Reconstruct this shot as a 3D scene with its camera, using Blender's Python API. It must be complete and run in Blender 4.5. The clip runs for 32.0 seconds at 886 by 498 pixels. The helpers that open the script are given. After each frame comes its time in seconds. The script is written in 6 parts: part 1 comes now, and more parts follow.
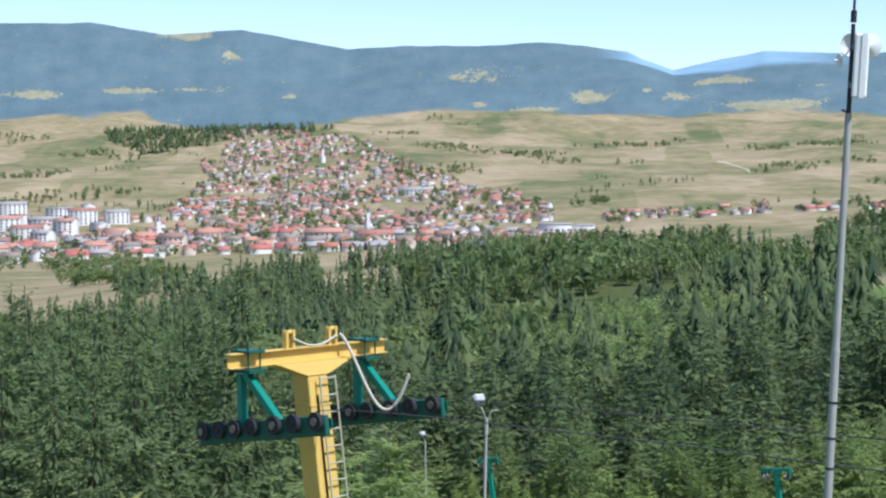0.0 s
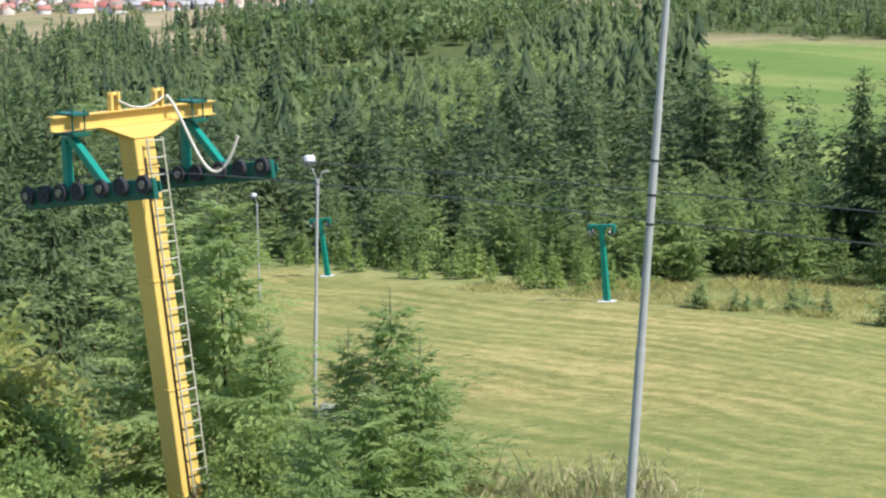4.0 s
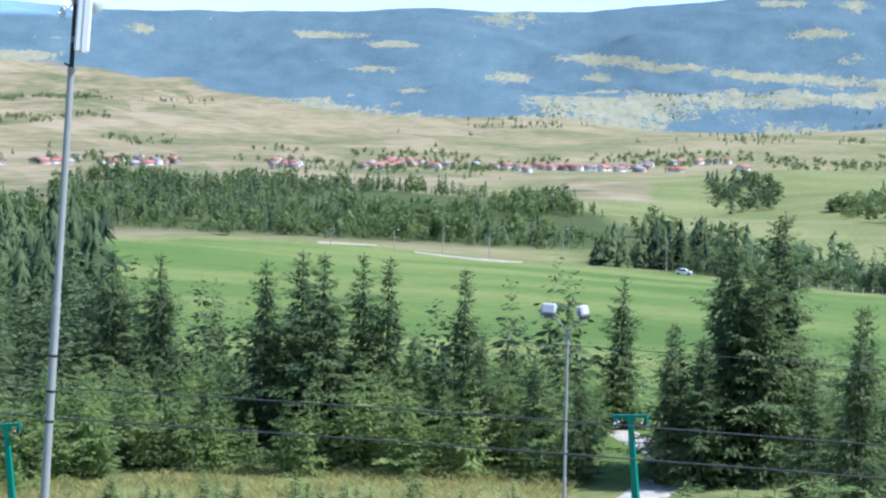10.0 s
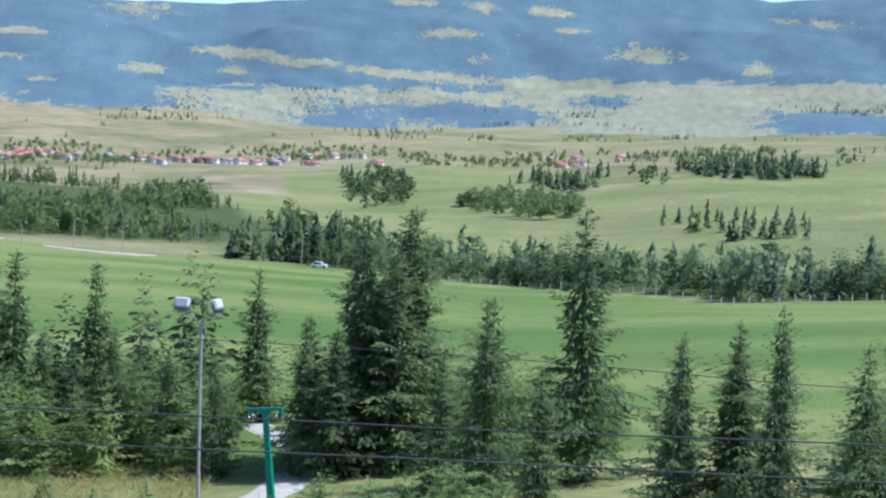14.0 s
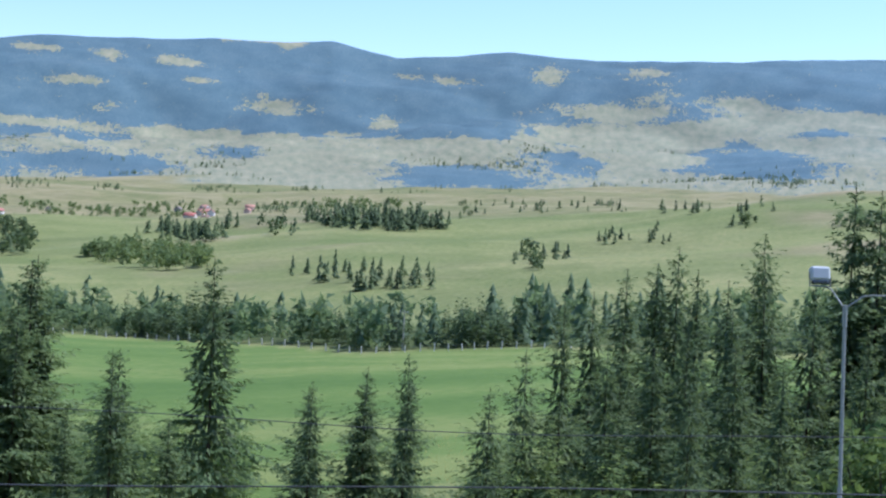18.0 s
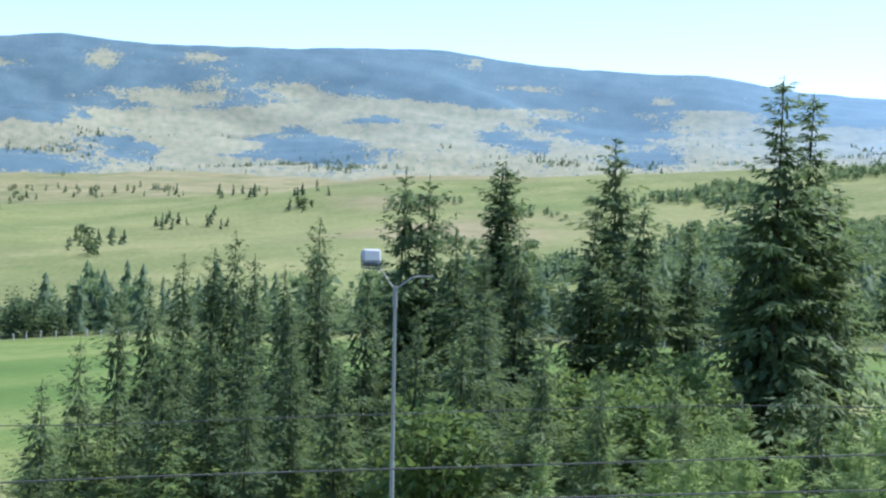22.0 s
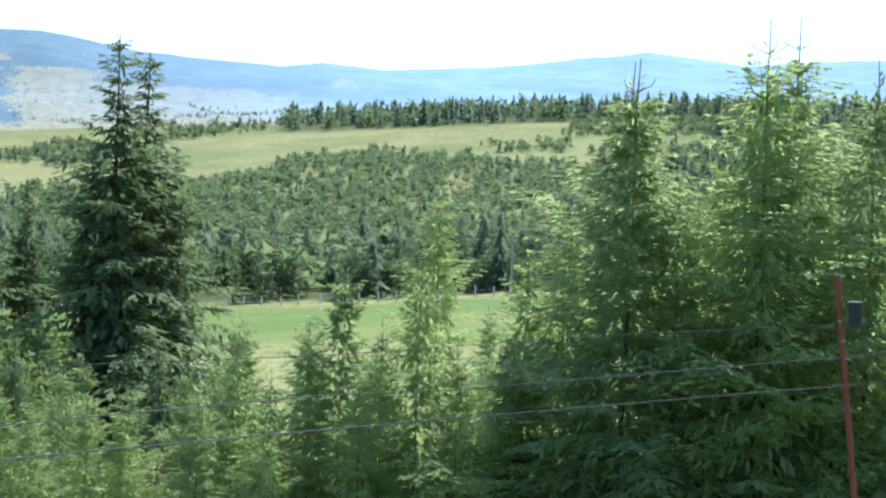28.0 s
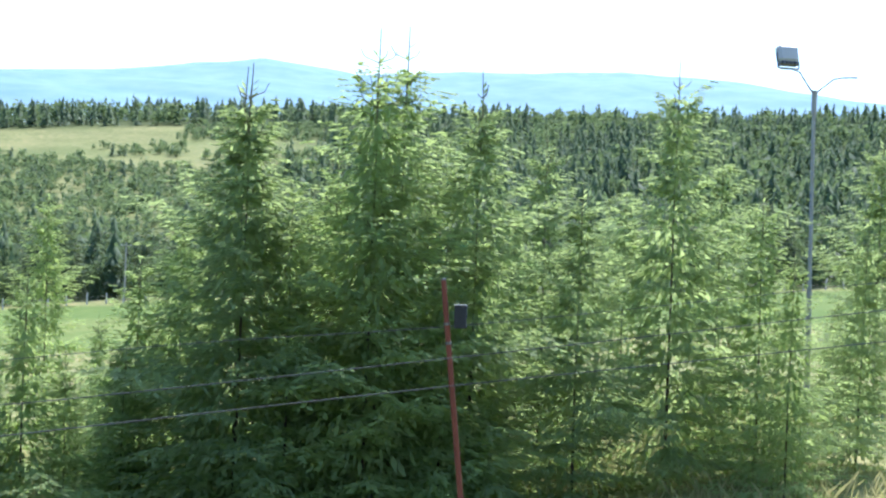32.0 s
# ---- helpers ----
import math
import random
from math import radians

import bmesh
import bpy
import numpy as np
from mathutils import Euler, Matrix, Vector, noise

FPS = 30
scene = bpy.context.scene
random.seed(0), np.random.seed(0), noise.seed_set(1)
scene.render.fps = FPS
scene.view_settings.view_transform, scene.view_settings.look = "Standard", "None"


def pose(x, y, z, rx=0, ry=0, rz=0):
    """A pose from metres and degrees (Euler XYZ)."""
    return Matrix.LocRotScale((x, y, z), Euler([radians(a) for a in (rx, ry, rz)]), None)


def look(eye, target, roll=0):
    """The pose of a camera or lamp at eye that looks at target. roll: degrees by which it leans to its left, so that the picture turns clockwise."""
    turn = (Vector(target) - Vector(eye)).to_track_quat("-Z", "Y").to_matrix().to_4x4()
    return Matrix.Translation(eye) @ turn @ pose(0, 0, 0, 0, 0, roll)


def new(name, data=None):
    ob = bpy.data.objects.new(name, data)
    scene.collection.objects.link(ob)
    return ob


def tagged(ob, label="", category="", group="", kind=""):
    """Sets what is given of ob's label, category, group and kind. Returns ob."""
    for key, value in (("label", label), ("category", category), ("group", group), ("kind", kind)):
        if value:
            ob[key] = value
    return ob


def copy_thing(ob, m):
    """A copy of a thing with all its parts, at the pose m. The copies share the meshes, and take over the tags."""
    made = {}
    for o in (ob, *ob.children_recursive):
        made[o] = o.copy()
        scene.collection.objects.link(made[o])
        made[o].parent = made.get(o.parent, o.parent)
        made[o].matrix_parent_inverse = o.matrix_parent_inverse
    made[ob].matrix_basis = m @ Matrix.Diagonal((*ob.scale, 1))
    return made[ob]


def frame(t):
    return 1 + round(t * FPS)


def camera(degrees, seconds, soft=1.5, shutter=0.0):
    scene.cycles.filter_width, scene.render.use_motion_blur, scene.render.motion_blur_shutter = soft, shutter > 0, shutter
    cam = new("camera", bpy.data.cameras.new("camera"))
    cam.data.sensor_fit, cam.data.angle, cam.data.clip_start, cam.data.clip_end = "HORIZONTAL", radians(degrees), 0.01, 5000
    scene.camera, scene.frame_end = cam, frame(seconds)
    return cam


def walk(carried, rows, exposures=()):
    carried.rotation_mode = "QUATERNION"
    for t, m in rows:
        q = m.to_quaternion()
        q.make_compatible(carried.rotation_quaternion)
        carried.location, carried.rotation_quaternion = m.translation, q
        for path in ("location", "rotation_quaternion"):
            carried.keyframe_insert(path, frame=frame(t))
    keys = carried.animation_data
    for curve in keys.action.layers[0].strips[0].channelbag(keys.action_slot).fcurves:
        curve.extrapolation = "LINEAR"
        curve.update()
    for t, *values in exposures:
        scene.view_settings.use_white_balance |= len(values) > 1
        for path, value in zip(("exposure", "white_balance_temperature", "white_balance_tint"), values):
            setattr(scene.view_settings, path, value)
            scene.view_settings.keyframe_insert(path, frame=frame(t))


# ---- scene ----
cam = camera(31.96, 32.0, soft=2.3)
ROWS = [
    (0.0, -2.27, 0.51, -0.02),
    (0.5, -2.87, 0.99, 0.23),
    (1.0, -4.32, 1.09, -0.16),
    (1.5, -6.06, 1.20, -0.60),
    (2.0, -7.26, 1.06, -1.04),
    (2.5, -8.35, 0.91, -1.96),
    (3.0, -9.51, 0.80, -3.25),
    (3.5, -10.60, 0.44, -4.79),
    (5.5, -11.81, 0.24, -11.12),
    (6.0, -12.09, 0.02, -13.45),
    (6.5, -11.82, -0.62, -16.11),
    (7.0, -11.83, -0.89, -18.80),
    (7.5, -11.46, -1.02, -21.11),
    (8.0, -10.45, -1.13, -23.54),
    (8.5, -9.34, -1.42, -25.92),
    (9.0, -7.83, -1.56, -27.46),
    (9.5, -5.32, -1.51, -27.74),
    (10.0, -3.75, -1.49, -27.76),
    (10.5, -2.67, -1.09, -27.12),
    (11.0, -1.65, -0.96, -25.87),
    (11.5, -1.17, -1.43, -27.04),
    (12.0, -1.08, -2.09, -30.72),
    (12.5, -1.22, -2.37, -33.88),
    (13.0, -2.24, -2.45, -36.38),
    (13.5, -3.19, -2.59, -38.76),
    (14.0, -3.55, -2.34, -41.16),
    (14.5, -2.18, -1.53, -42.93),
    (16.5, -0.98, -3.07, -50.06),
    (17.0, -1.29, -2.86, -51.70),
    (17.5, -1.20, -2.75, -53.22),
    (18.0, -1.07, -2.80, -54.83),
    (18.5, -0.84, -2.76, -56.72),
    (19.0, -0.76, -2.84, -58.99),
    (19.5, -0.58, -2.75, -61.42),
    (20.0, -0.58, -2.50, -63.35),
    (20.5, -0.70, -2.71, -65.18),
    (21.0, -0.71, -2.50, -67.19),
    (21.5, -0.75, -2.52, -69.33),
    (22.0, -0.89, -2.44, -71.11),
    (22.5, -0.78, -2.17, -72.94),
    (23.0, -0.75, -2.04, -74.94),
    (23.5, -0.86, -1.83, -77.26),
    (24.0, -0.85, -1.91, -79.31),
    (24.5, -0.86, -2.03, -81.14),
    (26.5, -1.48, -1.78, -88.22),
    (27.0, -1.58, -1.86, -90.13),
    (27.5, -1.54, -1.77, -92.64),
    (28.0, -1.50, -1.98, -95.15),
    (28.5, -1.29, -1.77, -97.04),
    (29.0, -1.28, -1.94, -98.67),
    (29.5, -1.68, -1.82, -100.29),
    (30.0, -1.59, -1.59, -102.40),
    (30.5, -1.20, -1.67, -104.66),
    (31.0, -0.85, -2.02, -106.59),
    (31.5, -0.65, -1.73, -108.00),
    (32.0, -0.79, -2.14, -109.30),
]
walk(cam, [(t, pose(-0.3 * math.sin(radians(yaw)), 0.3 * math.cos(radians(yaw)), 30.0, 90 + pitch, roll, yaw)) for t, pitch, roll, yaw in ROWS],
     [(0, 0.5, 5750, 13), (1, 0.68, 5850, 13), (2, 0.82, 5950, 13), (3, 0.86, 6100, 12), (6, 0.98, 6150, 13), (8, 0.95, 6000, 13), (9, 0.88, 5600, 14), (10, 0.86, 5300, 14), (11, 0.62, 5250, 14), (12, 0.52, 5250, 14), (13, 0.50, 5250, 14), (14, 0.64, 5280, 14), (17, 0.51, 5260, 16), (19, 0.53, 5260, 16), (20, 0.60, 5350, 15), (21, 0.74, 5400, 14), (23, 0.93, 5500, 13), (27, 1.05, 5600, 13), (30, 1.18, 5600, 14), (32, 1.2, 5600, 14)])

# ---- daylight ----
SUN_AZ, SUN_EL = 130.0, 54.0
world = bpy.data.worlds.new("sky")
scene.world = world
world.use_nodes = True
wn = world.node_tree.nodes
sky = wn.new("ShaderNodeTexSky")
sky.sky_type, sky.sun_disc = "NISHITA", False
sky.sun_elevation, sky.sun_rotation = radians(SUN_EL), radians(SUN_AZ)
sky.air_density, sky.dust_density, sky.ozone_density, sky.altitude = 1.0, 0.35, 1.0, 800
wn["Background"].inputs[1].default_value = 0.128
world.node_tree.links.new(sky.outputs[0], wn["Background"].inputs[0])
sun = new("sun", bpy.data.lights.new("sun", "SUN"))
sun.data.energy, sun.data.angle, sun.data.color = 4.2, radians(0.53), (1.0, 0.95, 0.86)
a, e = radians(SUN_AZ), radians(SUN_EL)
sun.matrix_world = look((math.sin(a) * math.cos(e) * 50, math.cos(a) * math.cos(e) * 50, math.sin(e) * 50 + 30), (0, 0, 30))

# ---- the lie of the land: slope angles seen from the eye, by heading and distance ----
EYE = 30.0
REACH = [3, 12, 25, 45, 75, 100, 120, 150, 220, 320, 450, 650, 900, 1300, 1800, 2500, 3300, 4000, 4800]
LAND = {
    -20: [-59, -32, -22.6, -19.8, -15.5, -14, -12.8, -11.5, -9, -7.5, -6, -4.7, -3.4, -2.6, -0.9, 1.0, 2.7, 4.0, 6.0],
    0: [-59, -32, -22.8, -18.8, -15.2, -13.7, -12.8, -11.6, -9.6, -8, -5.6, -2.7, -3.0, -2.2, -0.6, 1.4, 2.5, 3.6, 5.1],
    15: [-59, -32, -22, -18.4, -15.2, -13.3, -12.1, -10.4, -8.0, -5.7, -3.9, -2.3, -1.5, -1.7, -0.4, 1.1, 2.3, 3.2, 4.7],
    30: [-59, -32, -23, -18.4, -14.9, -13.5, -11.7, -9.9, -7.2, -5.2, -4.1, -3.1, -1.9, -1.6, -0.5, 0.8, 2.0, 3.2, 5.0],
    45: [-59, -32, -23, -18.0, -14.2, -11.8, -10.8, -9.3, -7.0, -5.4, -4.6, -2.4, -1.1, -1.35, -0.25, 1.2, 2.5, 4.0, 6.0],
    60: [-59, -32, -22, -16.2, -12.4, -10.4, -9.2, -7.6, -5.7, -4.3, -2.7, -0.8, 0.75, 0.3, 0.9, 1.6, 2.8, 4.2, 6.1],
    80: [-59, -31, -20, -13.5, -9.6, -7.6, -6.8, -5.7, -4.2, -2.6, -1.4, 0.3, 2.3, 1.9, 1.7, 2.3, 3.3, 4.3, 5.8],
    100: [-59, -30, -17.5, -10.8, -8.0, -6.4, -5.6, -4.5, -3.0, -2.0, -0.2, 2.0, 3.75, 2.6, 2.4, 2.9, 3.8, 4.5, 5.5],
    120: [-59, -28, -14.5, -7.9, -5.4, -4.6, -4.1, -3.2, -1.9, -0.6, 1.0, 2.8, 3.9, 2.6, 2.4, 3.0, 3.9, 4.6, 5.6],
    165: [-59, -28, -14, -8, -4, -2, -1, 0.5, 2.5, 4, 5, 6, 6, 5, 5, 5, 5, 5, 6],
    285: [-59, -30, -18, -14, -10, -8, -7, -5, -3, -2, -1, 0, 0.5, 1, 1.5, 2, 3, 4, 6],
}
# heading and height angle of the skyline
SKY_AZ = [-40, -15.8, -12.7, -10.1, -7.3, -3.4, -1.5, 3.9, 6.8, 8.5, 11.7, 16, 20, 26, 33, 37.5, 40.6, 44.7, 50.5, 52.8, 57, 60.7, 63, 68, 71, 76, 80.5, 84, 89, 90.5, 92.8, 97.4, 102.5, 106, 111, 115.7, 120, 125, 160]
SKY_EL = [5.6, 5.93, 6.06, 5.61, 5.83, 5.1, 5.21, 5.23, 4.9, 4.13, 4.8, 4.66, 4.7, 5.05, 5.05, 5.5, 5.95, 6.05, 6.3, 5.84, 6.25, 6.05, 6.1, 6.38, 6.42, 5.88, 5.78, 5.3, 4.95, 5.15, 4.94, 5.35, 5.92, 5.5, 5.78, 5.92, 5.6, 4.9, 6]


def hills(x, y, octaves=4):
    """Smooth pseudo-random relief from -1 to 1, for arrays."""
    total, amp = 0.0, 0.5
    for k in range(octaves):
        f, a = 1.9 ** k, 1.3 * k
        u, v = x * math.cos(a) - y * math.sin(a), x * math.sin(a) + y * math.cos(a)
        total = total + amp * np.sin(f * u + 1.7 * k + 1.3 * np.sin(0.7 * f * v)) * np.cos(0.9 * f * v + 2.1 * k + np.sin(0.6 * f * u))
        amp *= 0.55
    return total


def land_table():
    az = np.array(sorted(LAND))
    table = np.array([LAND[a] for a in sorted(LAND)], float)
    table = np.vstack([table[-1], table, table[0]])
    az = np.concatenate([[az[-1] - 360], az, [az[0] + 360]])
    fine = np.arange(-75.0, 286.0, 1.0)
    logs, steps = np.log(np.array(REACH, float)), np.linspace(math.log(3), math.log(4800), 260)
    t1 = np.array([np.interp(fine, az, table[:, j]) for j in range(table.shape[1])]).T
    kern = np.hanning(11); kern /= kern.sum()
    t1 = np.array([np.convolve(np.pad(c, 5, mode="edge"), kern, "valid") for c in t1.T]).T
    t2 = np.array([np.interp(steps, logs, r) for r in t1])
    kern = np.hanning(9); kern /= kern.sum()
    t2 = np.array([np.convolve(np.pad(r, 4, mode="edge"), kern, "valid") for r in t2])
    return fine, steps, t2


LAND_AZ, LAND_LOG, LAND_EL = land_table()


def ground_z(x, y):
    """Height of the ground, for arrays or numbers."""
    x, y = np.asarray(x, float), np.asarray(y, float)
    d = np.maximum(np.hypot(x, y), 3.0)
    az = np.degrees(np.arctan2(x, y))
    az = np.where(az < -75, az + 360, az)
    i = np.clip((az - LAND_AZ[0]), 0, len(LAND_AZ) - 1.001)
    j = np.clip((np.log(d) - LAND_LOG[0]) / (LAND_LOG[1] - LAND_LOG[0]), 0, len(LAND_LOG) - 1.001)
    i0, j0 = i.astype(int), j.astype(int)
    u, v = i - i0, j - j0
    el = (LAND_EL[i0, j0] * (1 - u) * (1 - v) + LAND_EL[i0 + 1, j0] * u * (1 - v)
          + LAND_EL[i0, j0 + 1] * (1 - u) * v + LAND_EL[i0 + 1, j0 + 1] * u * v)
    el = el + np.interp(az, [26, 30, 33, 41, 46, 52, 58], [0, 0.2, 0.75, 0.85, 0.75, 0.3, 0]) * np.exp(-((np.log(d) - math.log(1230)) / 0.13) ** 2)
    far = np.clip((d - 3300) / 1400, 0, 1) ** 1.4
    el = el * (1 - far) + np.interp(az, SKY_AZ, SKY_EL) * far
    el = el - np.clip((d - 4750) / 150, 0, 1) * 0.8
    z = EYE + d * np.tan(np.radians(el))
    calm = 1 - np.clip((d - 3900) / 700, 0, 1)
    bump = 0.10 * hills(x / 4, y / 4, 3) + 0.35 * hills(x / 19, y / 19, 3) * np.clip(d / 80, 0, 1)
    bump = bump + np.clip((d - 450) / 1500, 0, 1) * 9 * hills(x / 140, y / 140, 4) + np.clip((d - 2300) / 1200, 0, 1) * calm * np.interp(az, [14, 24, 68, 82], [0.5, 1, 1, 0.35]) * (62 * hills(x / 270, y / 270, 4) + 85 * hills(x / 560 + 3, y / 560, 3))
    roll = np.clip((az - 32) / 6, 0, 1) * np.clip((76 - az) / 8, 0, 1) * np.clip((d - 520) / 150, 0, 1) * np.clip((1500 - d) / 300, 0, 1)
    bump = bump + roll * 11 * hills(x / 95, y / 95, 2)
    return z + bump

# ---- mesh helpers ----
def mesh_np(name, verts, faces, mats=(), index=None, tint=None, smooth=False):
    """One mesh from arrays; faces is an array of triangles or of quads."""
    me = bpy.data.meshes.new(name)
    verts, faces = np.asarray(verts, np.float32), np.asarray(faces, np.int32)
    n, k = faces.shape
    me.vertices.add(len(verts))
    me.vertices.foreach_set("co", verts.ravel())
    me.loops.add(n * k)
    me.loops.foreach_set("vertex_index", faces.ravel())
    me.polygons.add(n)
    me.polygons.foreach_set("loop_start", np.arange(0, n * k, k, dtype=np.int32))
    for m in mats:
        me.materials.append(m)
    if index is not None:
        me.polygons.foreach_set("material_index", np.asarray(index, np.int32))
    if smooth:
        me.polygons.foreach_set("use_smooth", np.ones(n, bool))
    me.update(calc_edges=True)
    if tint is not None:
        at = me.attributes.new("tint", "FLOAT", "POINT")
        at.data.foreach_set("value", np.asarray(tint, np.float32))
    return me


def part(name, bm, material, parent=None, label=""):
    """Links a bmesh as one mesh object under a thing or a part."""
    me = bpy.data.meshes.new(name)
    bm.normal_update()
    bm.to_mesh(me)
    bm.free()
    me.materials.append(material)
    ob = new(name, me)
    ob.parent = parent
    return tagged(ob, label=label)


def put(name, me, parent=None, m=None, label=""):
    ob = new(name, me)
    ob.parent = parent
    if m is not None:
        ob.matrix_basis = m
    return tagged(ob, label=label)


def thing(name, m, label, category, group="", kind=""):
    ob = new(name)
    ob.empty_display_size = 0.2
    ob.matrix_basis = m
    return tagged(ob, label, category, group, kind)


def add_box(bm, lo, hi, m=None, bevel=0.0):
    geo = bmesh.ops.create_cube(bm, size=1.0)["verts"]
    size = [h - l for l, h in zip(lo, hi)]
    mid = [(h + l) / 2 for l, h in zip(lo, hi)]
    mat = Matrix.Translation(mid) @ Matrix.Diagonal((*size, 1))
    bmesh.ops.transform(bm, matrix=(m @ mat) if m is not None else mat, verts=geo)
    if bevel:
        edges = {ed for v in geo for ed in v.link_edges}
        bmesh.ops.bevel(bm, geom=list(edges), offset=bevel, segments=1, affect="EDGES")
    return bm


def box(lo, hi, m=None, bevel=0.0):
    return add_box(bmesh.new(), lo, hi, m, bevel)


def add_tube(bm, points, radii, sides=10, caps=True):
    """A round bar along points, with a radius at each."""
    pts = [Vector(p) for p in points]
    if not hasattr(radii, "__len__"):
        radii = [radii] * len(pts)
    rings = []
    for i, p in enumerate(pts):
        way = (pts[min(i + 1, len(pts) - 1)] - pts[max(i - 1, 0)]).normalized()
        side = way.cross(Vector((0, 0, 1)) if abs(way.z) < 0.95 else Vector((0, 1, 0))).normalized()
        up = side.cross(way)
        rings.append([bm.verts.new(p + radii[i] * (math.cos(k / sides * math.tau) * side + math.sin(k / sides * math.tau) * up)) for k in range(sides)])
    for r0, r1 in zip(rings, rings[1:]):
        for k in range(sides):
            bm.faces.new((r0[k], r0[(k + 1) % sides], r1[(k + 1) % sides], r1[k])).smooth = True
    if caps:
        for ring in (rings[0][::-1], rings[-1]):
            bm.faces.new([bm.verts.new(v.co) for v in ring])
    return bm


def tube(points, radii, sides=10):
    return add_tube(bmesh.new(), points, radii, sides)


def spot(az, d, up=0.0):
    """The place on the ground at a heading and distance."""
    x, y = d * math.sin(radians(az)), d * math.cos(radians(az))
    return Vector((x, y, float(ground_z(x, y)) + up))


def aloft(az, el, d):
    """The place at a heading, height angle and level distance from the eye."""
    return Vector((d * math.sin(radians(az)), d * math.cos(radians(az)), EYE + d * math.tan(radians(el))))


# ---- materials ----
class Mat:
    """A node material in the making."""

    def __init__(self, name, rough=0.7, metal=0.0, spec=0.3):
        self.m = bpy.data.materials.new(name)
        self.m.use_nodes = True
        self.nt = self.m.node_tree
        self.b = self.nt.nodes["Principled BSDF"]
        self.b.inputs["Roughness"].default_value = rough
        self.b.inputs["Metallic"].default_value = metal
        self.b.inputs["Specular IOR Level"].default_value = spec
        self.pos = self.n("ShaderNodeNewGeometry").outputs["Position"]

    def n(self, kind, **props):
        node = self.nt.nodes.new(kind)
        for k, v in props.items():
            setattr(node, k, v)
        return node

    def wire(self, src, dst):
        self.nt.links.new(src, dst)

    def noise(self, scale, detail=4, rough=0.55, vec=None, stretch=None):
        t = self.n("ShaderNodeTexNoise")
        t.inputs["Scale"].default_value, t.inputs["Detail"].default_value, t.inputs["Roughness"].default_value = scale, detail, rough
        v = vec or self.pos
        if stretch:
            mp = self.n("ShaderNodeMapping")
            mp.inputs["Scale"].default_value = stretch
            self.wire(v, mp.inputs["Vector"])
            v = mp.outputs[0]
        self.wire(v, t.inputs["Vector"])
        return t.outputs["Fac"]

    def ramp(self, fac, stops):
        r = self.n("ShaderNodeValToRGB")
        while len(r.color_ramp.elements) < len(stops):
            r.color_ramp.elements.new(0.5)
        for el, (p, c) in zip(r.color_ramp.elements, stops):
            el.position, el.color = p, (*c, 1) if len(c) == 3 else c
        self.wire(fac, r.inputs[0])
        return r.outputs[0]

    def mix(self, fac, a, b, kind="MIX"):
        x = self.n("ShaderNodeMix", data_type="RGBA", blend_type=kind)
        for src, slot in ((fac, 0), (a, 6), (b, 7)):
            if hasattr(src, "is_linked"):
                self.wire(src, x.inputs[slot])
            elif slot == 0:
                x.inputs[0].default_value = src
            else:
                x.inputs[slot].default_value = (*src, 1)
        return x.outputs[2]

    def math(self, op, a, b=0.0):
        x = self.n("ShaderNodeMath", operation=op)
        for src, slot in ((a, 0), (b, 1)):
            if hasattr(src, "is_linked"):
                self.wire(src, x.inputs[slot])
            else:
                x.inputs[slot].default_value = src
        return x.outputs[0]

    def attr(self, name):
        return self.n("ShaderNodeAttribute", attribute_name=name)

    def colour(self, c):
        if hasattr(c, "is_linked"):
            self.wire(c, self.b.inputs["Base Color"])
        else:
            self.b.inputs["Base Color"].default_value = (*c, 1)
        return self

    def bump(self, h, dist=0.02, strength=0.6):
        x = self.n("ShaderNodeBump")
        x.inputs["Distance"].default_value, x.inputs["Strength"].default_value = dist, strength
        self.wire(h, x.inputs["Height"])
        self.wire(x.outputs[0], self.b.inputs["Normal"])
        return self


def paint(name, colour, rough=0.5, metal=0.0, worn=0.25, scale=6.0):
    m = Mat(name, rough, metal)
    dark = tuple(c * (1 - worn) for c in colour)
    f = m.noise(scale, 6, 0.65)
    g = m.noise(scale * 0.15, 3)
    c = m.mix(m.math("MULTIPLY", f, g), dark, tuple(min(1, c * 1.12) for c in colour))
    return m.colour(c).bump(f, 0.004, 0.3).m


def foliage(name, dark, light, glow=0.35, by="object"):
    """Needles and leaves: varied green, letting some light through."""
    m = Mat(name, 0.65, 0.0, 0.2)
    if by == "object":
        rnd = m.n("ShaderNodeObjectInfo").outputs["Random"]
    else:
        rnd = m.attr("tint").outputs["Fac"]
    isl = m.n("ShaderNodeNewGeometry").outputs["Random Per Island"]
    own = 0.55 if by == "object" else 0.75
    f = m.math("ADD", m.math("MULTIPLY", rnd, own), m.math("MULTIPLY", isl, 1 - own))
    c = m.ramp(f, [(0.1, dark), (0.9, light)])
    m.colour(c)
    tr = m.n("ShaderNodeBsdfTranslucent")
    m.wire(m.mix(0.5, c, (light[0] * 1.42, light[1] * 1.4, light[2] * 1.0)), tr.inputs["Color"])
    mx = m.n("ShaderNodeMixShader")
    mx.inputs[0].default_value = glow
    out = m.nt.nodes["Material Output"]
    m.wire(m.b.outputs[0], mx.inputs[1])
    m.wire(tr.outputs[0], mx.inputs[2])
    m.wire(mx.outputs[0], out.inputs["Surface"])
    return m.m


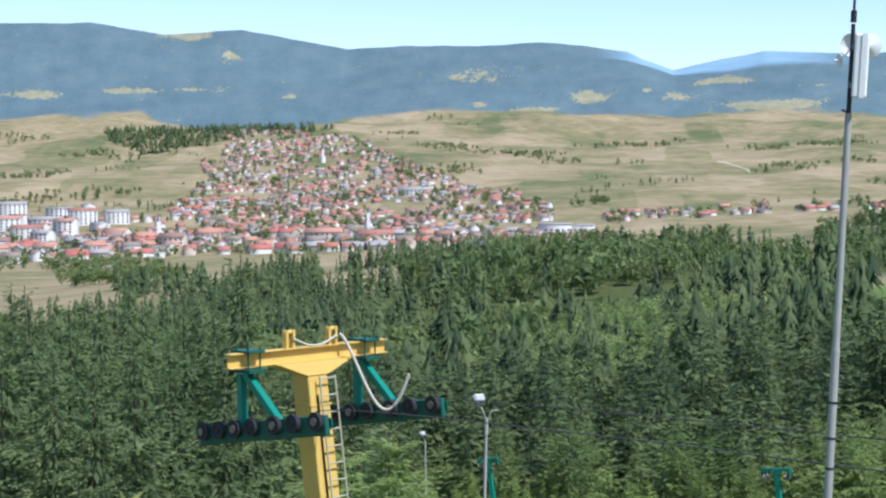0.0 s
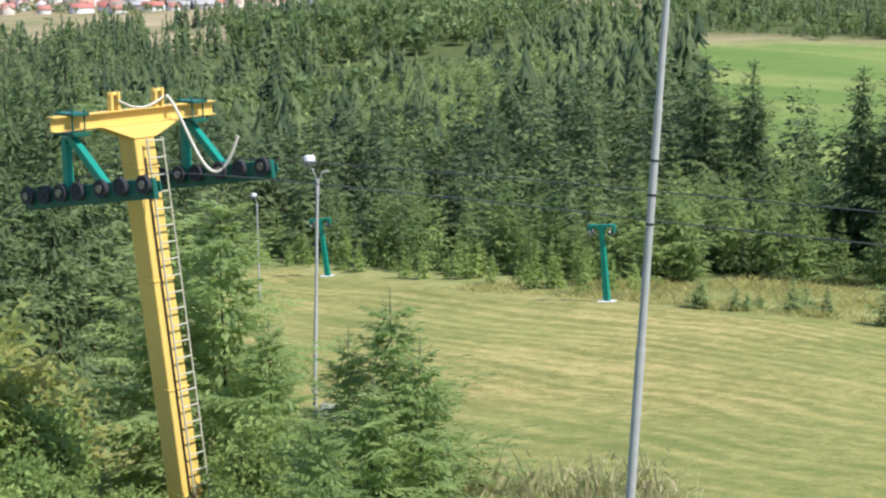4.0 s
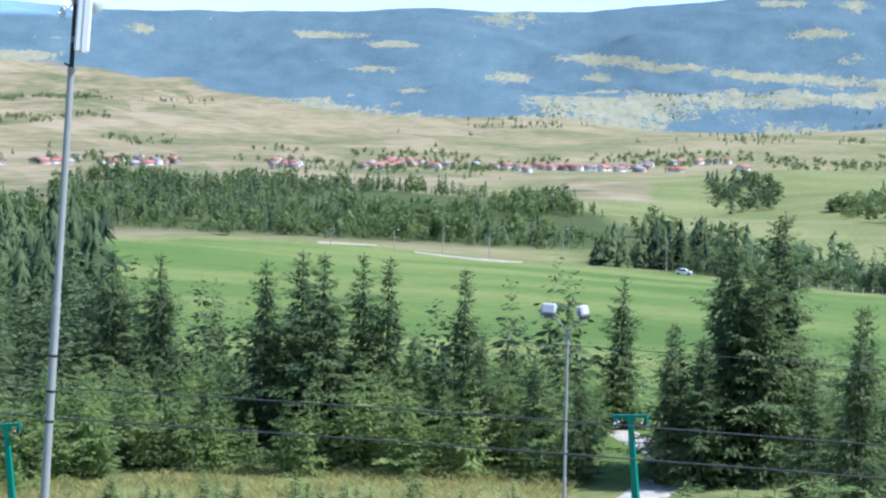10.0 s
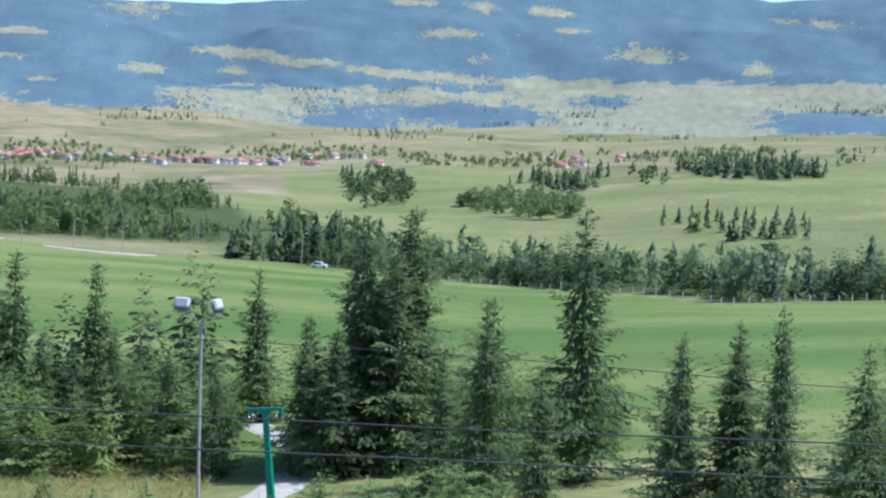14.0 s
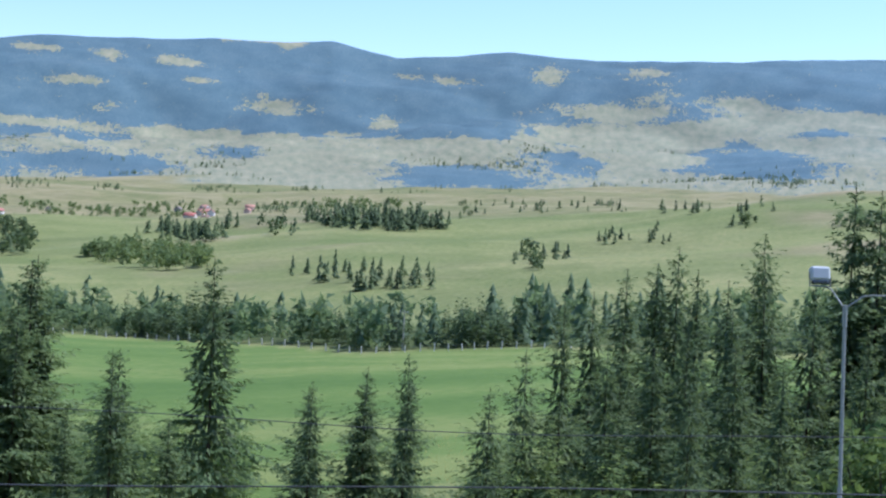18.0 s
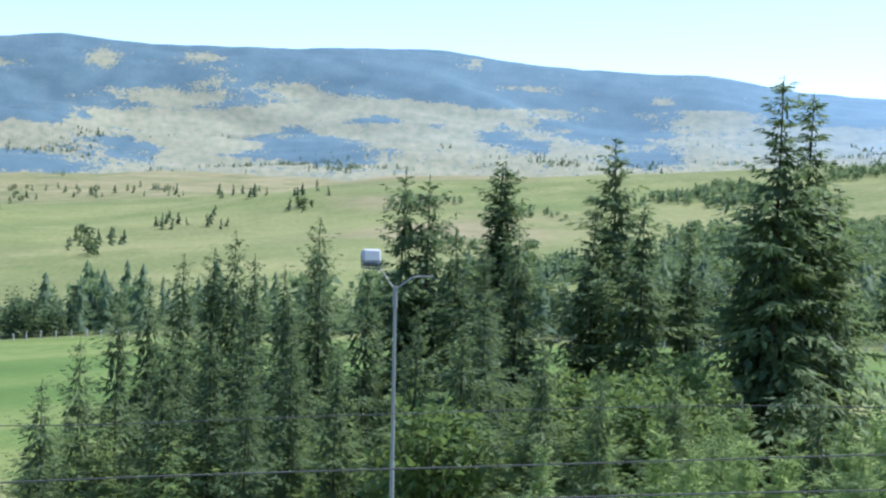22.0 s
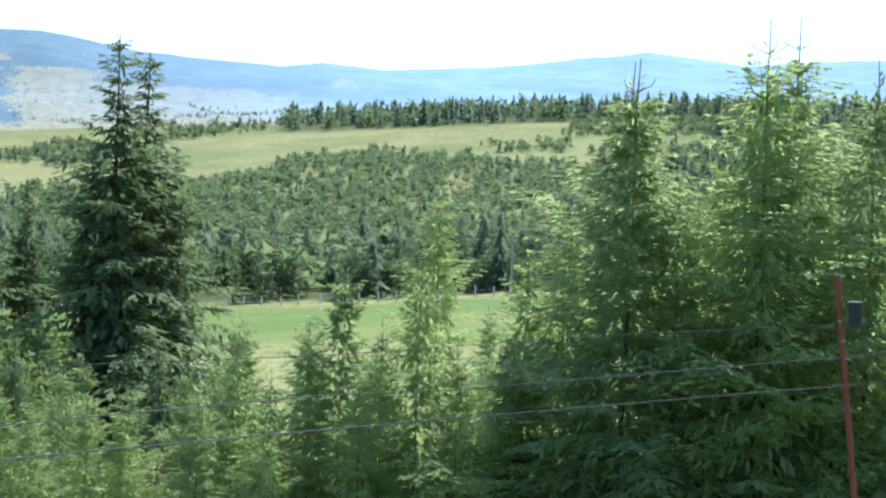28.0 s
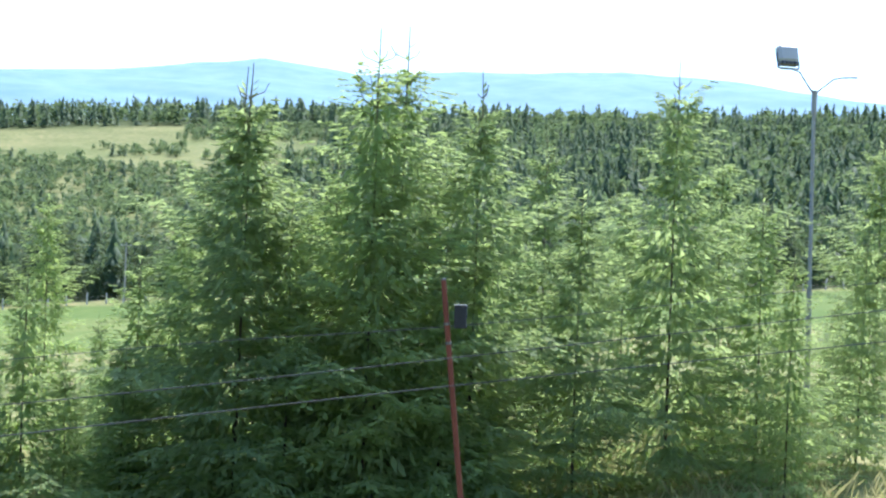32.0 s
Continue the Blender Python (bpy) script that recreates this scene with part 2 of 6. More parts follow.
NEEDLES = foliage("spruce_needles", (0.080, 0.130, 0.056), (0.200, 0.255, 0.105), 0.42)
NEEDLES_YOUNG = foliage("young_spruce_needles", (0.180, 0.258, 0.098), (0.390, 0.480, 0.200), 0.6)
NEEDLES_DEEP = foliage("deep_spruce_needles", (0.180, 0.255, 0.118), (0.395, 0.475, 0.220), 0.62)
NEEDLES_FAR = foliage("far_spruce", (0.038, 0.066, 0.033), (0.140, 0.182, 0.072), 0.34, "tint")
NEEDLES_MID = foliage("belt_spruce", (0.100, 0.160, 0.060), (0.280, 0.350, 0.125), 0.5, "tint")
NEEDLES_FRINGE = foliage("fringe_spruce", (0.175, 0.255, 0.080), (0.33, 0.405, 0.135), 0.5, "tint")
LEAVES_FAR = foliage("far_broadleaf", (0.095, 0.145, 0.056), (0.205, 0.255, 0.095), 0.4, "tint")
LEAVES = foliage("broad_leaves", (0.075, 0.130, 0.040), (0.185, 0.245, 0.076), 0.38)
LEAVES_BANK = foliage("bank_leaves", (0.120, 0.190, 0.055), (0.280, 0.350, 0.110), 0.42)
NEEDLES_HILL = foliage("hillside_spruce", (0.090, 0.142, 0.080), (0.165, 0.225, 0.115), 0.46, "tint")
# older inner needles, darkened in colour as the shade inside a crown
INNER_SHADED = foliage("shaded_inner_needles", (0.075, 0.108, 0.050), (0.125, 0.165, 0.075), 0.4)
LEAVES_HILL = foliage("hillside_leaves", (0.105, 0.160, 0.082), (0.190, 0.250, 0.120), 0.5, "tint")
LEAVES_LIGHT = foliage("birch_leaves", (0.205, 0.275, 0.105), (0.340, 0.400, 0.160), 0.45, "tint")
GRASS_BLADE = foliage("tall_grass", (0.20, 0.24, 0.09), (0.46, 0.41, 0.22), 0.5, "tint")
ROUGH_BLADE = foliage("rough_grass_blades", (0.25, 0.275, 0.095), (0.52, 0.45, 0.20), 0.5, "tint")
WEED_PALE = foliage("stem_leaf", (0.14, 0.19, 0.06), (0.32, 0.31, 0.13), 0.5, "tint")
STEM = foliage("dry_stem", (0.26, 0.30, 0.11), (0.50, 0.42, 0.25), 0.4, "tint")
WEED = foliage("weed_leaves", (0.15, 0.235, 0.06), (0.34, 0.41, 0.14), 0.5, "tint")
BARK = paint("spruce_bark", (0.10, 0.075, 0.055), 0.9, 0, 0.5, 9)
GALV = paint("galvanised_steel", (0.47, 0.47, 0.44), 0.7, 0.0, 0.45, 5)
YELLOW = paint("yellow_paint", (0.80, 0.54, 0.14), 0.45, 0, 0.3, 3)
LADDER = paint("dull_steel_paint", (0.50, 0.48, 0.36), 0.5, 0, 0.3, 5)
GREEN = paint("green_paint", (0.01, 0.24, 0.17), 0.4, 0, 0.3, 4)
GREEN_DARK = paint("dark_green_paint", (0.012, 0.12, 0.085), 0.5, 0, 0.4, 4)
RUBBER = paint("black_rubber", (0.045, 0.046, 0.052), 0.8, 0, 0.3, 14)
STEEL = paint("worn_steel", (0.25, 0.25, 0.25), 0.4, 0.8, 0.4, 14)
CABLE = paint("wire_rope", (0.095, 0.095, 0.10), 0.8, 0.0, 0.3, 30)
WHITE = paint("white_plastic", (0.78, 0.78, 0.77), 0.4, 0, 0.1, 8)
HOUSING = paint("lamp_housing", (0.56, 0.57, 0.58), 0.5, 0, 0.2, 8)
HOSE = paint("pale_hose", (0.62, 0.58, 0.48), 0.6, 0, 0.3, 12)
CONCRETE = paint("pale_concrete", (0.62, 0.61, 0.57), 0.85, 0, 0.35, 5)
RUST = paint("red_brown_paint", (0.26, 0.075, 0.045), 0.7, 0, 0.45, 10)
DARK = paint("dark_plastic", (0.03, 0.03, 0.035), 0.5, 0, 0.3, 10)
WOOD = paint("weathered_wood", (0.46, 0.43, 0.38), 0.85, 0, 0.4, 7)
POST_WOOD = paint("bleached_wood", (0.66, 0.63, 0.57), 0.85, 0, 0.3, 7)
LAMP_GLASS = paint("lamp_glass", (0.55, 0.60, 0.66), 0.15, 0.3, 0.1, 8)


def ground_material():
    m = Mat("ground", 0.95, 0, 0.1)
    za, zb = m.attr("zone_a"), m.attr("zone_b")
    sa, sb = m.n("ShaderNodeSeparateColor"), m.n("ShaderNodeSeparateColor")
    m.wire(za.outputs["Color"], sa.inputs[0])
    m.wire(zb.outputs["Color"], sb.inputs[0])
    mown, green, woods = sa.outputs
    dry, mount, open_ = sb.outputs
    pale = za.outputs["Alpha"]
    fine, mid, wide = m.noise(7, 4, 0.7), m.noise(0.45, 4), m.noise(0.045, 3)
    # rough grass
    rough = m.ramp(m.math("ADD", m.math("MULTIPLY", mid, 0.6), m.math("MULTIPLY", fine, 0.4)), [(0.32, (0.15, 0.185, 0.06)), (0.5, (0.24, 0.245, 0.09)), (0.68, (0.36, 0.30, 0.145))])
    rough = m.mix(m.ramp(m.noise(0.014, 5, 0.65), [(0.42, (0.85, 0.85, 0.85)), (0.56, (0, 0, 0))]), rough, m.ramp(mid, [(0.35, (0.115, 0.145, 0.045)), (0.65, (0.190, 0.205, 0.070))]))
    # mown field: swaths that follow the slope round, paler hay and greener stubble
    wob = m.n("ShaderNodeVectorMath", operation="ADD")
    off = m.n("ShaderNodeTexNoise")
    off.inputs["Scale"].default_value = 0.03
    m.wire(m.pos, off.inputs["Vector"])
    sc = m.n("ShaderNodeVectorMath", operation="SCALE")
    sc.inputs["Scale"].default_value = 14.0
    m.wire(off.outputs["Color"], sc.inputs[0])
    m.wire(m.pos, wob.inputs[0])
    m.wire(sc.outputs[0], wob.inputs[1])
    rot = m.n("ShaderNodeMapping")
    rot.inputs["Rotation"].default_value = (0, 0, radians(61))
    m.wire(wob.outputs[0], rot.inputs["Vector"])
    swath = m.noise(1.0, 2, 0.5, rot.outputs[0], (0.03, 0.7, 0.05))
    swath2 = m.noise(1.0, 5, 0.7, rot.outputs[0], (0.35, 1.1, 0.4))
    lump = m.noise(0.11, 5, 0.7)
    mottle = m.math("ADD", m.math("MULTIPLY", m.noise(6.5, 5, 0.9), 0.34), m.math("MULTIPLY", m.noise(1.1, 6, 0.8), 0.27))
    wave = m.n("ShaderNodeTexWave", wave_type="BANDS", bands_direction="Y")
    for slot, v in (("Scale", 0.14), ("Distortion", 4.5), ("Detail", 5.0), ("Detail Scale", 0.9), ("Detail Roughness", 0.7)):
        wave.inputs[slot].default_value = v
    m.wire(rot.outputs[0], wave.inputs["Vector"])
    s = m.math("ADD", m.math("ADD", m.math("MULTIPLY", swath, 0.16), m.math("MULTIPLY", swath2, 0.14)), m.math("ADD", mottle, m.math("MULTIPLY", lump, 0.18)))
    s = m.math("ADD", s, m.math("MULTIPLY", m.math("SUBTRACT", mottle, 0.305), 0.45))
    s = m.math("ADD", s, m.math("MULTIPLY", m.math("SUBTRACT", wave.outputs["Fac"], 0.4), 0.042))
    hay = m.ramp(s, [(0.49, (0.142, 0.146, 0.042)), (0.55, (0.245, 0.220, 0.075)), (0.61, (0.355, 0.292, 0.118)), (0.70, (0.53, 0.42, 0.20))])
    hay = m.mix(m.ramp(m.noise(0.03, 5, 0.65), [(0.40, (0, 0, 0)), (0.56, (0.9, 0.9, 0.9))]), hay, m.ramp(s, [(0.49, (0.128, 0.152, 0.042)), (0.69, (0.345, 0.31, 0.11))]))
    gs = m.math("ADD", m.math("MULTIPLY", m.noise(1.0, 3, 0.5, rot.outputs[0], (0.006, 0.035, 0.02)), 0.75), m.math("MULTIPLY", mid, 0.25))
    lush = m.ramp(gs, [(0.36, (0.090, 0.146, 0.034)), (0.5, (0.126, 0.182, 0.045)), (0.62, (0.195, 0.225, 0.068))])
    big = m.noise(0.006, 6, 0.65)
    plots = m.n("ShaderNodeTexVoronoi")
    plots.inputs["Scale"].default_value = 1.0
    pm = m.n("ShaderNodeMapping")
    pm.inputs["Scale"].default_value, pm.inputs["Rotation"].default_value = (0.013, 0.004, 0.001), (0, 0, radians(20))
    m.wire(wob.outputs[0], pm.inputs["Vector"])
    m.wire(pm.outputs[0], plots.inputs["Vector"])
    plot = m.n("ShaderNodeSeparateColor")
    m.wire(plots.outputs["Color"], plot.inputs[0])
    tone = m.math("ADD", m.math("ADD", m.math("MULTIPLY", big, 0.62), m.math("MULTIPLY", wide, 0.28)), m.math("MULTIPLY", plot.outputs[0], 0.10))
    meadow = m.ramp(tone, [(0.36, (0.105, 0.128, 0.055)), (0.45, (0.19, 0.175, 0.085)), (0.53, (0.27, 0.22, 0.125)), (0.62, (0.34, 0.275, 0.17))])
    duff = m.ramp(mid, [(0.3, (0.05, 0.07, 0.025)), (0.7, (0.10, 0.12, 0.04))])
    # far slopes: woods blued with painted distance haze, and pale clearings
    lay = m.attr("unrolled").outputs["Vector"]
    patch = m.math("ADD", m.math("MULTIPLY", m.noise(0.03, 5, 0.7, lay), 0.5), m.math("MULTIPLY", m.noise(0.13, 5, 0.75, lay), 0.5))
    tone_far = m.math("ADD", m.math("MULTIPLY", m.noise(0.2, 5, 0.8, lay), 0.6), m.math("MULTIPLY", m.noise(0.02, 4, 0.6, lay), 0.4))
    hazy_woods = m.ramp(tone_far, [(0.36, (0.076, 0.124, 0.146)), (0.5, (0.098, 0.152, 0.172)), (0.64, (0.132, 0.184, 0.196))])
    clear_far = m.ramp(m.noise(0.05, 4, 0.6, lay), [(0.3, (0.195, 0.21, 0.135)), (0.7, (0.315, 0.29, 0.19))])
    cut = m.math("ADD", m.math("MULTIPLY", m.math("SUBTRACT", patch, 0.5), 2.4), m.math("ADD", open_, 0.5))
    hill = m.mix(m.ramp(m.math("MULTIPLY", cut, 0.5), [(0.49, (0, 0, 0)), (0.51, (1, 1, 1))]), hazy_woods, clear_far)
    c = m.mix(mown, rough, hay)
    c = m.mix(green, c, lush)
    c = m.mix(dry, c, meadow)
    c = m.mix(woods, c, duff)
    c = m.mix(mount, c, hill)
    # light-blue haze veil painted over the farthest ridges
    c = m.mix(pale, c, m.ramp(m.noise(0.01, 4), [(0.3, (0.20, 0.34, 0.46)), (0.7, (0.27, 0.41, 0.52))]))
    return m.colour(c).bump(m.math("ADD", fine, mid), 0.08, 0.7).m


GROUND = ground_material()


# ---- the ground, one sheet to the skyline ----
def step(v, lo, hi):
    u = np.clip((v - lo) / (hi - lo), 0, 1)
    return u * u * (3 - 2 * u)


MOWN_AZ, MOWN_EDGE = [-10, 0, 7, 14, 18, 23, 30, 36], [160, 145, 116, 103.5, 98.5, 97, 94, 90]
LUSH_AZ, LUSH_EDGE = [10, 15, 20, 24, 30, 37, 44, 52, 58, 81, 92, 98, 122], [470, 480, 505, 510, 443, 435, 394, 305, 310, 219, 214, 224, 215]


# woods and clearings of the far slopes: heading, height angle, half spreads, weight (above zero: open ground)
SLOPE_NORTH = [(-9.3, 5.62, 0.94, 0.17, 6), (-7.8, 4.92, 0.38, 0.25, 4), (-14.8, 3.46, 0.80, 0.15, 6), (-11.4, 3.60, 0.80, 0.10, 6), (-9.3, 3.63, 1.05, 0.08, 4), (-5.6, 3.38, 0.33, 0.08, 5), (1.4, 3.06, 0.31, 0.10, 5), (3.4, 2.83, 1.00, 0.10, 6), (5.5, 3.28, 0.59, 0.21, 7), (7.5, 3.49, 0.21, 0.08, 5), (8.7, 3.23, 0.52, 0.17, 5), (9.7, 3.74, 0.63, 0.13, 5), (10.7, 3.84, 0.63, 0.13, 5), (11.9, 2.94, 1.46, 0.13, 6), (13.7, 3.57, 0.38, 0.06, 4), (1.4, 4.09, 1.46, 0.29, 3)]
SLOPE_MIDDLE = [(16.7, 3.99, 0.46, 0.17, 5), (12.2, 2.80, 0.84, 0.13, 5), (11.8, 2.25, 1.67, 0.33, 4), (23.3, 4.03, 1.05, 0.13, 7), (26.0, 3.73, 1.05, 0.10, 7), (25.2, 2.84, 0.88, 0.10, 6), (26.6, 2.04, 0.75, 0.15, 6), (30.1, 4.76, 1.21, 0.29, 4), (33.1, 3.41, 1.21, 0.15, 7), (35.9, 3.15, 1.88, 0.13, 7), (38.6, 2.89, 0.94, 0.13, 6), (33.3, 2.71, 0.52, 0.13, 6), (30.2, 2.63, 0.88, 0.21, 5), (39.8, 5.45, 0.84, 0.13, 6), (42.3, 5.40, 0.63, 0.15, 6), (41.3, 4.39, 1.26, 0.16, 6), (42.3, 3.50, 0.63, 0.12, 5), (28.2, 1.56, 2.72, 0.46, -6), (37.5, 0.78, 1.78, 0.63, -5), (40.5, 1.45, 1.9, 0.29, -5)]
SLOPE_EAST = [(44.9, 5.30, 0.88, 0.17, 6), (45.6, 4.66, 0.52, 0.10, 5), (47.5, 6.25, 1.46, 0.10, 6), (48.9, 6.13, 0.38, 0.21, 5), (48.5, 3.89, 1.36, 0.25, 5), (40.3, 2.80, 1.46, 0.16, 6), (44.0, 2.67, 2.09, 0.21, 5), (43.2, 1.59, 1.88, 0.21, -5), (43.1, 0.59, 1.26, 0.73, -6), (47.1, 2.09, 1.05, 0.21, -5), (49.7, 1.56, 2.72, 0.67, 4), (52.5, 3.47, 0.54, 0.21, 6), (54.6, 2.60, 1.26, 0.36, 5), (58.6, 5.50, 0.75, 0.29, 5), (53.2, 5.21, 0.54, 0.10, 4), (54.8, 5.14, 0.84, 0.15, 5), (59.4, 2.44, 1.26, 0.50, -5), (55.1, 1.62, 2.51, 0.38, -7), (59.8, 3.39, 2.51, 0.33, 5), (62.0, 3.17, 1.88, 0.84, 5)]
SLOPE_SOUTH = [(61.8, 5.74, 0.75, 0.17, 5), (62.5, 4.97, 0.94, 0.52, 3), (65.4, 4.71, 1.26, 0.29, 5), (68.3, 4.23, 2.51, 0.31, 7), (69.6, 3.25, 2.30, 0.33, 6), (72.0, 5.94, 0.42, 0.21, 4), (74.2, 5.14, 0.96, 0.13, 5), (78.9, 4.85, 0.50, 0.15, 5), (72.8, 3.32, 0.88, 0.29, -6), (74.2, 3.02, 0.67, 0.19, -5), (77.3, 3.87, 1.99, 0.50, -7), (78.6, 2.73, 1.05, 0.29, -6), (68.6, 3.72, 1.09, 0.27, -6), (66.0, 2.63, 2.30, 0.50, -7), (70.7, 3.54, 0.42, 0.17, -4), (85.2, 3.81, 1.05, 0.29, 5), (81.2, 4.44, 1.26, 0.13, 4), (60.4, 4.23, 1.8, 0.23, 6), (91.3, 4.50, 0.67, 0.17, 5), (87.5, 3.82, 1.26, 0.25, 4)]


def openness(deg, el, X, Y):
    """How open the far slopes are, 0 to 1: meadow at their foot, woods above, with patches of either."""
    w1, w2 = hills(X / 45, Y / 45, 4), hills(X / 55 + 9, Y / 55, 4)
    foot = np.interp(deg, [10, 20, 26, 31.5, 43, 44, 56, 67, 80, 92], [1.9, 1.7, 1.7, 2.1, 2.35, 2.75, 3.1, 4.3, 4.5, 3.6])
    out = 0.22 + 0.46 * (1 - step(el + 0.35 * w1, foot - 0.12, foot + 0.12)) * step(deg, 9, 12)
    for az, h, wide, high, weight in SLOPE_NORTH + SLOPE_MIDDLE + SLOPE_EAST + SLOPE_SOUTH:
        r = ((deg - az + 0.5 * wide * w2) / (1.05 * wide)) ** 2 + ((el - h + 0.5 * high * w1) / (1.1 * high)) ** 2
        out = out + 0.105 * weight * np.exp(-r)
    return np.clip(out, 0, 1)


def build_ground():
    az = np.concatenate([np.arange(-24, 132, 0.14), np.arange(132, 336, 3.0)])
    dd = np.concatenate([[0.02], np.exp(np.linspace(math.log(3), math.log(1500), 180)), np.linspace(1520, 4930, 150)])
    A, D = np.meshgrid(np.radians(az), dd, indexing="ij")
    X, Y = D * np.sin(A) + 0.4 * np.maximum(0, 1 - D / 3), D * np.cos(A) + 0.3 * np.maximum(0, 1 - D / 3)
    Z = ground_z(X, Y)
    n, k = A.shape
    i, j = np.meshgrid(np.arange(n), np.arange(k - 1), indexing="ij")
    i2 = (i + 1) % n
    F = np.stack([i * k + j, i * k + j + 1, i2 * k + j + 1, i2 * k + j], -1).reshape(-1, 4)
    me = mesh_np("ground", np.stack([X, Y, Z], -1).reshape(-1, 3), F, [GROUND], smooth=True)
    deg = np.degrees(A)
    wav = hills(X / 9, Y / 9, 3)
    edge = np.interp(deg, MOWN_AZ, MOWN_EDGE) + 1.2 * wav
    mown = (1 - step(D, edge - 0.8, edge + 0.8)) * step(deg, -12, -8) * (1 - step(deg + 2.5 * wav, 37, 41)) * step(D + 3 * wav, 27, 33)
    inner = step(deg, np.interp(D, [42, 46, 52, 60, 68, 82, 94], [36, 29.5, 28.5, 28.8, 29.3, 31.5, 33.8]), np.interp(D, [42, 46, 52, 60, 68, 82, 94], [36, 29.5, 28.5, 28.8, 29.3, 31.5, 33.8]) + 0.8) * step(D, 43, 45)
    mown = mown * (1 - inner)
    lush_far = np.interp(deg, LUSH_AZ, LUSH_EDGE)
    lush_near = np.interp(deg, [10, 40, 60, 80, 120], [140, 110, 130, 150, 150]) + 6 * wav
    green = (1 - step(D, lush_far - 3, lush_far)) * step(D, lush_near - 10, lush_near + 4) * step(deg, 12, 14) * (1 - step(deg, 126, 140))
    green = np.maximum(green, 0.45 * step(D, lush_far + 5, lush_far + 40) * (1 - step(D + 120 * wav, 1150, 1330)) * step(deg, 31, 34) * np.clip(0.75 + 1.1 * hills(X / 70, Y / 70, 3), 0, 1))
    dry = step(D, lush_far, lush_far + 25) * np.where(D < 1340, np.interp(deg, [15, 28, 32], [1, 0.8, 0.15]), np.interp(deg, [15, 28, 45], [1, 0.85, 0.6]))
    crest = step(hills(X / 95, Y / 95, 2) + 0.25 * hills(X / 25, Y / 25, 3), -0.02, 0.42) * step(deg, 42, 46) * (1 - step(deg, 72, 80)) * step(D, 500, 620) * (1 - step(D, 1150, 1400))
    green, dry = green * (1 - 0.8 * crest), np.maximum(dry, 0.85 * crest)
    dry = np.maximum(dry, step(deg, 31.2, 32) * (1 - step(deg + 0.5 * wav, 35, 36)) * step(D, 880, 940) * (1 - step(D, 1200, 1240)))
    woods = woods_mask(deg, D, X, Y)
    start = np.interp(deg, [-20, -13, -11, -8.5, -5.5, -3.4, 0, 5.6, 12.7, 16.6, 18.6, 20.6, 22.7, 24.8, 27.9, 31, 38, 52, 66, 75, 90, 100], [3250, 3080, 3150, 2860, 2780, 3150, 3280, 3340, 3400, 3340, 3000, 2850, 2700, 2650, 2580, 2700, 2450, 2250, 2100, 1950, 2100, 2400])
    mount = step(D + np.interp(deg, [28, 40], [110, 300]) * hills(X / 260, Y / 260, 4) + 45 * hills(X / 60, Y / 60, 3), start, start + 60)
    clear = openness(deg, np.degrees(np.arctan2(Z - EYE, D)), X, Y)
    # strength of the haze put into the ground colour, by heading and distance
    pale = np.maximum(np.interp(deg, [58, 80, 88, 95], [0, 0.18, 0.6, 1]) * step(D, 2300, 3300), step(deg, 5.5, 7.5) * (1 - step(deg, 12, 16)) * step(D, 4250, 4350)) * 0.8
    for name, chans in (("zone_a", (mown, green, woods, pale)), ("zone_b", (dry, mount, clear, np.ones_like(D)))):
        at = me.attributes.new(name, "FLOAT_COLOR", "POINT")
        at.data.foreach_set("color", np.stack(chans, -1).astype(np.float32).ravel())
    at = me.attributes.new("unrolled", "FLOAT_VECTOR", "POINT")
    at.data.foreach_set("vector", np.stack([deg * 60, np.degrees(np.arctan2(Z - EYE, D)) * 95, 0 * D], -1).astype(np.float32).ravel())
    tagged(put("ground", me), "mown hay field, green meadows and wooded hills", "ground", kind="structure")


def woods_mask(deg, D, X, Y):
    """Where the closed spruce woods stand, 0 to 1."""
    wav = hills(X / 60, Y / 60, 3)
    edge = np.interp(deg, [-25, 0, 7, 14, 20, 32, 34], [60, 150, 126, 116, 114, 112, 112])
    near_far = np.interp(deg, [-25, -11, -7, 9, 13, 16, 18, 34, 60], [520, 560, 740, 720, 640, 250, 165, 150, 150])
    near = step(D, edge, edge + 6) * (1 - step(D + 40 * wav, near_far - 20, near_far)) * (1 - step(deg, 33, 35))
    near = near * (1 - step(deg, -4.9, -4.3) * (1 - step(deg, -1.9, -1.3)) * step(D, 575, 590) * (1 - step(D, 670, 690)))
    far_edge = np.interp(deg, [12, 22, 28, 33, 36], [1050, 1000, 960, 800, 620])
    back = step(D, 520, 540) * (1 - step(D + 60 * wav, far_edge - 60, far_edge)) * step(deg, 12, 15) * (1 - step(deg, 34, 38))
    lush_far = np.interp(deg, LUSH_AZ, LUSH_EDGE)
    strip = step(D, lush_far + 6, lush_far + 12) * (1 - step(D + 25 * wav, lush_far + 60, lush_far + 90)) * step(deg, 32, 35)
    ridge = step(D + 50 * wav, 560, 640) * (1 - step(D, 1000, 1060)) * step(deg, 103, 107)
    top = step(D, 840, 860) * (1 - step(D, 960, 1000)) * step(deg, 88, 90)
    low = step(deg, 101, 106) * step(D, 215, 225) * (1 - step(D, 640, 660))
    return np.clip(np.maximum.reduce([near, back, strip, ridge, top, low]), 0, 1)


build_ground()

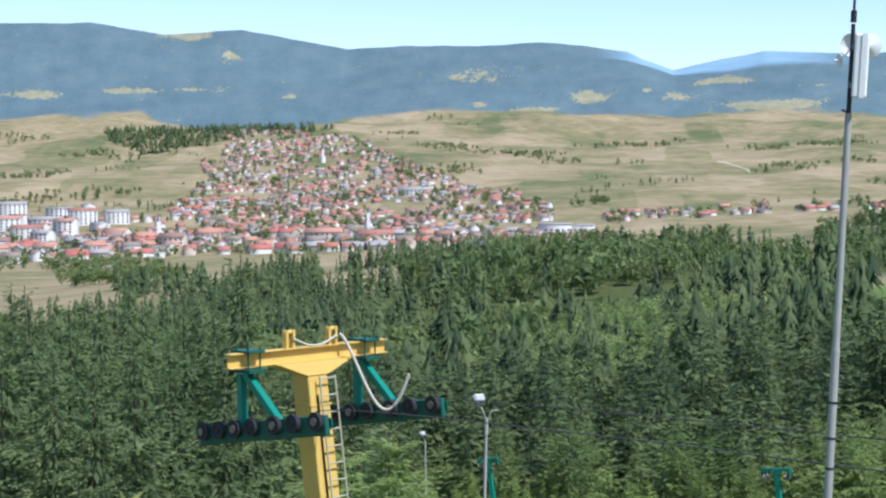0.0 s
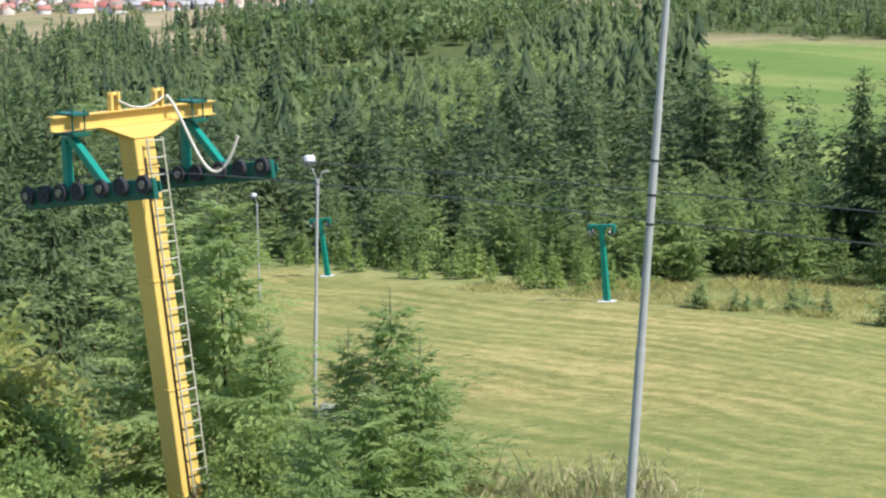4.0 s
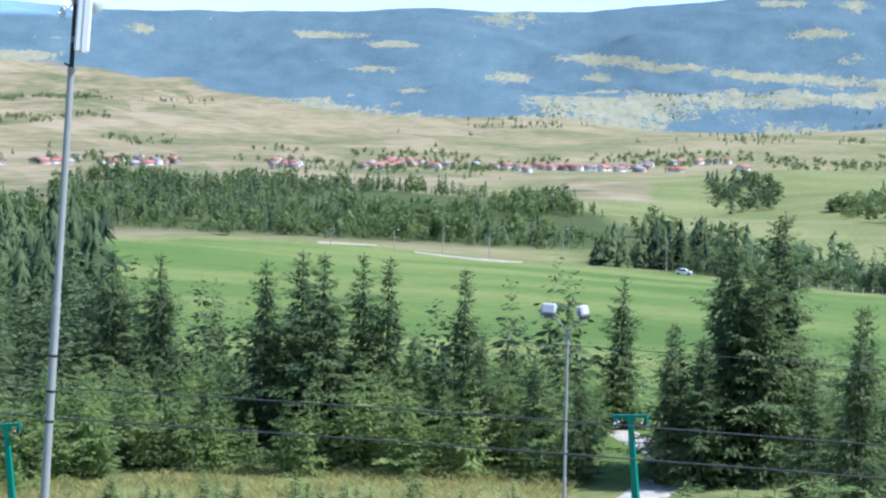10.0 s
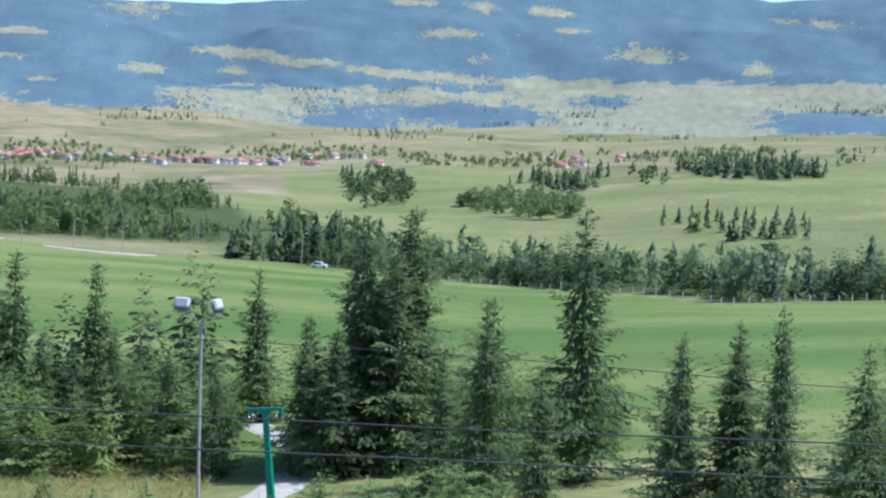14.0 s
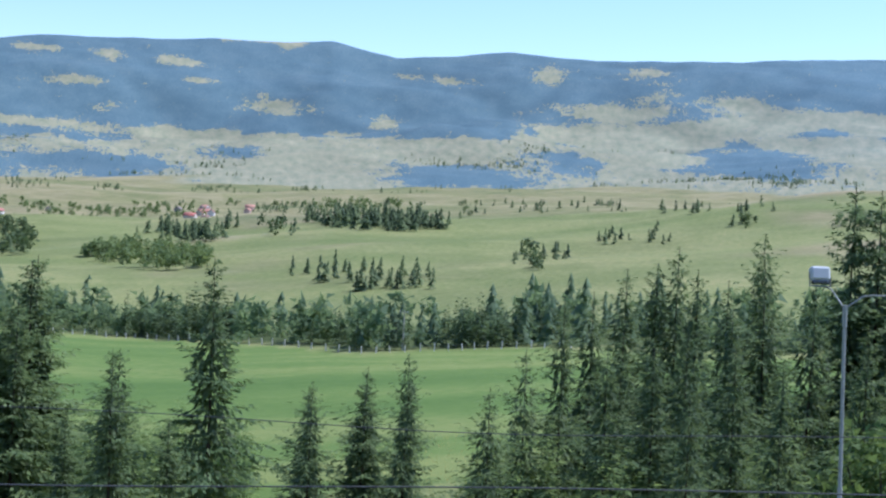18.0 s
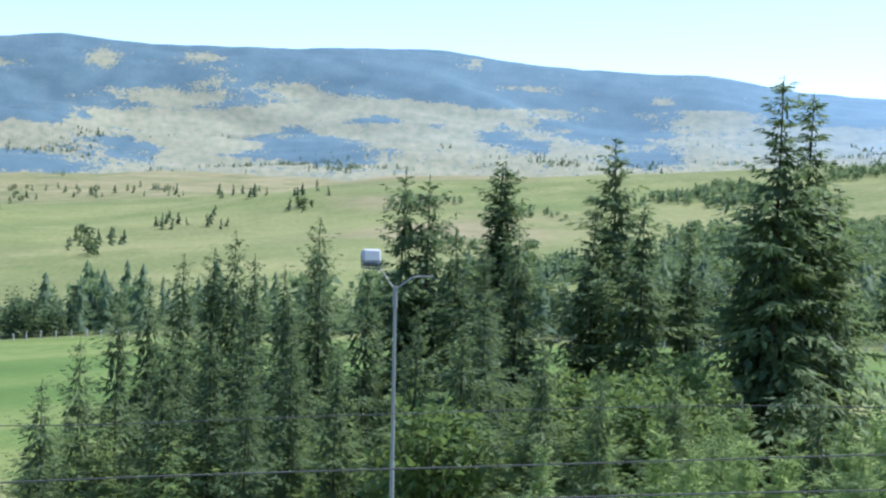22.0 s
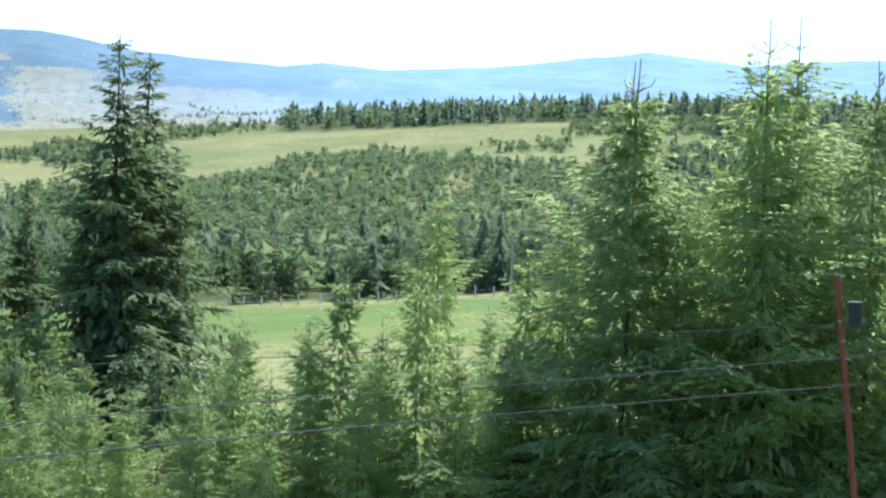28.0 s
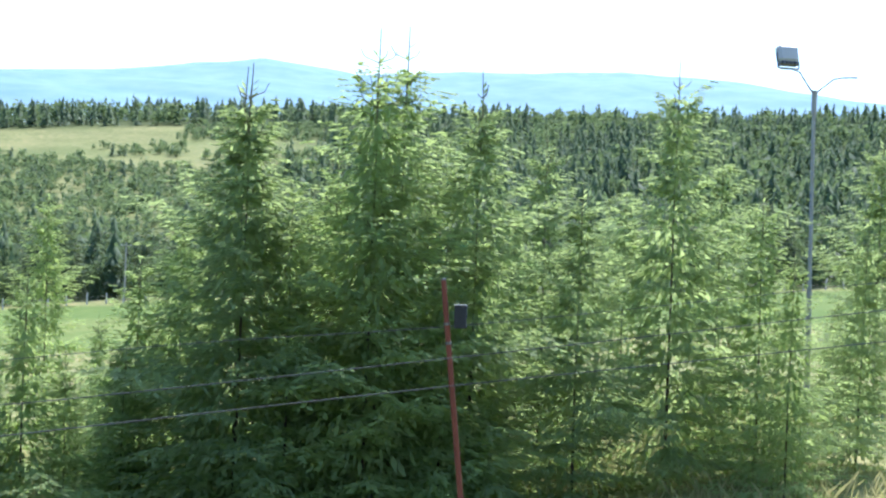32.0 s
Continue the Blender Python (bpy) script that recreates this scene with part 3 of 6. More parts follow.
# ---- gravel track ----
def gravel_material():
    m = Mat("gravel", 0.95, 0, 0.2)
    f, g = m.noise(9, 6, 0.8), m.noise(0.9, 5, 0.7)
    vor = m.n("ShaderNodeTexVoronoi")
    vor.inputs["Scale"].default_value = 14
    m.wire(m.pos, vor.inputs["Vector"])
    c = m.ramp(m.math("ADD", m.math("MULTIPLY", f, 0.6), m.math("MULTIPLY", g, 0.4)), [(0.36, (0.25, 0.225, 0.16)), (0.46, (0.39, 0.36, 0.295)), (0.56, (0.51, 0.475, 0.40)), (0.68, (0.60, 0.565, 0.49))])
    return m.colour(c).bump(vor.outputs["Distance"], 0.03, 0.8).m


GRAVEL = gravel_material()


def ribbon(name, left, right, material, label, lift=0.06, steps=14):
    """A track laid on the ground between two edges."""
    def smooth(pts):
        pts = np.array(pts, float)
        t = np.linspace(0, len(pts) - 1, steps * (len(pts) - 1) + 1)
        out = []
        for v in t:
            i = min(int(v), len(pts) - 2)
            p0, p1, p2, p3 = pts[max(i - 1, 0)], pts[i], pts[i + 1], pts[min(i + 2, len(pts) - 1)]
            u = v - i
            out.append(0.5 * (2 * p1 + (p2 - p0) * u + (2 * p0 - 5 * p1 + 4 * p2 - p3) * u * u + (3 * p1 - p0 - 3 * p2 + p3) * u ** 3))
        return np.array(out)
    L, R = smooth(left), smooth(right)
    across = np.linspace(0, 1, 9)
    P = L[:, None, :] * (1 - across[None, :, None]) + R[:, None, :] * across[None, :, None]
    rag = 0.28 * hills(P[:, :, 0] * 1.3, P[:, :, 1] * 1.3, 3)
    way = (R - L) / np.maximum(np.linalg.norm(R - L, axis=1, keepdims=True), 0.01)
    P = P + way[:, None, :] * (rag * np.where((across == 0) | (across == 1), 1, 0)[None, :])[:, :, None]
    Z = ground_z(P[:, :, 0], P[:, :, 1]) + lift * np.sin(np.pi * np.clip(across, 0.0, 1)) ** 0.5 + 0.02 - 0.05 * ((across == 0) | (across == 1))
    n, k = Z.shape
    i, j = np.meshgrid(np.arange(n - 1), np.arange(k - 1), indexing="ij")
    F = np.stack([i * k + j, i * k + j + 1, (i + 1) * k + j + 1, (i + 1) * k + j], -1).reshape(-1, 4)
    me = mesh_np(name, np.dstack([P, Z]).reshape(-1, 3), F, [material], smooth=True)
    return tagged(put(name, me), label, "track", kind="structure")


TRACK_LEFT = [(78, 116), (71.8, 100.1), (64.2, 91), (58.1, 85.4), (51.0, 81.2), (42.3, 75.3), (31.2, 61.3), (24.2, 51.5), (20.7, 44.0), (20.2, 38.5), (22.0, 33.9), (27.0, 31.3), (40, 27)]
TRACK_RIGHT = [(81, 115), (75.2, 99.0), (67.4, 88.8), (59.6, 81.9), (52.3, 77.6), (43.5, 69.9), (31.4, 55.0), (26.3, 46.3), (24.3, 40.8), (24.9, 37.2), (27.2, 34.6), (31.0, 33.0), (42, 30)]
ribbon("gravel_track", TRACK_LEFT, TRACK_RIGHT, GRAVEL, "pale gravel track curving down the slope")


# ---- spruces ----
def spruce_arrays(seed, whorls=28, per=6, nodes=7, splits=3, radius=0.2, low=0.03, rise=-0.35, lift=0.95, droop=0.5, hang=0.0, spire=0.05, ragged=0.3, taper=0.9, most=0.03, broad=0.24, core=7):
    """Crown of a spruce one metre high, as arrays: whorls of branches, each a spray of small folded fronds, hanging twigs below them and short inner twigs round the stem."""
    rng = np.random.default_rng(seed)
    P, W, L, B, I = [], [], [], [], []

    def add(p, w, l, b, inner=False):
        P.append(np.reshape(p, (-1, 3))), W.append(np.reshape(w, (-1, 3))), L.append(np.ravel(l)), B.append(np.full(np.size(l), b)), I.append(np.full(np.size(l), inner))

    lean, beat = rng.uniform(0, math.tau), rng.uniform(15, 23)
    for z in low + (1 - low - spire) * np.linspace(0, 1, whorls) ** 0.95:
        up = (z - low) / (1 - low)
        reach = (radius * (1 - up) ** taper * (0.8 + 0.2 * min(1, up * 9)) + 0.007) * (1 + 0.5 * ragged * math.sin(beat * z + seed))
        n = per if up < 0.85 else max(4, per - 1)
        a = rng.uniform(0, math.tau) + np.arange(n) * math.tau / n + rng.normal(0, 0.35, n)
        bl = reach * rng.uniform(1 - 1.3 * ragged, 1 + 0.8 * ragged, n) * (1 + 0.12 * np.cos(a - lean))
        ri = rise + lift * up + rng.normal(0, 0.13, n)
        nt = max(2, int(round(nodes * (0.35 + 0.75 * reach / radius))))
        s = np.linspace(0.22, 1.0, nt)[None, :] + rng.normal(0, 0.03, (n, nt))
        dz = bl[:, None] * (ri[:, None] * s - droop * (1 - up) * 0.3 * s * s + 0.22 * np.maximum(0, s - 0.65))
        base = np.stack([np.cos(a)[:, None] * s * bl[:, None], np.sin(a)[:, None] * s * bl[:, None], z + rng.normal(0, 0.012, n)[:, None] + dz], -1)
        for sgn in (-1, 1):
            turn = a[:, None] + sgn * rng.uniform(0.25, 0.95, s.shape) * (s < 0.97)
            tl = 0.52 * bl[:, None] * (1.12 - 0.72 * s) + 0.009
            sag = droop * (1 - 0.6 * up) * rng.uniform(0.05, 0.8, s.shape)
            for k in range(splits):
                u = 0.85 * k / splits
                p = base + np.stack([np.cos(turn) * tl * u, np.sin(turn) * tl * u, -sag * tl * u], -1)
                w = turn + rng.normal(0, 0.4, s.shape)
                add(p, np.stack([np.cos(w), np.sin(w), 0.3 * ri[:, None] - sag - 0.05 + rng.normal(0, 0.17, s.shape)], -1), np.clip(1.7 * tl / splits, 0.012, most) * rng.uniform(0.7, 1.3, s.shape), broad)
        if hang:
            w = a[:, None] + rng.normal(0, 1.2, s.shape)
            add(base, np.stack([0.3 * np.cos(w), 0.3 * np.sin(w), -np.ones(s.shape)], -1), hang * (0.35 + 0.65 * bl[:, None] / radius) * rng.uniform(0.4, 1.25, s.shape), broad * 0.8)
        inner = int(round(core * min(1.0, 0.15 + 1.1 * reach / radius)))
        if inner:
            w = rng.uniform(0, math.tau, inner)
            q = reach * 0.46 * np.sqrt(rng.random(inner))
            add(np.stack([np.cos(w) * q, np.sin(w) * q, z + rng.normal(0, 0.35 / whorls, inner)], -1), np.stack([0.5 * np.cos(w + rng.normal(0, 0.6, inner)), 0.5 * np.sin(w), -0.6 + rng.normal(0, 0.4, inner)], -1), np.minimum(0.4 * reach + 0.006, 1.35 * most) * rng.uniform(0.7, 1.3, inner), min(0.24, 1.1 * broad), True)
    m = 7
    w = rng.uniform(0, math.tau, m)
    add(np.stack([0 * w, 0 * w, 1 - spire * (1.1 - 0.15 * np.arange(m))], -1), np.stack([0.6 * np.cos(w), 0.6 * np.sin(w), 0.8 + 0 * w], -1), spire * 0.3 + 0 * w, 0.12)
    P, W, L, B = np.concatenate(P), np.concatenate(W), np.concatenate(L)[:, None], np.concatenate(B)[:, None]
    W = W / np.linalg.norm(W, axis=1, keepdims=True)
    side = np.stack([W[:, 1], -W[:, 0], 0 * W[:, 0]], -1)
    side /= np.maximum(np.linalg.norm(side, axis=1, keepdims=True), 1e-6)
    upn = np.cross(side, W)
    roll = rng.normal(0, 0.55, L.shape)
    side, upn = side * np.cos(roll) + upn * np.sin(roll), upn * np.cos(roll) - side * np.sin(roll)
    width = L * B * rng.uniform(0.75, 1.25, L.shape)
    mid = P + W * L * rng.uniform(0.35, 0.6, L.shape)
    tip = P + W * L
    tip[:, 2:] -= 0.12 * L
    fold = upn * width * 0.35
    V = np.stack([P, mid + side * width - fold, tip, mid - side * width - fold], 1).reshape(-1, 3)
    k = (np.arange(len(P)) * 4)[:, None]
    I = np.concatenate(I)
    return V, np.concatenate([k + np.array([0, 1, 2]), k + np.array([0, 2, 3])]), np.concatenate([I, I])


def trunk_bm(top=1.0, r=0.0075):
    return tube([(0, 0, -0.03), (0, 0, 0.02), (0.002, 0, 0.4), (0, 0.002, 0.75), (0, 0, top)], [r * 1.5, r * 1.15, r * 0.75, r * 0.33, r * 0.1], 7)


def leader_bm(seed):
    """The bare leading shoot of a young spruce with its upturned side shoots."""
    rng = random.Random(seed)
    bm = tube([(0, 0, 0.84), (0.001, 0, 0.93), (0.003 * rng.choice((-1, 1)), 0.002, 1.03)], [0.0024, 0.0016, 0.0008], 5)
    for z, n, s in ((0.87, 6, 0.05), (0.91, 4, 0.04), (0.96, 3, 0.034)):
        for k in range(n):
            a = k / n * math.tau + rng.uniform(-0.5, 0.5)
            u = s * rng.uniform(0.35, 1.2)
            add_tube(bm, [(0, 0, z), (0.7 * u * math.cos(a), 0.7 * u * math.sin(a), z + 0.35 * u), (0.95 * u * math.cos(a), 0.95 * u * math.sin(a), z + 0.85 * u)], [0.0012, 0.0010, 0.0006], 4)
    return bm


def spruce_kind(seed, needles, label, leader=False, **kw):
    """A spruce built once at the far end of the valley floor and copied from there."""
    V, F, inner = spruce_arrays(seed, **kw)
    root = thing("spruce_tree", pose(0, 0, -40), label, "tree")
    # trees without a leader get the shade-dark green inside
    for name, faces, mat, words in (("crown", F[~inner], needles, ""), ("inner_foliage", F[inner], needles if leader else INNER_SHADED, "older inner needles round the stem")):
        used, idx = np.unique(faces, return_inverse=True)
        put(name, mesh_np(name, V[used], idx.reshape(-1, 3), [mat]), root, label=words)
    part("trunk", trunk_bm(0.9, 0.0036) if leader else trunk_bm(), BARK, root)
    if leader:
        part("leader", leader_bm(seed), SHOOT, root, "bare leading shoot")
    return root


SHOOT = paint("spruce_shoot", (0.17, 0.17, 0.085), 0.8, 0, 0.3, 20)
TALL = [spruce_kind(s, NEEDLES, "tall dark green spruce with drooping branches", whorls=24, per=6, nodes=8, splits=4, radius=r, rise=-0.25, droop=0.9, hang=0.026, spire=0.035, ragged=0.45, taper=0.9, most=0.026, broad=0.19, core=50) for s, r in ((1, 0.18), (2, 0.205), (3, 0.19), (12, 0.175))]
SPIRE = [spruce_kind(s, NEEDLES, "tall pointed old spruce with hanging branches", whorls=27, per=6, nodes=8, splits=4, radius=r, rise=-0.3, droop=1.1, hang=0.034, spire=0.03, ragged=0.52, taper=1.0, most=0.022, broad=0.19, core=60) for s, r in ((21, 0.195), (22, 0.18), (23, 0.205))]
BUSHY = [spruce_kind(s, NEEDLES, "dark green spruce in a dense stand", whorls=20, per=6, nodes=8, splits=5, radius=r, rise=-0.05, lift=0.8, droop=0.6, spire=0.05, ragged=0.46, taper=0.9, most=0.025, broad=0.18, core=70) for s, r in ((4, 0.235), (5, 0.265), (6, 0.22))]
YOUNG = [spruce_kind(s, NEEDLES_YOUNG, "young bright green spruce with a bare leader", True, whorls=18, per=7, nodes=11, splits=8, radius=r, rise=0.08, lift=0.75, droop=0.4, spire=0.09, ragged=0.42, taper=0.92, most=0.021, broad=0.17, core=80) for s, r in ((7, 0.22), (8, 0.26), (9, 0.225), (13, 0.24))]
DEEP = [spruce_kind(s, NEEDLES_DEEP, "broad deep green young spruce with a bare leader", True, whorls=20, per=7, nodes=12, splits=8, radius=r, rise=0.0, lift=0.8, droop=0.6, hang=0.02, spire=0.09, ragged=0.5, taper=0.92, most=0.018, broad=0.165, core=95) for s, r in ((31, 0.25), (32, 0.28), (33, 0.235))]
SMALL = [spruce_kind(s, NEEDLES_DEEP, "small spruce sapling in the rough grass", whorls=11, per=6, nodes=4, splits=2, radius=r, rise=0.1, lift=0.7, droop=0.3, spire=0.12, ragged=0.38, taper=0.9, most=0.08, broad=0.2, core=20) for s, r in ((14, 0.24), (15, 0.29), (16, 0.26))]
FIRS = random.Random(5)


def plant(kinds, rows, group, wide=1.0, deep=0.0, stretch=1.0):
    """Trees by heading, height angle of the tip and distance."""
    for az, el, d in rows:
        d *= stretch
        foot = spot(az, d, -0.1)
        tip = EYE + d * math.tan(radians(el))
        h = max(tip - foot.z, 1.2)
        w = h * wide * FIRS.uniform(0.88, 1.15)
        m = Matrix.Translation(foot) @ Matrix.Rotation(FIRS.uniform(0, math.tau), 4, "Z") @ Matrix.Rotation(radians(FIRS.uniform(-1.2, 1.2)), 4, "X") @ Matrix.Diagonal((w, w, h, 1))
        tagged(copy_thing(FIRS.choice(kinds), m), group=group)


BELT = [(21.44, -4.23, 128), (22.64, -3.85, 132), (23.51, -3.93, 126), (25.01, -3.90, 130), (25.81, -4.05, 127), (28.65, -4.39, 126), (34.55, -4.43, 142), (15.82, -3.87, 150), (17.54, -4.05, 150), (38.58, -2.44, 112), (40.31, -1.93, 116), (39.64, -3.63, 110), (43.20, -5.18, 100), (36.52, -6.12, 112), (29.45, -6.70, 122), (28.00, -7.37, 121), (26.83, -6.99, 126), (37.57, -6.59, 112), (31.37, -7.27, 118), (33.07, -7.83, 112)]
BELT_B = [(46.64, -1.75, 98), (43.11, -5.24, 88), (50.19, -6.45, 80), (52.24, -6.14, 75), (38.39, -2.34, 118), (40.26, -2.15, 115), (36.35, -6.19, 110), (37.52, -6.56, 108), (39.50, -3.75, 112), (41.44, -7.41, 92), (45.19, -7.60, 85)]
MASS = [(50.26, -6.12, 74), (52.39, -5.53, 76), (53.92, -4.95, 78), (53.76, -5.99, 72), (56.90, -6.07, 66), (58.19, -4.55, 72), (59.46, -2.71, 80), (60.49, -2.34, 85), (61.70, -1.44, 88), (62.84, -1.18, 92), (63.53, -0.52, 92), (64.30, -1.31, 88), (65.36, -1.67, 84), (66.61, 0.10, 95), (66.77, -0.97, 84), (68.33, -1.51, 80), (69.68, 1.96, 88), (70.59, 1.79, 88), (71.69, -0.10, 84), (73.15, 2.41, 90), (72.81, -2.48, 66), (65.79, -4.14, 64), (62.87, -3.89, 66), (64.21, -5.69, 58), (67.46, -4.46, 60), (61.22, -4.40, 68)]
MASS_B = [(73.20, 2.45, 90), (73.91, 0.18, 84), (72.78, -0.59, 76), (77.56, 3.44, 90), (76.70, 1.01, 86), (78.48, 1.07, 84), (80.16, 0.51, 88), (83.30, 5.87, 78), (84.27, 5.28, 80), (82.49, 1.83, 80), (85.24, 1.92, 82), (72.04, -3.34, 62), (75.00, -4.07, 58), (70.36, -2.97, 64), (77.12, -4.83, 56), (85.09, -4.88, 50), (79.83, -4.72, 60), (65.61, -2.70, 72), (64.01, -3.56, 68), (61.62, -3.82, 72)]
FRONT = [(81.68, -5.97, 34), (82.51, -6.97, 30), (87.91, -4.21, 30), (90.31, -4.46, 36), (91.46, -2.23, 27), (93.12, -4.27, 32), (94.35, -2.35, 26), (97.09, -3.92, 34), (95.04, 0.71, 60), (101.96, 5.18, 27), (99.70, -0.90, 38), (106.62, 6.65, 27), (107.53, 6.80, 28), (110.47, 5.42, 28), (105.56, 1.78, 36), (82.25, -5.80, 36), (77.32, -5.47, 40), (79.49, -6.87, 34), (87.96, -4.61, 30), (86.45, -6.73, 28), (75.16, -7.52, 32), (96.98, -3.66, 38)]
FRONT_B = [(101.96, 5.07, 27), (113.06, 3.33, 32), (114.38, 1.61, 27), (117.71, 5.94, 28), (119.34, 3.32, 33), (116.02, 1.98, 40), (124.45, 0.22, 30), (124.99, 3.66, 45), (123.65, -1.84, 34), (111.89, 1.21, 33)]
SAPLING = [(22.60, -12.07, 97), (23.56, -12.58, 97), (24.41, -12.36, 98), (25.41, -12.61, 96), (26.19, -12.89, 96), (27.10, -11.89, 97), (28.83, -12.61, 95), (30.74, -12.30, 92), (19.23, -12.08, 101), (20.45, -12.33, 100), (17.15, -12.48, 101), (15.81, -12.21, 102), (17.57, -12.73, 101), (27.95, -13.01, 95), (24.85, -13.08, 97), (15.93, -12.37, 102)]
NEAR_L = [(-2.09, -8.47, 40), (-3.92, -9.11, 42), (4.36, -12.72, 27), (5.37, -14.41, 26), (2.62, -14.11, 28), (3.41, -15.80, 25), (1.45, -16.94, 24), (-0.29, -13.57, 38), (35.64, -13.82, 47), (33.49, -13.01, 46), (37.11, -11.78, 47), (38.88, -11.87, 45), (42.29, -11.22, 44), (41.15, -12.32, 42), (43.56, -12.32, 42), (37.98, -12.54, 43)]
NEAR_R = [(32.93, -14.89, 43), (34.16, -13.80, 45), (34.75, -12.74, 47), (36.23, -12.86, 45), (36.72, -14.26, 42), (37.50, -13.19, 44), (39.54, -12.64, 43), (40.30, -11.67, 46), (41.49, -11.28, 47), (42.76, -12.19, 43), (43.90, -11.49, 45), (39.85, -14.45, 40), (41.87, -14.08, 40), (43.68, -14.11, 39), (38.58, -13.93, 41), (35.06, -14.98, 42)]
FRONT_C = [(80.54, -7.38, 30), (84.11, -6.75, 31), (85.92, -6.11, 33), (86.93, -5.68, 34), (89.01, -6.25, 28), (92.33, -5.75, 26), (96.32, -5.83, 28), (97.75, -4.73, 30), (98.97, -3.85, 32), (101.00, -2.52, 30), (103.83, -0.96, 30), (104.37, 1.13, 34), (108.74, 2.28, 33), (109.44, -0.54, 28), (98.30, -1.37, 30), (99.88, 0.13, 30), (103.76, 0.90, 28), (105.36, 2.42, 30), (107.07, 1.45, 28), (108.77, 0.67, 30), (110.47, 0.11, 30), (120.93, 1.52, 30), (122.01, -0.49, 28), (83.75, -7.42, 30), (90.82, -5.56, 30), (93.37, -6.71, 28), (86.14, -6.81, 33), (92.60, -5.45, 34), (91.25, -6.95, 30), (89.26, -7.88, 30), (87.70, -5.15, 30), (90.46, -4.32, 28), (93.10, -4.90, 27), (95.99, -5.06, 27), (97.84, -4.61, 29), (89.13, -7.57, 26)]
LEFT = [(-7.17, -2.38, 62), (-12.48, -3.72, 60), (-14.85, -3.77, 62), (-9.46, -4.30, 62), (-15.72, -3.24, 75), (-13.67, -3.90, 58), (-10.87, -3.96, 72), (-8.33, -4.33, 78), (-14.30, -5.70, 48), (-10.08, -5.42, 52), (-11.67, -3.43, 90), (-13.07, -3.61, 95), (-15.14, -3.35, 98), (-9.04, -3.80, 96), (-11.30, -5.39, 48), (-15.85, -5.05, 50), (-5.55, -5.52, 70), (-8.05, -6.30, 56), (-3.47, -5.56, 120), (-12.92, -6.16, 44)]

plant(TALL, [r for r in BELT if r[1] > -5], "spruces behind the field", 1.35)
plant(BUSHY, [r for r in BELT if r[1] <= -5], "spruces behind the field", 1.1)
plant(TALL, BELT_B, "spruces behind the field", 1.25)
plant(BUSHY, [r for r in MASS if r[1] <= 1], "spruces by the lower field", 1.0)
plant(TALL, [r for r in MASS if r[1] > 1], "spruces by the lower field", 1.2)
plant(SPIRE, [r for r in MASS_B if r[1] > 0.3], "spruces by the lower field", 1.3)
plant(BUSHY, [r for r in MASS_B if r[1] <= 0.3], "spruces by the lower field", 1.0)
plant(YOUNG + DEEP, FRONT, "young spruces below the wires", 1.2, stretch=1.45)
plant(DEEP, FRONT_B, "young spruces below the wires", 1.25, stretch=1.5)
plant(YOUNG, FRONT_C, "young spruces below the wires", 1.15, stretch=1.4)
plant(SMALL, [(az, el + 0.3, d) for az, el, d in SAPLING] + [(az + 0.45, el + 0.05, d + 1.5) for az, el, d in SAPLING[::2]], "saplings along the rough grass", 1.5)
plant(YOUNG, NEAR_L, "young spruces on the bank", 1.75)
plant(YOUNG + DEEP, NEAR_R, "young spruces beside the track", 1.3)
plant(BUSHY, LEFT, "spruces beside the pylon", 1.0)


def sow(rng, n, az0, az1, d0, d1, keep=None):
    """Places spread evenly over a stretch of land."""
    az = rng.uniform(az0, az1, n)
    d = np.sqrt(rng.uniform(d0 * d0, d1 * d1, n))
    x, y = d * np.sin(np.radians(az)), d * np.cos(np.radians(az))
    if keep is not None:
        k = keep(az, d, x, y)
        x, y = x[k], y[k]
    return x, y


for kind in TALL + SPIRE + BUSHY + YOUNG + DEEP + SMALL:
    for o in (*kind.children, kind):
        bpy.data.objects.remove(o)


# ---- woods too many to count ----
def mid_spruce(rng):
    """A spruce of fewer sprays, for the edge of the woods."""
    return spruce_arrays(int(rng.integers(1, 9999)), whorls=13, per=5, nodes=3, splits=1, radius=rng.uniform(0.15, 0.23), rise=-0.15, droop=0.7, spire=0.04, ragged=0.4, taper=0.9, most=0.085, broad=0.22, core=8)[:2]


def far_spruce(rng, tiers=8, spikes=6):
    """A small ragged conifer, one metre high."""
    V, F = [], []
    slim = rng.uniform(0.75, 1.25)
    for t in range(tiers):
        z1 = 1.0 - 0.86 * t / tiers
        z0 = z1 - rng.uniform(0.15, 0.24)
        r = slim * (0.045 + 0.16 * (t + 1) / tiers)
        cx, cy = rng.normal(0, 0.012 + 0.01 * t, 2)
        top = len(V)
        V.append((cx, cy, z1))
        a0 = rng.uniform(0, 6.28)
        for s in range(2 * spikes):
            a = a0 + math.pi * s / spikes + rng.normal(0, 0.12)
            rr = r * (rng.uniform(0.75, 1.4) if s % 2 == 0 else rng.uniform(0.4, 0.65))
            V.append((cx + rr * math.cos(a), cy + rr * math.sin(a), max(0, z0 + (rng.normal(-0.03, 0.035) if s % 2 == 0 else 0.05))))
        for s in range(2 * spikes):
            F.append((top, top + 1 + s, top + 1 + (s + 1) % (2 * spikes)))
    return np.array(V), np.array(F)


def tiny_spruce(rng):
    """A conifer for the far side of the valley."""
    return far_spruce(rng, 5, 5)


def hill_spruce(rng):
    """A many-tiered spruce for the wooded hillside."""
    return far_spruce(rng, 11, 7)


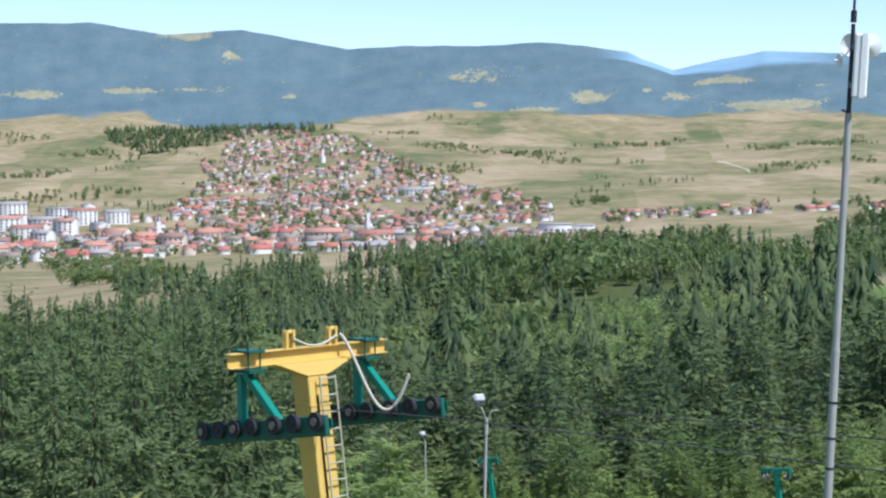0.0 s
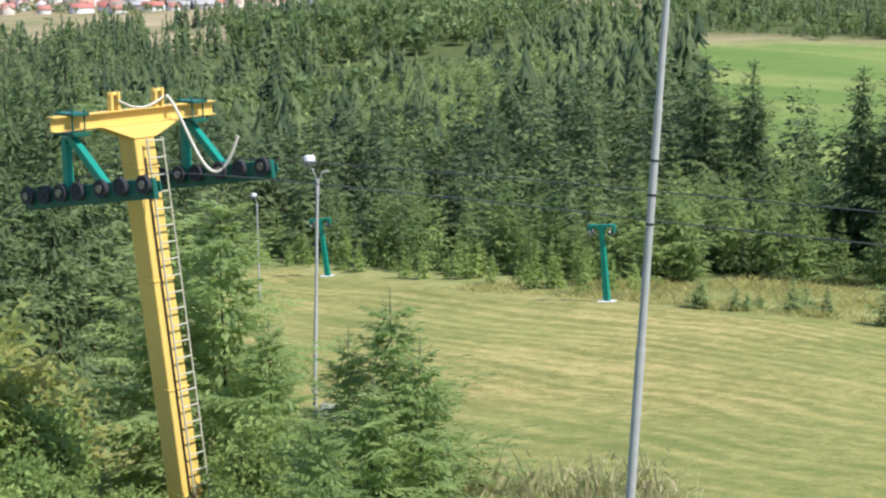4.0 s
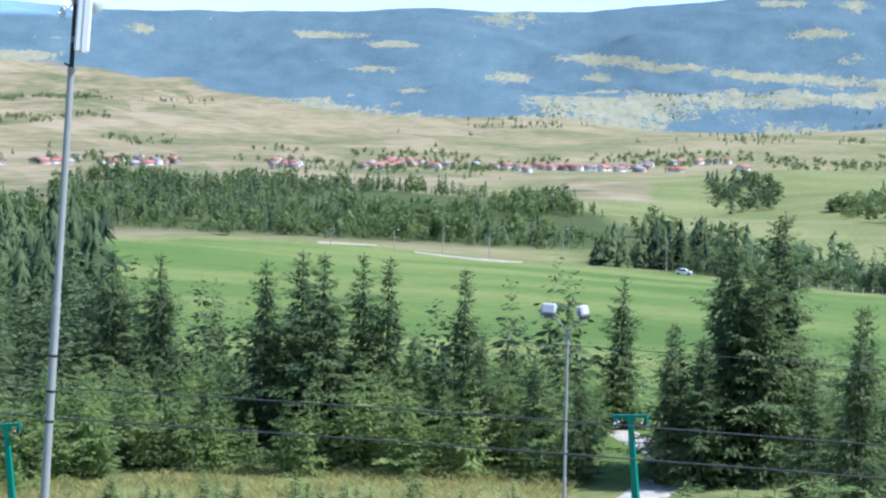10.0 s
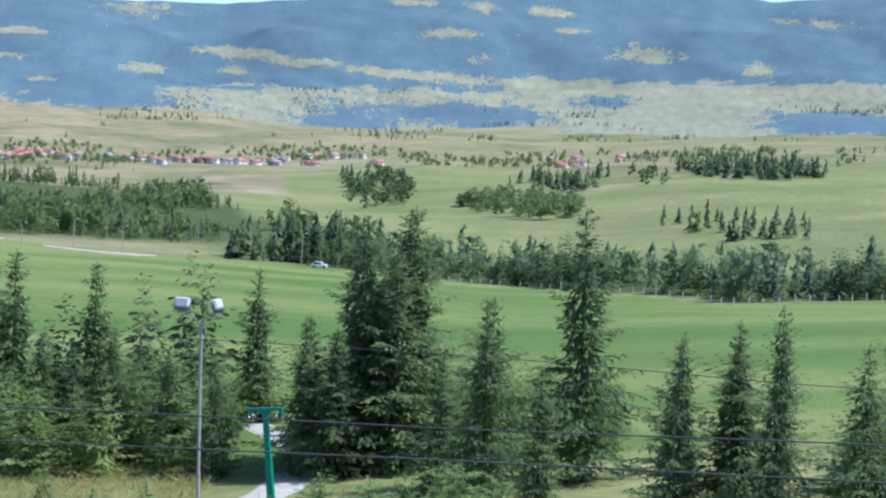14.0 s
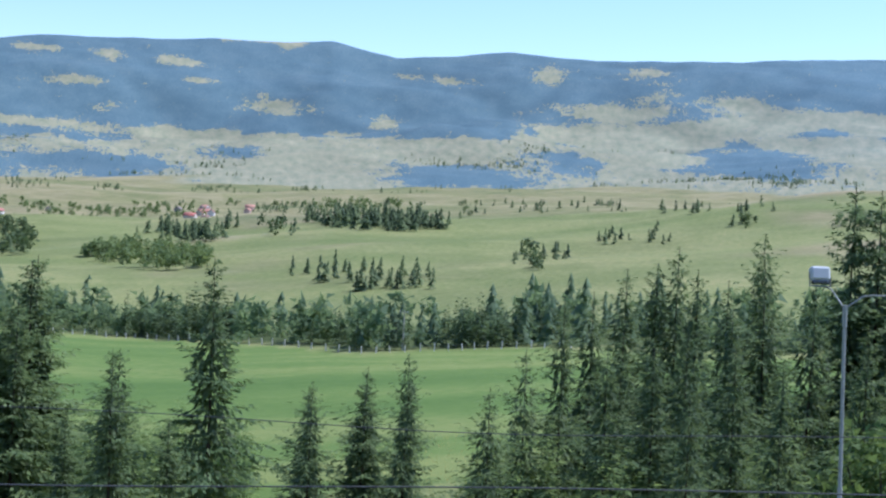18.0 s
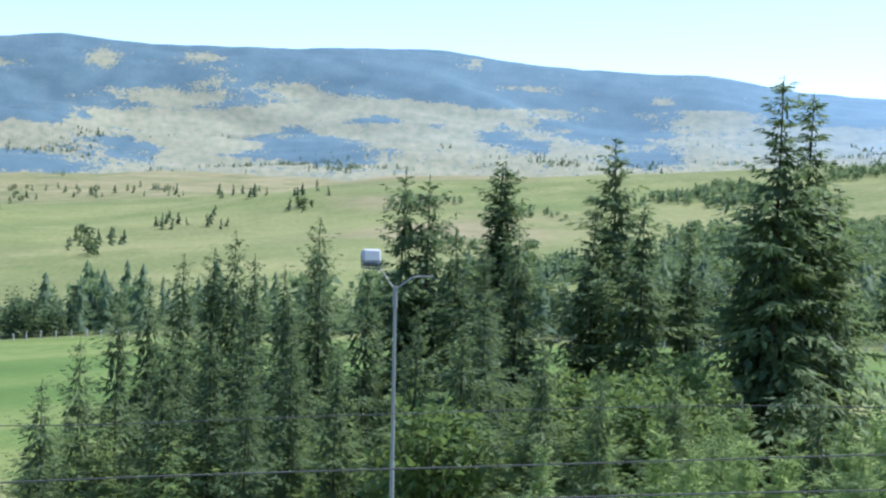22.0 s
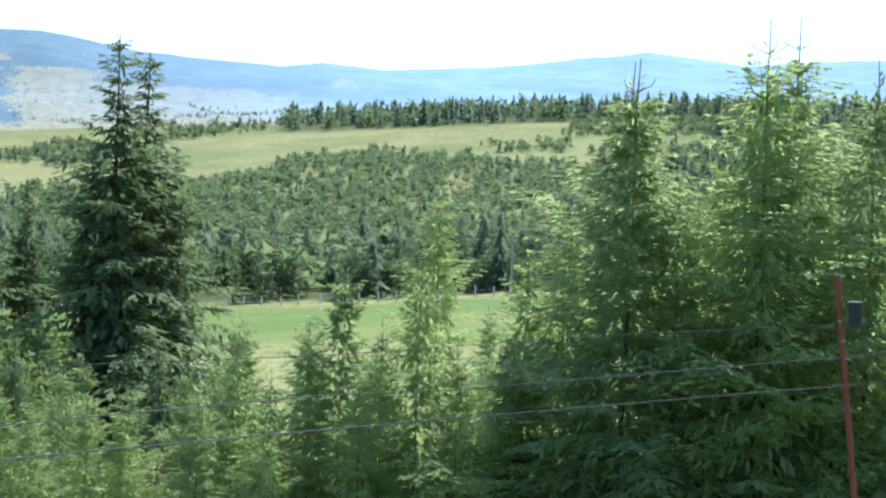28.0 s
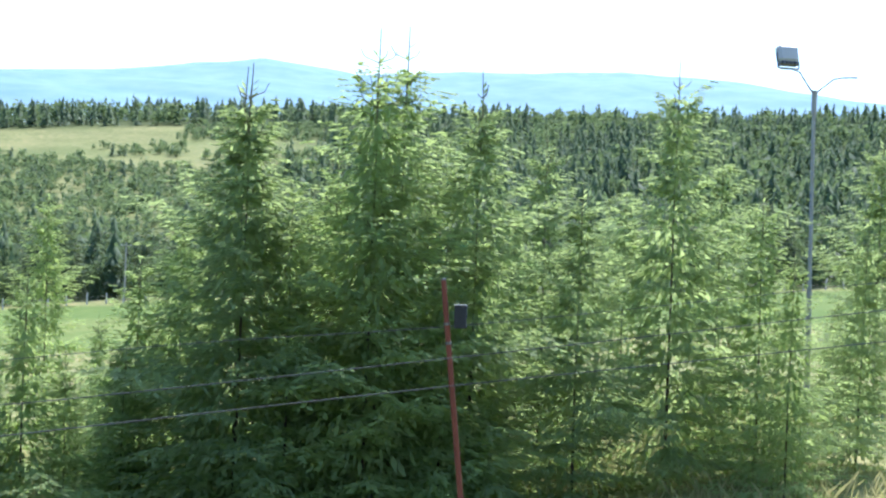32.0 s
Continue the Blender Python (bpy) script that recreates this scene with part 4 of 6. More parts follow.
def leafy(rng, clumps, leaves, size):
    """A rounded crown of leaf clumps, one metre high."""
    V, F = [], []
    for c in range(clumps):
        u = rng.normal(size=3)
        u /= np.linalg.norm(u)
        p = np.array([0, 0, 0.54]) + u * np.array([0.27, 0.27, 0.40]) * rng.uniform(0.45, 1.05)
        for q in range(leaves):
            w = rng.normal(size=(3, 3)) * size
            o = rng.normal(size=3) * 0.06
            b = len(V)
            V.extend(list(p + o + w))
            F.append((b, b + 1, b + 2))
    return np.array(V), np.array(F)


def far_broadleaf(rng):
    return leafy(rng, 18, 4, 0.08)


def mid_broadleaf(rng):
    return leafy(rng, 48, 7, 0.042)


def scatter(name, makers, X, Y, H, wide, material, label, category, seed):
    """One object of many small trees."""
    rng = np.random.default_rng(seed)
    kinds = [mk(rng) for mk in makers]
    pick = rng.integers(0, len(kinds), len(X))
    Z = ground_z(X, Y) - 0.15
    Vs, Fs, Ts, base = [], [], [], 0
    for k, (v, f) in enumerate(kinds):
        s = np.where(pick == k)[0]
        if not len(s):
            continue
        a = rng.uniform(0, math.tau, len(s))
        w = H[s] * wide * rng.uniform(0.8, 1.25, len(s))
        vx = v[None, :, 0] * np.cos(a)[:, None] - v[None, :, 1] * np.sin(a)[:, None]
        vy = v[None, :, 0] * np.sin(a)[:, None] + v[None, :, 1] * np.cos(a)[:, None]
        P = np.stack([X[s][:, None] + vx * w[:, None], Y[s][:, None] + vy * w[:, None], Z[s][:, None] + v[None, :, 2] * H[s][:, None]], -1)
        Vs.append(P.reshape(-1, 3))
        Fs.append((f[None] + (np.arange(len(s)) * len(v))[:, None, None] + base).reshape(-1, 3))
        Ts.append(np.repeat(rng.random(len(s)), len(v)))
        base += len(s) * len(v)
    me = mesh_np(name, np.concatenate(Vs), np.concatenate(Fs), [material], tint=np.concatenate(Ts))
    return tagged(put(name, me), label, category, kind="stuff")


def belt_spruce(rng):
    """A spruce of middling detail, for belts and thickets."""
    return spruce_arrays(int(rng.integers(1, 9999)), whorls=12, per=5, nodes=5, splits=2, radius=rng.uniform(0.18, 0.25), rise=0.0, lift=0.8, droop=0.5, spire=0.05, ragged=0.42, taper=0.88, most=0.065, broad=0.19, core=14)[:2]


rng = np.random.default_rng(8)
x, y = sow(rng, 420, 13, 48, 111, 150, lambda az, d, x, y: (d < np.interp(az, [13, 34, 48], [150, 146, 128])) & ~((az > 33.6) & (az < 37.4) & (d < 138)) & (d > np.interp(az, [13, 30, 34, 48], [116, 113, 111, 104])))
scatter("spruce_belt", [belt_spruce] * 9, x, y, rng.uniform(4.5, 9.5, len(x)), 1.2, NEEDLES_MID, "thick belt of small dark spruces behind the rough grass", "wood", 23)
x, y = sow(rng, 300, 56, 82, 58, 96, lambda az, d, x, y: d > np.interp(az, [56, 62, 82], [66, 60, 62]))
scatter("spruce_thicket", [belt_spruce] * 9, x, y, rng.uniform(3.0, 7.5, len(x)), 1.15, NEEDLES_MID, "thicket of small spruces under the tall ones", "wood", 24)
x, y = sow(rng, 260, -8, 14, 112, 165, lambda az, d, x, y: (d > np.interp(az, MOWN_AZ, MOWN_EDGE) + 12) & (d < np.interp(az, MOWN_AZ, MOWN_EDGE) + 34))
scatter("spruce_edge", [belt_spruce] * 9, x, y, rng.uniform(4.0, 9.0, len(x)), 1.2, NEEDLES_MID, "dark spruces along the edge of the hay field", "wood", 27)
x, y = sow(rng, 700, -6, 14, 108, 165, lambda az, d, x, y: (d > np.interp(az, MOWN_AZ, MOWN_EDGE) + 3) & (d < np.interp(az, MOWN_AZ, MOWN_EDGE) + 14))
x, y = x[:210], y[:210]
scatter("young_fringe", [mid_spruce] * 9, x, y, rng.uniform(1.2, 3.8, len(x)), 1.25, NEEDLES_FRINGE, "fringe of light green young spruces along the wood", "wood", 28)

rng = np.random.default_rng(11)
CON = [far_spruce] * 14
TINY = [tiny_spruce] * 12
BRO = [far_broadleaf] * 8


def glade(x, y, s=38.0):
    return hills(x / s, y / s, 3)


inside = lambda az, d, x, y: (woods_mask(az, d, x, y) > 0.5) & (glade(x, y) < 0.27) & (glade(x, y, 17) < 0.42) & ((d < 520) | (az < 12) | (glade(x + 70, y, 48) < np.where(d < 590, 0.22, 0.05)))
x, y = sow(rng, 30000, -24, 38, 60, 1060, inside)
d = np.hypot(x, y)
h = (5.5 + 11 * rng.random(len(x)) ** 1.6) * (1 + 0.45 * glade(x + 50, y, 45)) * np.interp(d, [110, 140, 200], [0.6, 0.85, 1])
pale = glade(x + 200, y, 60) + 0.5 * glade(x, y, 20) + 0.2 * rng.normal(size=len(x)) > 0.24
az = np.degrees(np.arctan2(x, y))
light = ((az - 6.5) / 6.2) ** 2 + ((d - 345 - 5 * (az - 6.5)) / 85) ** 2 + 0.5 * glade(x, y, 25) < 0.85
pale = (pale & ~light) | (light & (rng.random(len(x)) < 0.86))
h = np.where(light & pale, 5.0 + 3.5 * rng.random(len(x)), h)
behind_field = (d > 515) & (az > 12)
h = np.where(behind_field, (4 + 11 * rng.random(len(x)) ** 2.4) * (1 + 0.5 * glade(x, y, 18)), h)
pale = pale | (behind_field & (rng.random(len(x)) < np.where(d < 560, 0.45, 0.2)))
near = d < 260
pale = pale & (light | ~near | (rng.random(len(x)) < 0.0))
scatter("spruce_wood_edge", [mid_spruce] * 7, x[near & ~pale], y[near & ~pale], h[near & ~pale], 1.1, NEEDLES_FAR, "dark spruces along the edge of the wood", "wood", 21)
scatter("birch_edge", [mid_broadleaf] * 4, x[near & pale], y[near & pale], 0.7 * h[near & pale], 0.9, LEAVES_FAR, "light green young birches at the wood edge", "wood", 22)
behind = lambda az, d, x, y: (d > np.interp(az, LUSH_AZ, LUSH_EDGE) + 6) & (d < np.interp(az, LUSH_AZ, LUSH_EDGE) + 62)
x2, y2 = sow(rng, 1500, 78, 127, 215, 300, lambda az, d, x, y: behind(az, d, x, y) & (glade(x, y, 14) > -0.25))
x3, y3 = sow(rng, 1700, 36, 62, 300, 500, lambda az, d, x, y: behind(az, d, x, y) & (d < np.interp(az, LUSH_AZ, LUSH_EDGE) + 35) & (glade(x, y, 12) > -0.05))
x2, y2 = np.append(x2, x3), np.append(y2, y3)
h2 = rng.uniform(6, 12.5, len(x2)) * (1 + 0.3 * glade(x2, y2, 20))
leaf_tree = rng.random(len(x2)) < 0.3
scatter("fence_row_spruces", [mid_spruce] * 7, x2[~leaf_tree], y2[~leaf_tree], h2[~leaf_tree], 1.15, NEEDLES_FAR, "row of tall dark spruces behind the meadow fence", "wood", 25)
scatter("fence_row_broadleaf", [mid_broadleaf] * 4, x2[leaf_tree], y2[leaf_tree], 0.7 * h2[leaf_tree], 1.0, LEAVES_HILL, "green broadleaf trees behind the meadow fence", "wood", 26)
x, y, h, pale, light = x[~near], y[~near], h[~near], pale[~near], light[~near]
far = np.hypot(x, y) > 470
scatter("spruce_hillside", [hill_spruce] * 12, x[~pale & ~far], y[~pale & ~far], h[~pale & ~far], 1.0, NEEDLES_FAR, "dense dark spruce wood on the hillside", "wood", 10)
scatter("spruce_wood", [tiny_spruce] * 20, x[~pale & far], y[~pale & far], 0.8 * h[~pale & far], 0.85, NEEDLES_FAR, "dense dark spruce wood on the far hillside", "wood", 1)
scatter("birch_wood", BRO, x[pale & ~light], y[pale & ~light], 0.8 * h[pale & ~light], 0.8, LEAVES_FAR, "lighter green broadleaf trees among the spruces", "wood", 2)
scatter("birch_slope", [mid_broadleaf] * 6, x[light & pale], y[light & pale], h[light & pale], 0.75, LEAVES_LIGHT, "young light green birch wood on the hillside", "wood", 11)
x, y = sow(rng, 18000, 38, 128, 200, 1060, lambda az, d, x, y: woods_mask(az, d, x, y) > 0.5)
h = (5 + 9 * rng.random(len(x)) ** 1.5) * np.where(np.hypot(x, y) > 830, 1.15, 1.0)
pale = glade(x, y, 30) + 0.25 * rng.normal(size=len(x)) > 0.0
scatter("spruce_strip", CON, x[~pale], y[~pale], h[~pale], 1.0, NEEDLES_HILL, "row of dark spruces beyond the meadow fence", "wood", 3)
scatter("broadleaf_strip", BRO, x[pale], y[pale], 0.8 * h[pale], 1.0, LEAVES_HILL, "broadleaf bushes among far spruces", "wood", 4)
# loose trees on the far meadows
loose = lambda az, d, x, y: (woods_mask(az, d, x, y) < 0.5) & (glade(x, y, 70) + 0.5 * glade(x, y, 25) > np.interp(az, [30, 66, 75, 84, 110], [0.60, 0.55, 0.22, -0.42, -0.5]) + 0.4 * np.clip((d - 600) / 120, 0, 1))
x, y = sow(rng, 7500, 34, 125, 330, 1000, loose)
k = (np.degrees(np.arctan2(x, y)) < 80) | (rng.random(len(x)) < 0.35)
x, y = x[k], y[k]
scatter("meadow_trees", CON, x, y, rng.uniform(3.0, 6.8, len(x)), 1.2, NEEDLES_HILL, "loose spruces dotted over the far meadow", "trees", 5)
x, y = sow(rng, 14000, 60, 125, 280, 880, loose)
scatter("meadow_bushes", BRO, x, y, rng.uniform(2.4, 5.6, len(x)), 1.2, LEAVES_HILL, "loose green bushes on the far hillside", "bushes", 6)
x, y = sow(rng, 40000, -24, 110, 1050, 3200, lambda az, d, x, y: glade(x, y, 150) + 0.9 * glade(x, y, 40) + 0.10 * rng.normal(size=len(x)) > np.interp(az, [-20, 20, 35, 80], [0.80, 0.76, 0.60, 0.52]))
scatter("distant_trees", TINY, x, y, rng.uniform(3.5, 9, len(x)), 1.5, NEEDLES_FAR, "dark clumps of distant trees on pale slopes", "trees", 7)
# copses by heading and distance
for k, (az0, az1, d0, d1, n, h0, kinds, mat) in enumerate(((-14, -9.3, 800, 1000, 130, 9, BRO, LEAVES_FAR), (-17, -10, 1060, 1210, 110, 8, BRO, LEAVES_FAR), (-12, -8.5, 620, 760, 60, 11, CON, NEEDLES_FAR))):
    x, y = sow(rng, n, az0, az1, d0, d1, lambda az, d, x, y: glade(x, y, 22) > -0.25 + 1.1 * (((az - (az0 + az1) / 2) / (az1 - az0) * 2) ** 2 + ((d - (d0 + d1) / 2) / (d1 - d0) * 2) ** 2 - 0.75))
    scatter("copse", kinds, x, y, rng.uniform(0.6 * h0, 1.15 * h0, len(x)), 1.15, mat, "dense copse on the far meadow", "trees", 70 + k)


def sighted(az, el, near=420.0, far=2300.0):
    """The distance at which the land beyond the meadow first rises to a height angle, for arrays."""
    D = np.geomspace(near, far, 260)[None, :]
    a = np.radians(az)[:, None]
    up = np.degrees(np.arctan2(ground_z(D * np.sin(a), D * np.cos(a)) - EYE, D)) >= el[:, None]
    return np.where(up.any(1), D[0, np.argmax(up, 1)], 0.0)


# clumps on the rolling meadows: heading, height angle, their half spreads, count and height
CLUMPS = [(38.7, -1.50, 1.4, 0.75, 75, 10), (45.2, -1.05, 1.6, 0.22, 45, 12), (52.4, -0.28, 2.7, 0.25, 150, 11), (47.1, -0.62, 0.3, 0.2, 8, 11), (48.7, -0.70, 0.8, 0.25, 10, 9),
          (50.4, -2.30, 1.2, 0.45, 15, 8), (52.1, -2.40, 0.8, 0.45, 11, 8), (53.8, -2.35, 1.0, 0.5, 13, 8), (58.1, -1.47, 0.7, 0.35, 13, 7), (59.0, -1.12, 0.8, 0.16, 10, 6),
          (61.2, -0.50, 0.6, 0.2, 9, 6), (62.8, -0.30, 0.5, 0.25, 7, 6), (65.9, 0.35, 0.7, 0.2, 9, 6), (57.8, 0.55, 1.4, 0.2, 15, 9), (60.5, 0.68, 1.2, 0.24, 15, 9),
          (63.4, 0.80, 1.2, 0.2, 11, 8), (56.0, 0.42, 0.6, 0.24, 8, 9), (66.2, 0.85, 0.8, 0.3, 10, 7)]
for k, (az, el, wide, high, n, h0) in enumerate(CLUMPS):
    q, w = np.sqrt(rng.random(n)), rng.uniform(0, math.tau, n)
    az_k, el_k = az + wide * q * np.cos(w), el + high * q * np.sin(w)
    d = sighted(az_k, el_k)
    ok = d > 0
    x, y = (d * np.sin(np.radians(az_k)))[ok], (d * np.cos(np.radians(az_k)))[ok]
    scatter("copse", CON if k % 4 else CON[:6] + BRO, x, y, rng.uniform(0.55 * h0, 1.15 * h0, len(x)), 1.2, NEEDLES_FAR, "small clump of dark trees on the rolling meadow", "trees", 80 + k)
q, w = np.sqrt(rng.random(110)), rng.uniform(0, math.tau, 110)
d = sighted(44.2 + 2.4 * q * np.cos(w), -1.95 + 0.4 * q * np.sin(w))
x, y = d * np.sin(np.radians(44.2 + 2.4 * q * np.cos(w))), d * np.cos(np.radians(44.2 + 2.4 * q * np.cos(w)))
scatter("copse", BRO, x[d > 0], y[d > 0], rng.uniform(5, 9, (d > 0).sum()), 1.2, LEAVES_FAR, "light green broadleaf copse in the hollow", "trees", 120)

x, y = sow(rng, 900, -12.3, -4, 2480, 2900, lambda az, d, x, y: (d > np.interp(az, [-12.3, -11, -9, -6, -4], [2790, 2560, 2620, 2720, 2860]) + 40 * hills(x / 30, y / 30, 3)) & (glade(x, y, 60) > -0.5))
scatter("spur_wood", CON, x, y, rng.uniform(8, 16, len(x)), 1.5, NEEDLES_FAR, "dark wooded spur above the town", "wood", 91)


# ---- the lift ----
def heading(az):
    """A turn whose x runs to the right and whose y runs away, for someone who looks along az."""
    return Matrix.Rotation(radians(-az), 4, "Z")


def wheel_bm(r, w, hub):
    """A grooved sheave, its axle along y."""
    bm = bmesh.new()
    prof = [(r, -w / 2), (r, -w * 0.3), (r * 0.88, 0), (r, w * 0.3), (r, w / 2), (r * 0.72, w / 2), (r * 0.66, w * 0.28), (hub, w * 0.28), (hub, w * 0.62), (0.0, w * 0.62)]
    prof = [(0.0, -w * 0.62), (hub, -w * 0.62), (hub, -w * 0.28), (r * 0.66, -w * 0.28), (r * 0.72, -w / 2)] + prof
    n = 18
    rings = []
    for rad, y in prof:
        if rad == 0:
            rings.append([bm.verts.new((0, y, 0))])
        else:
            rings.append([bm.verts.new((rad * math.cos(k / n * math.tau), y, rad * math.sin(k / n * math.tau))) for k in range(n)])
    for a, b in zip(rings, rings[1:]):
        for k in range(n):
            q = [a[k % len(a)], b[k % len(b)], b[(k + 1) % len(b)], a[(k + 1) % len(a)]]
            q = [v for i, v in enumerate(q) if v not in q[:i]]
            if len(q) > 2:
                bm.faces.new(q)
    return bm


def beam_bm(length, height, flange, t=0.02):
    """An I-beam along y, its top at z 0."""
    bm = bmesh.new()
    add_box(bm, (-flange / 2, -length / 2, -t), (flange / 2, length / 2, 0))
    add_box(bm, (-flange / 2, -length / 2, -height), (flange / 2, length / 2, -height + t))
    add_box(bm, (-t / 2, -length / 2, -height + t), (t / 2, length / 2, -t))
    return bm


def lift_pylon():
    foot = spot(-4.95, 33.0, -0.05)
    top = EYE - 3.32 - foot.z
    root = thing("lift_pylon", Matrix.Translation(foot) @ heading(45), "yellow steel lift pylon with green sheave trains", "pylon")
    # x runs down the line, y along the cross arm
    column = part("column", box((-0.27, -0.27, 0.1), (0.27, 0.27, top - 0.57), bevel=0.02), YELLOW, root, "yellow box column")
    for z in np.arange(1.0, top - 1, 2.4):
        bm = bmesh.new()
        add_box(bm, (-0.29, -0.29, z), (0.29, 0.29, z + 0.04))
        part("seam_band", bm, YELLOW, column)
    part("footing", box((-0.6, -0.6, -0.25), (0.6, 0.6, 0.12), bevel=0.04), CONCRETE, root, "concrete footing")
    part("cross_arm", beam_bm(4.3, 0.30, 0.24), YELLOW, root, "yellow steel I-beam").location = (0, 0, top)
    bm = bmesh.new()
    lo = [bm.verts.new(p) for p in ((-0.29, -0.29, top - 0.58), (0.29, -0.29, top - 0.58), (0.29, 0.29, top - 0.58), (-0.29, 0.29, top - 0.58))]
    hi = [bm.verts.new(p) for p in ((-0.24, -1.0, top - 0.305), (0.24, -1.0, top - 0.305), (0.24, 1.0, top - 0.305), (-0.24, 1.0, top - 0.305))]
    bm.faces.new(lo[::-1]), bm.faces.new(hi)
    for k in range(4):
        bm.faces.new((lo[k], lo[(k + 1) % 4], hi[(k + 1) % 4], hi[k]))
    part("bracket", bm, YELLOW, root, "flared yellow bracket")
    for y in (-0.55, 0.62):
        bm = bmesh.new()
        add_box(bm, (-0.07, y - 0.12, top), (0.07, y - 0.06, top + 0.38))
        add_box(bm, (-0.07, y + 0.06, top), (0.07, y + 0.12, top + 0.38))
        add_tube(bm, [(0, y - 0.14, top + 0.33), (0, y + 0.14, top + 0.33)], 0.045, 8)
        part("lifting_lug", bm, YELLOW, root)
    for y in (-1.62, 1.55):
        bm = bmesh.new()
        add_box(bm, (-0.30, y - 0.20, top + 0.004), (0.30, y + 0.20, top + 0.05))
        for sx in (-0.2, 0.2):
            for sy in (-0.15, 0.15):
                add_tube(bm, [(sx, y + sy, top - 0.42), (sx, y + sy, top + 0.12)], 0.02, 6)
        add_box(bm, (-0.30, y - 0.20, top - 0.40), (0.30, y + 0.20, top - 0.34))
        part("clamp_plate", bm, GREEN_DARK, root, "dark green clamp plate")
        # hanger: two splayed legs down to the train
        tilt = Matrix.Translation((0.42, y, top - 1.52)) @ Matrix.Rotation(radians(-9), 4, "Y")
        for sx in (-1, 1):
            bm = bmesh.new()
            foot2 = Vector((0.62 * sx, 0, 0.06))
            head = Vector((0.07 * sx - 0.40, 0, 1.16))
            way = foot2 - head
            m = tilt @ Matrix.Translation(head) @ way.to_track_quat("-Z", "Y").to_matrix().to_4x4()
            add_box(bm, (-0.075, -0.075, -way.length), (0.075, 0.075, 0), m)
            part("hanger_leg", bm, GREEN, root, "bright green hanger leg")
        train = part("sheave_beam", box((-2.05, -0.06, -0.24), (2.05, 0.06, 0.16), tilt, 0.015), GREEN_DARK, root, "dark green sheave beam")
        bm = bmesh.new()
        add_box(bm, (-2.05, 0.10, -0.12), (2.05, 0.14, 0.08), tilt)
        part("side_rail", bm, GREEN_DARK, root)
        for k, x in enumerate((-1.85, -1.3, -0.75, -0.2, 0.55, 1.15, 1.85)):
            wheel = part("sheave", wheel_bm(0.19, 0.09, 0.05), RUBBER, root, "black rubber-lined sheave")
            wheel.matrix_basis = tilt @ Matrix.Translation((x, -0.12, 0.05))
            if k % 2 == 0:
                part("axle_cap", tube([(0, -0.075, 0), (0, 0.02, 0)], 0.085, 10), STEEL, wheel)
    # ladder up the face that looks down the line
    for y in (-0.06, 0.36):
        part("ladder_rail", tube([(0.40, y, 0.3), (0.40, y, top - 0.6)], 0.022, 6), LADDER, root)
    for z in np.arange(0.5, top - 0.5, 0.36):
        part("ladder_rung", tube([(0.40, -0.06, z), (0.40, 0.36, z)], 0.018, 6), LADDER, root)
    part("safety_line", tube([(0.30, -0.10, 0.6), (0.31, -0.09, top - 1)], 0.02, 6), DARK, root)
    pts = []
    for k in range(25):
        u = k / 24
        pts.append((0.12 + 1.25 * u, 0.75 + 0.85 * u, top + 0.22 - 2.0 * math.sin(math.pi * u * 0.86) * u ** 0.45))
    part("hose", tube(pts, 0.035, 8), HOSE, root, "pale flexible hose hanging in a loop")
    # the column leans a little under its arm
    side = heading(45).to_3x3().inverted() @ Vector((0.996, 0.087, 0))
    for ob in list(root.children_recursive):
        if ob.name.split(".")[0] in ("column", "seam_band", "footing", "ladder_rail", "ladder_rung", "safety_line", "marker"):
            for v in ob.data.vertices:
                v.co += side * 0.092 * (top - 0.6 - v.co.z)
    part("hose_loop", tube([(0.1, -0.5 + 0.06 * k, top + 0.2 - 0.18 * math.sin(math.pi * k / 20)) for k in range(21)], 0.025, 6), HOSE, root)
    return root


lift_pylon()


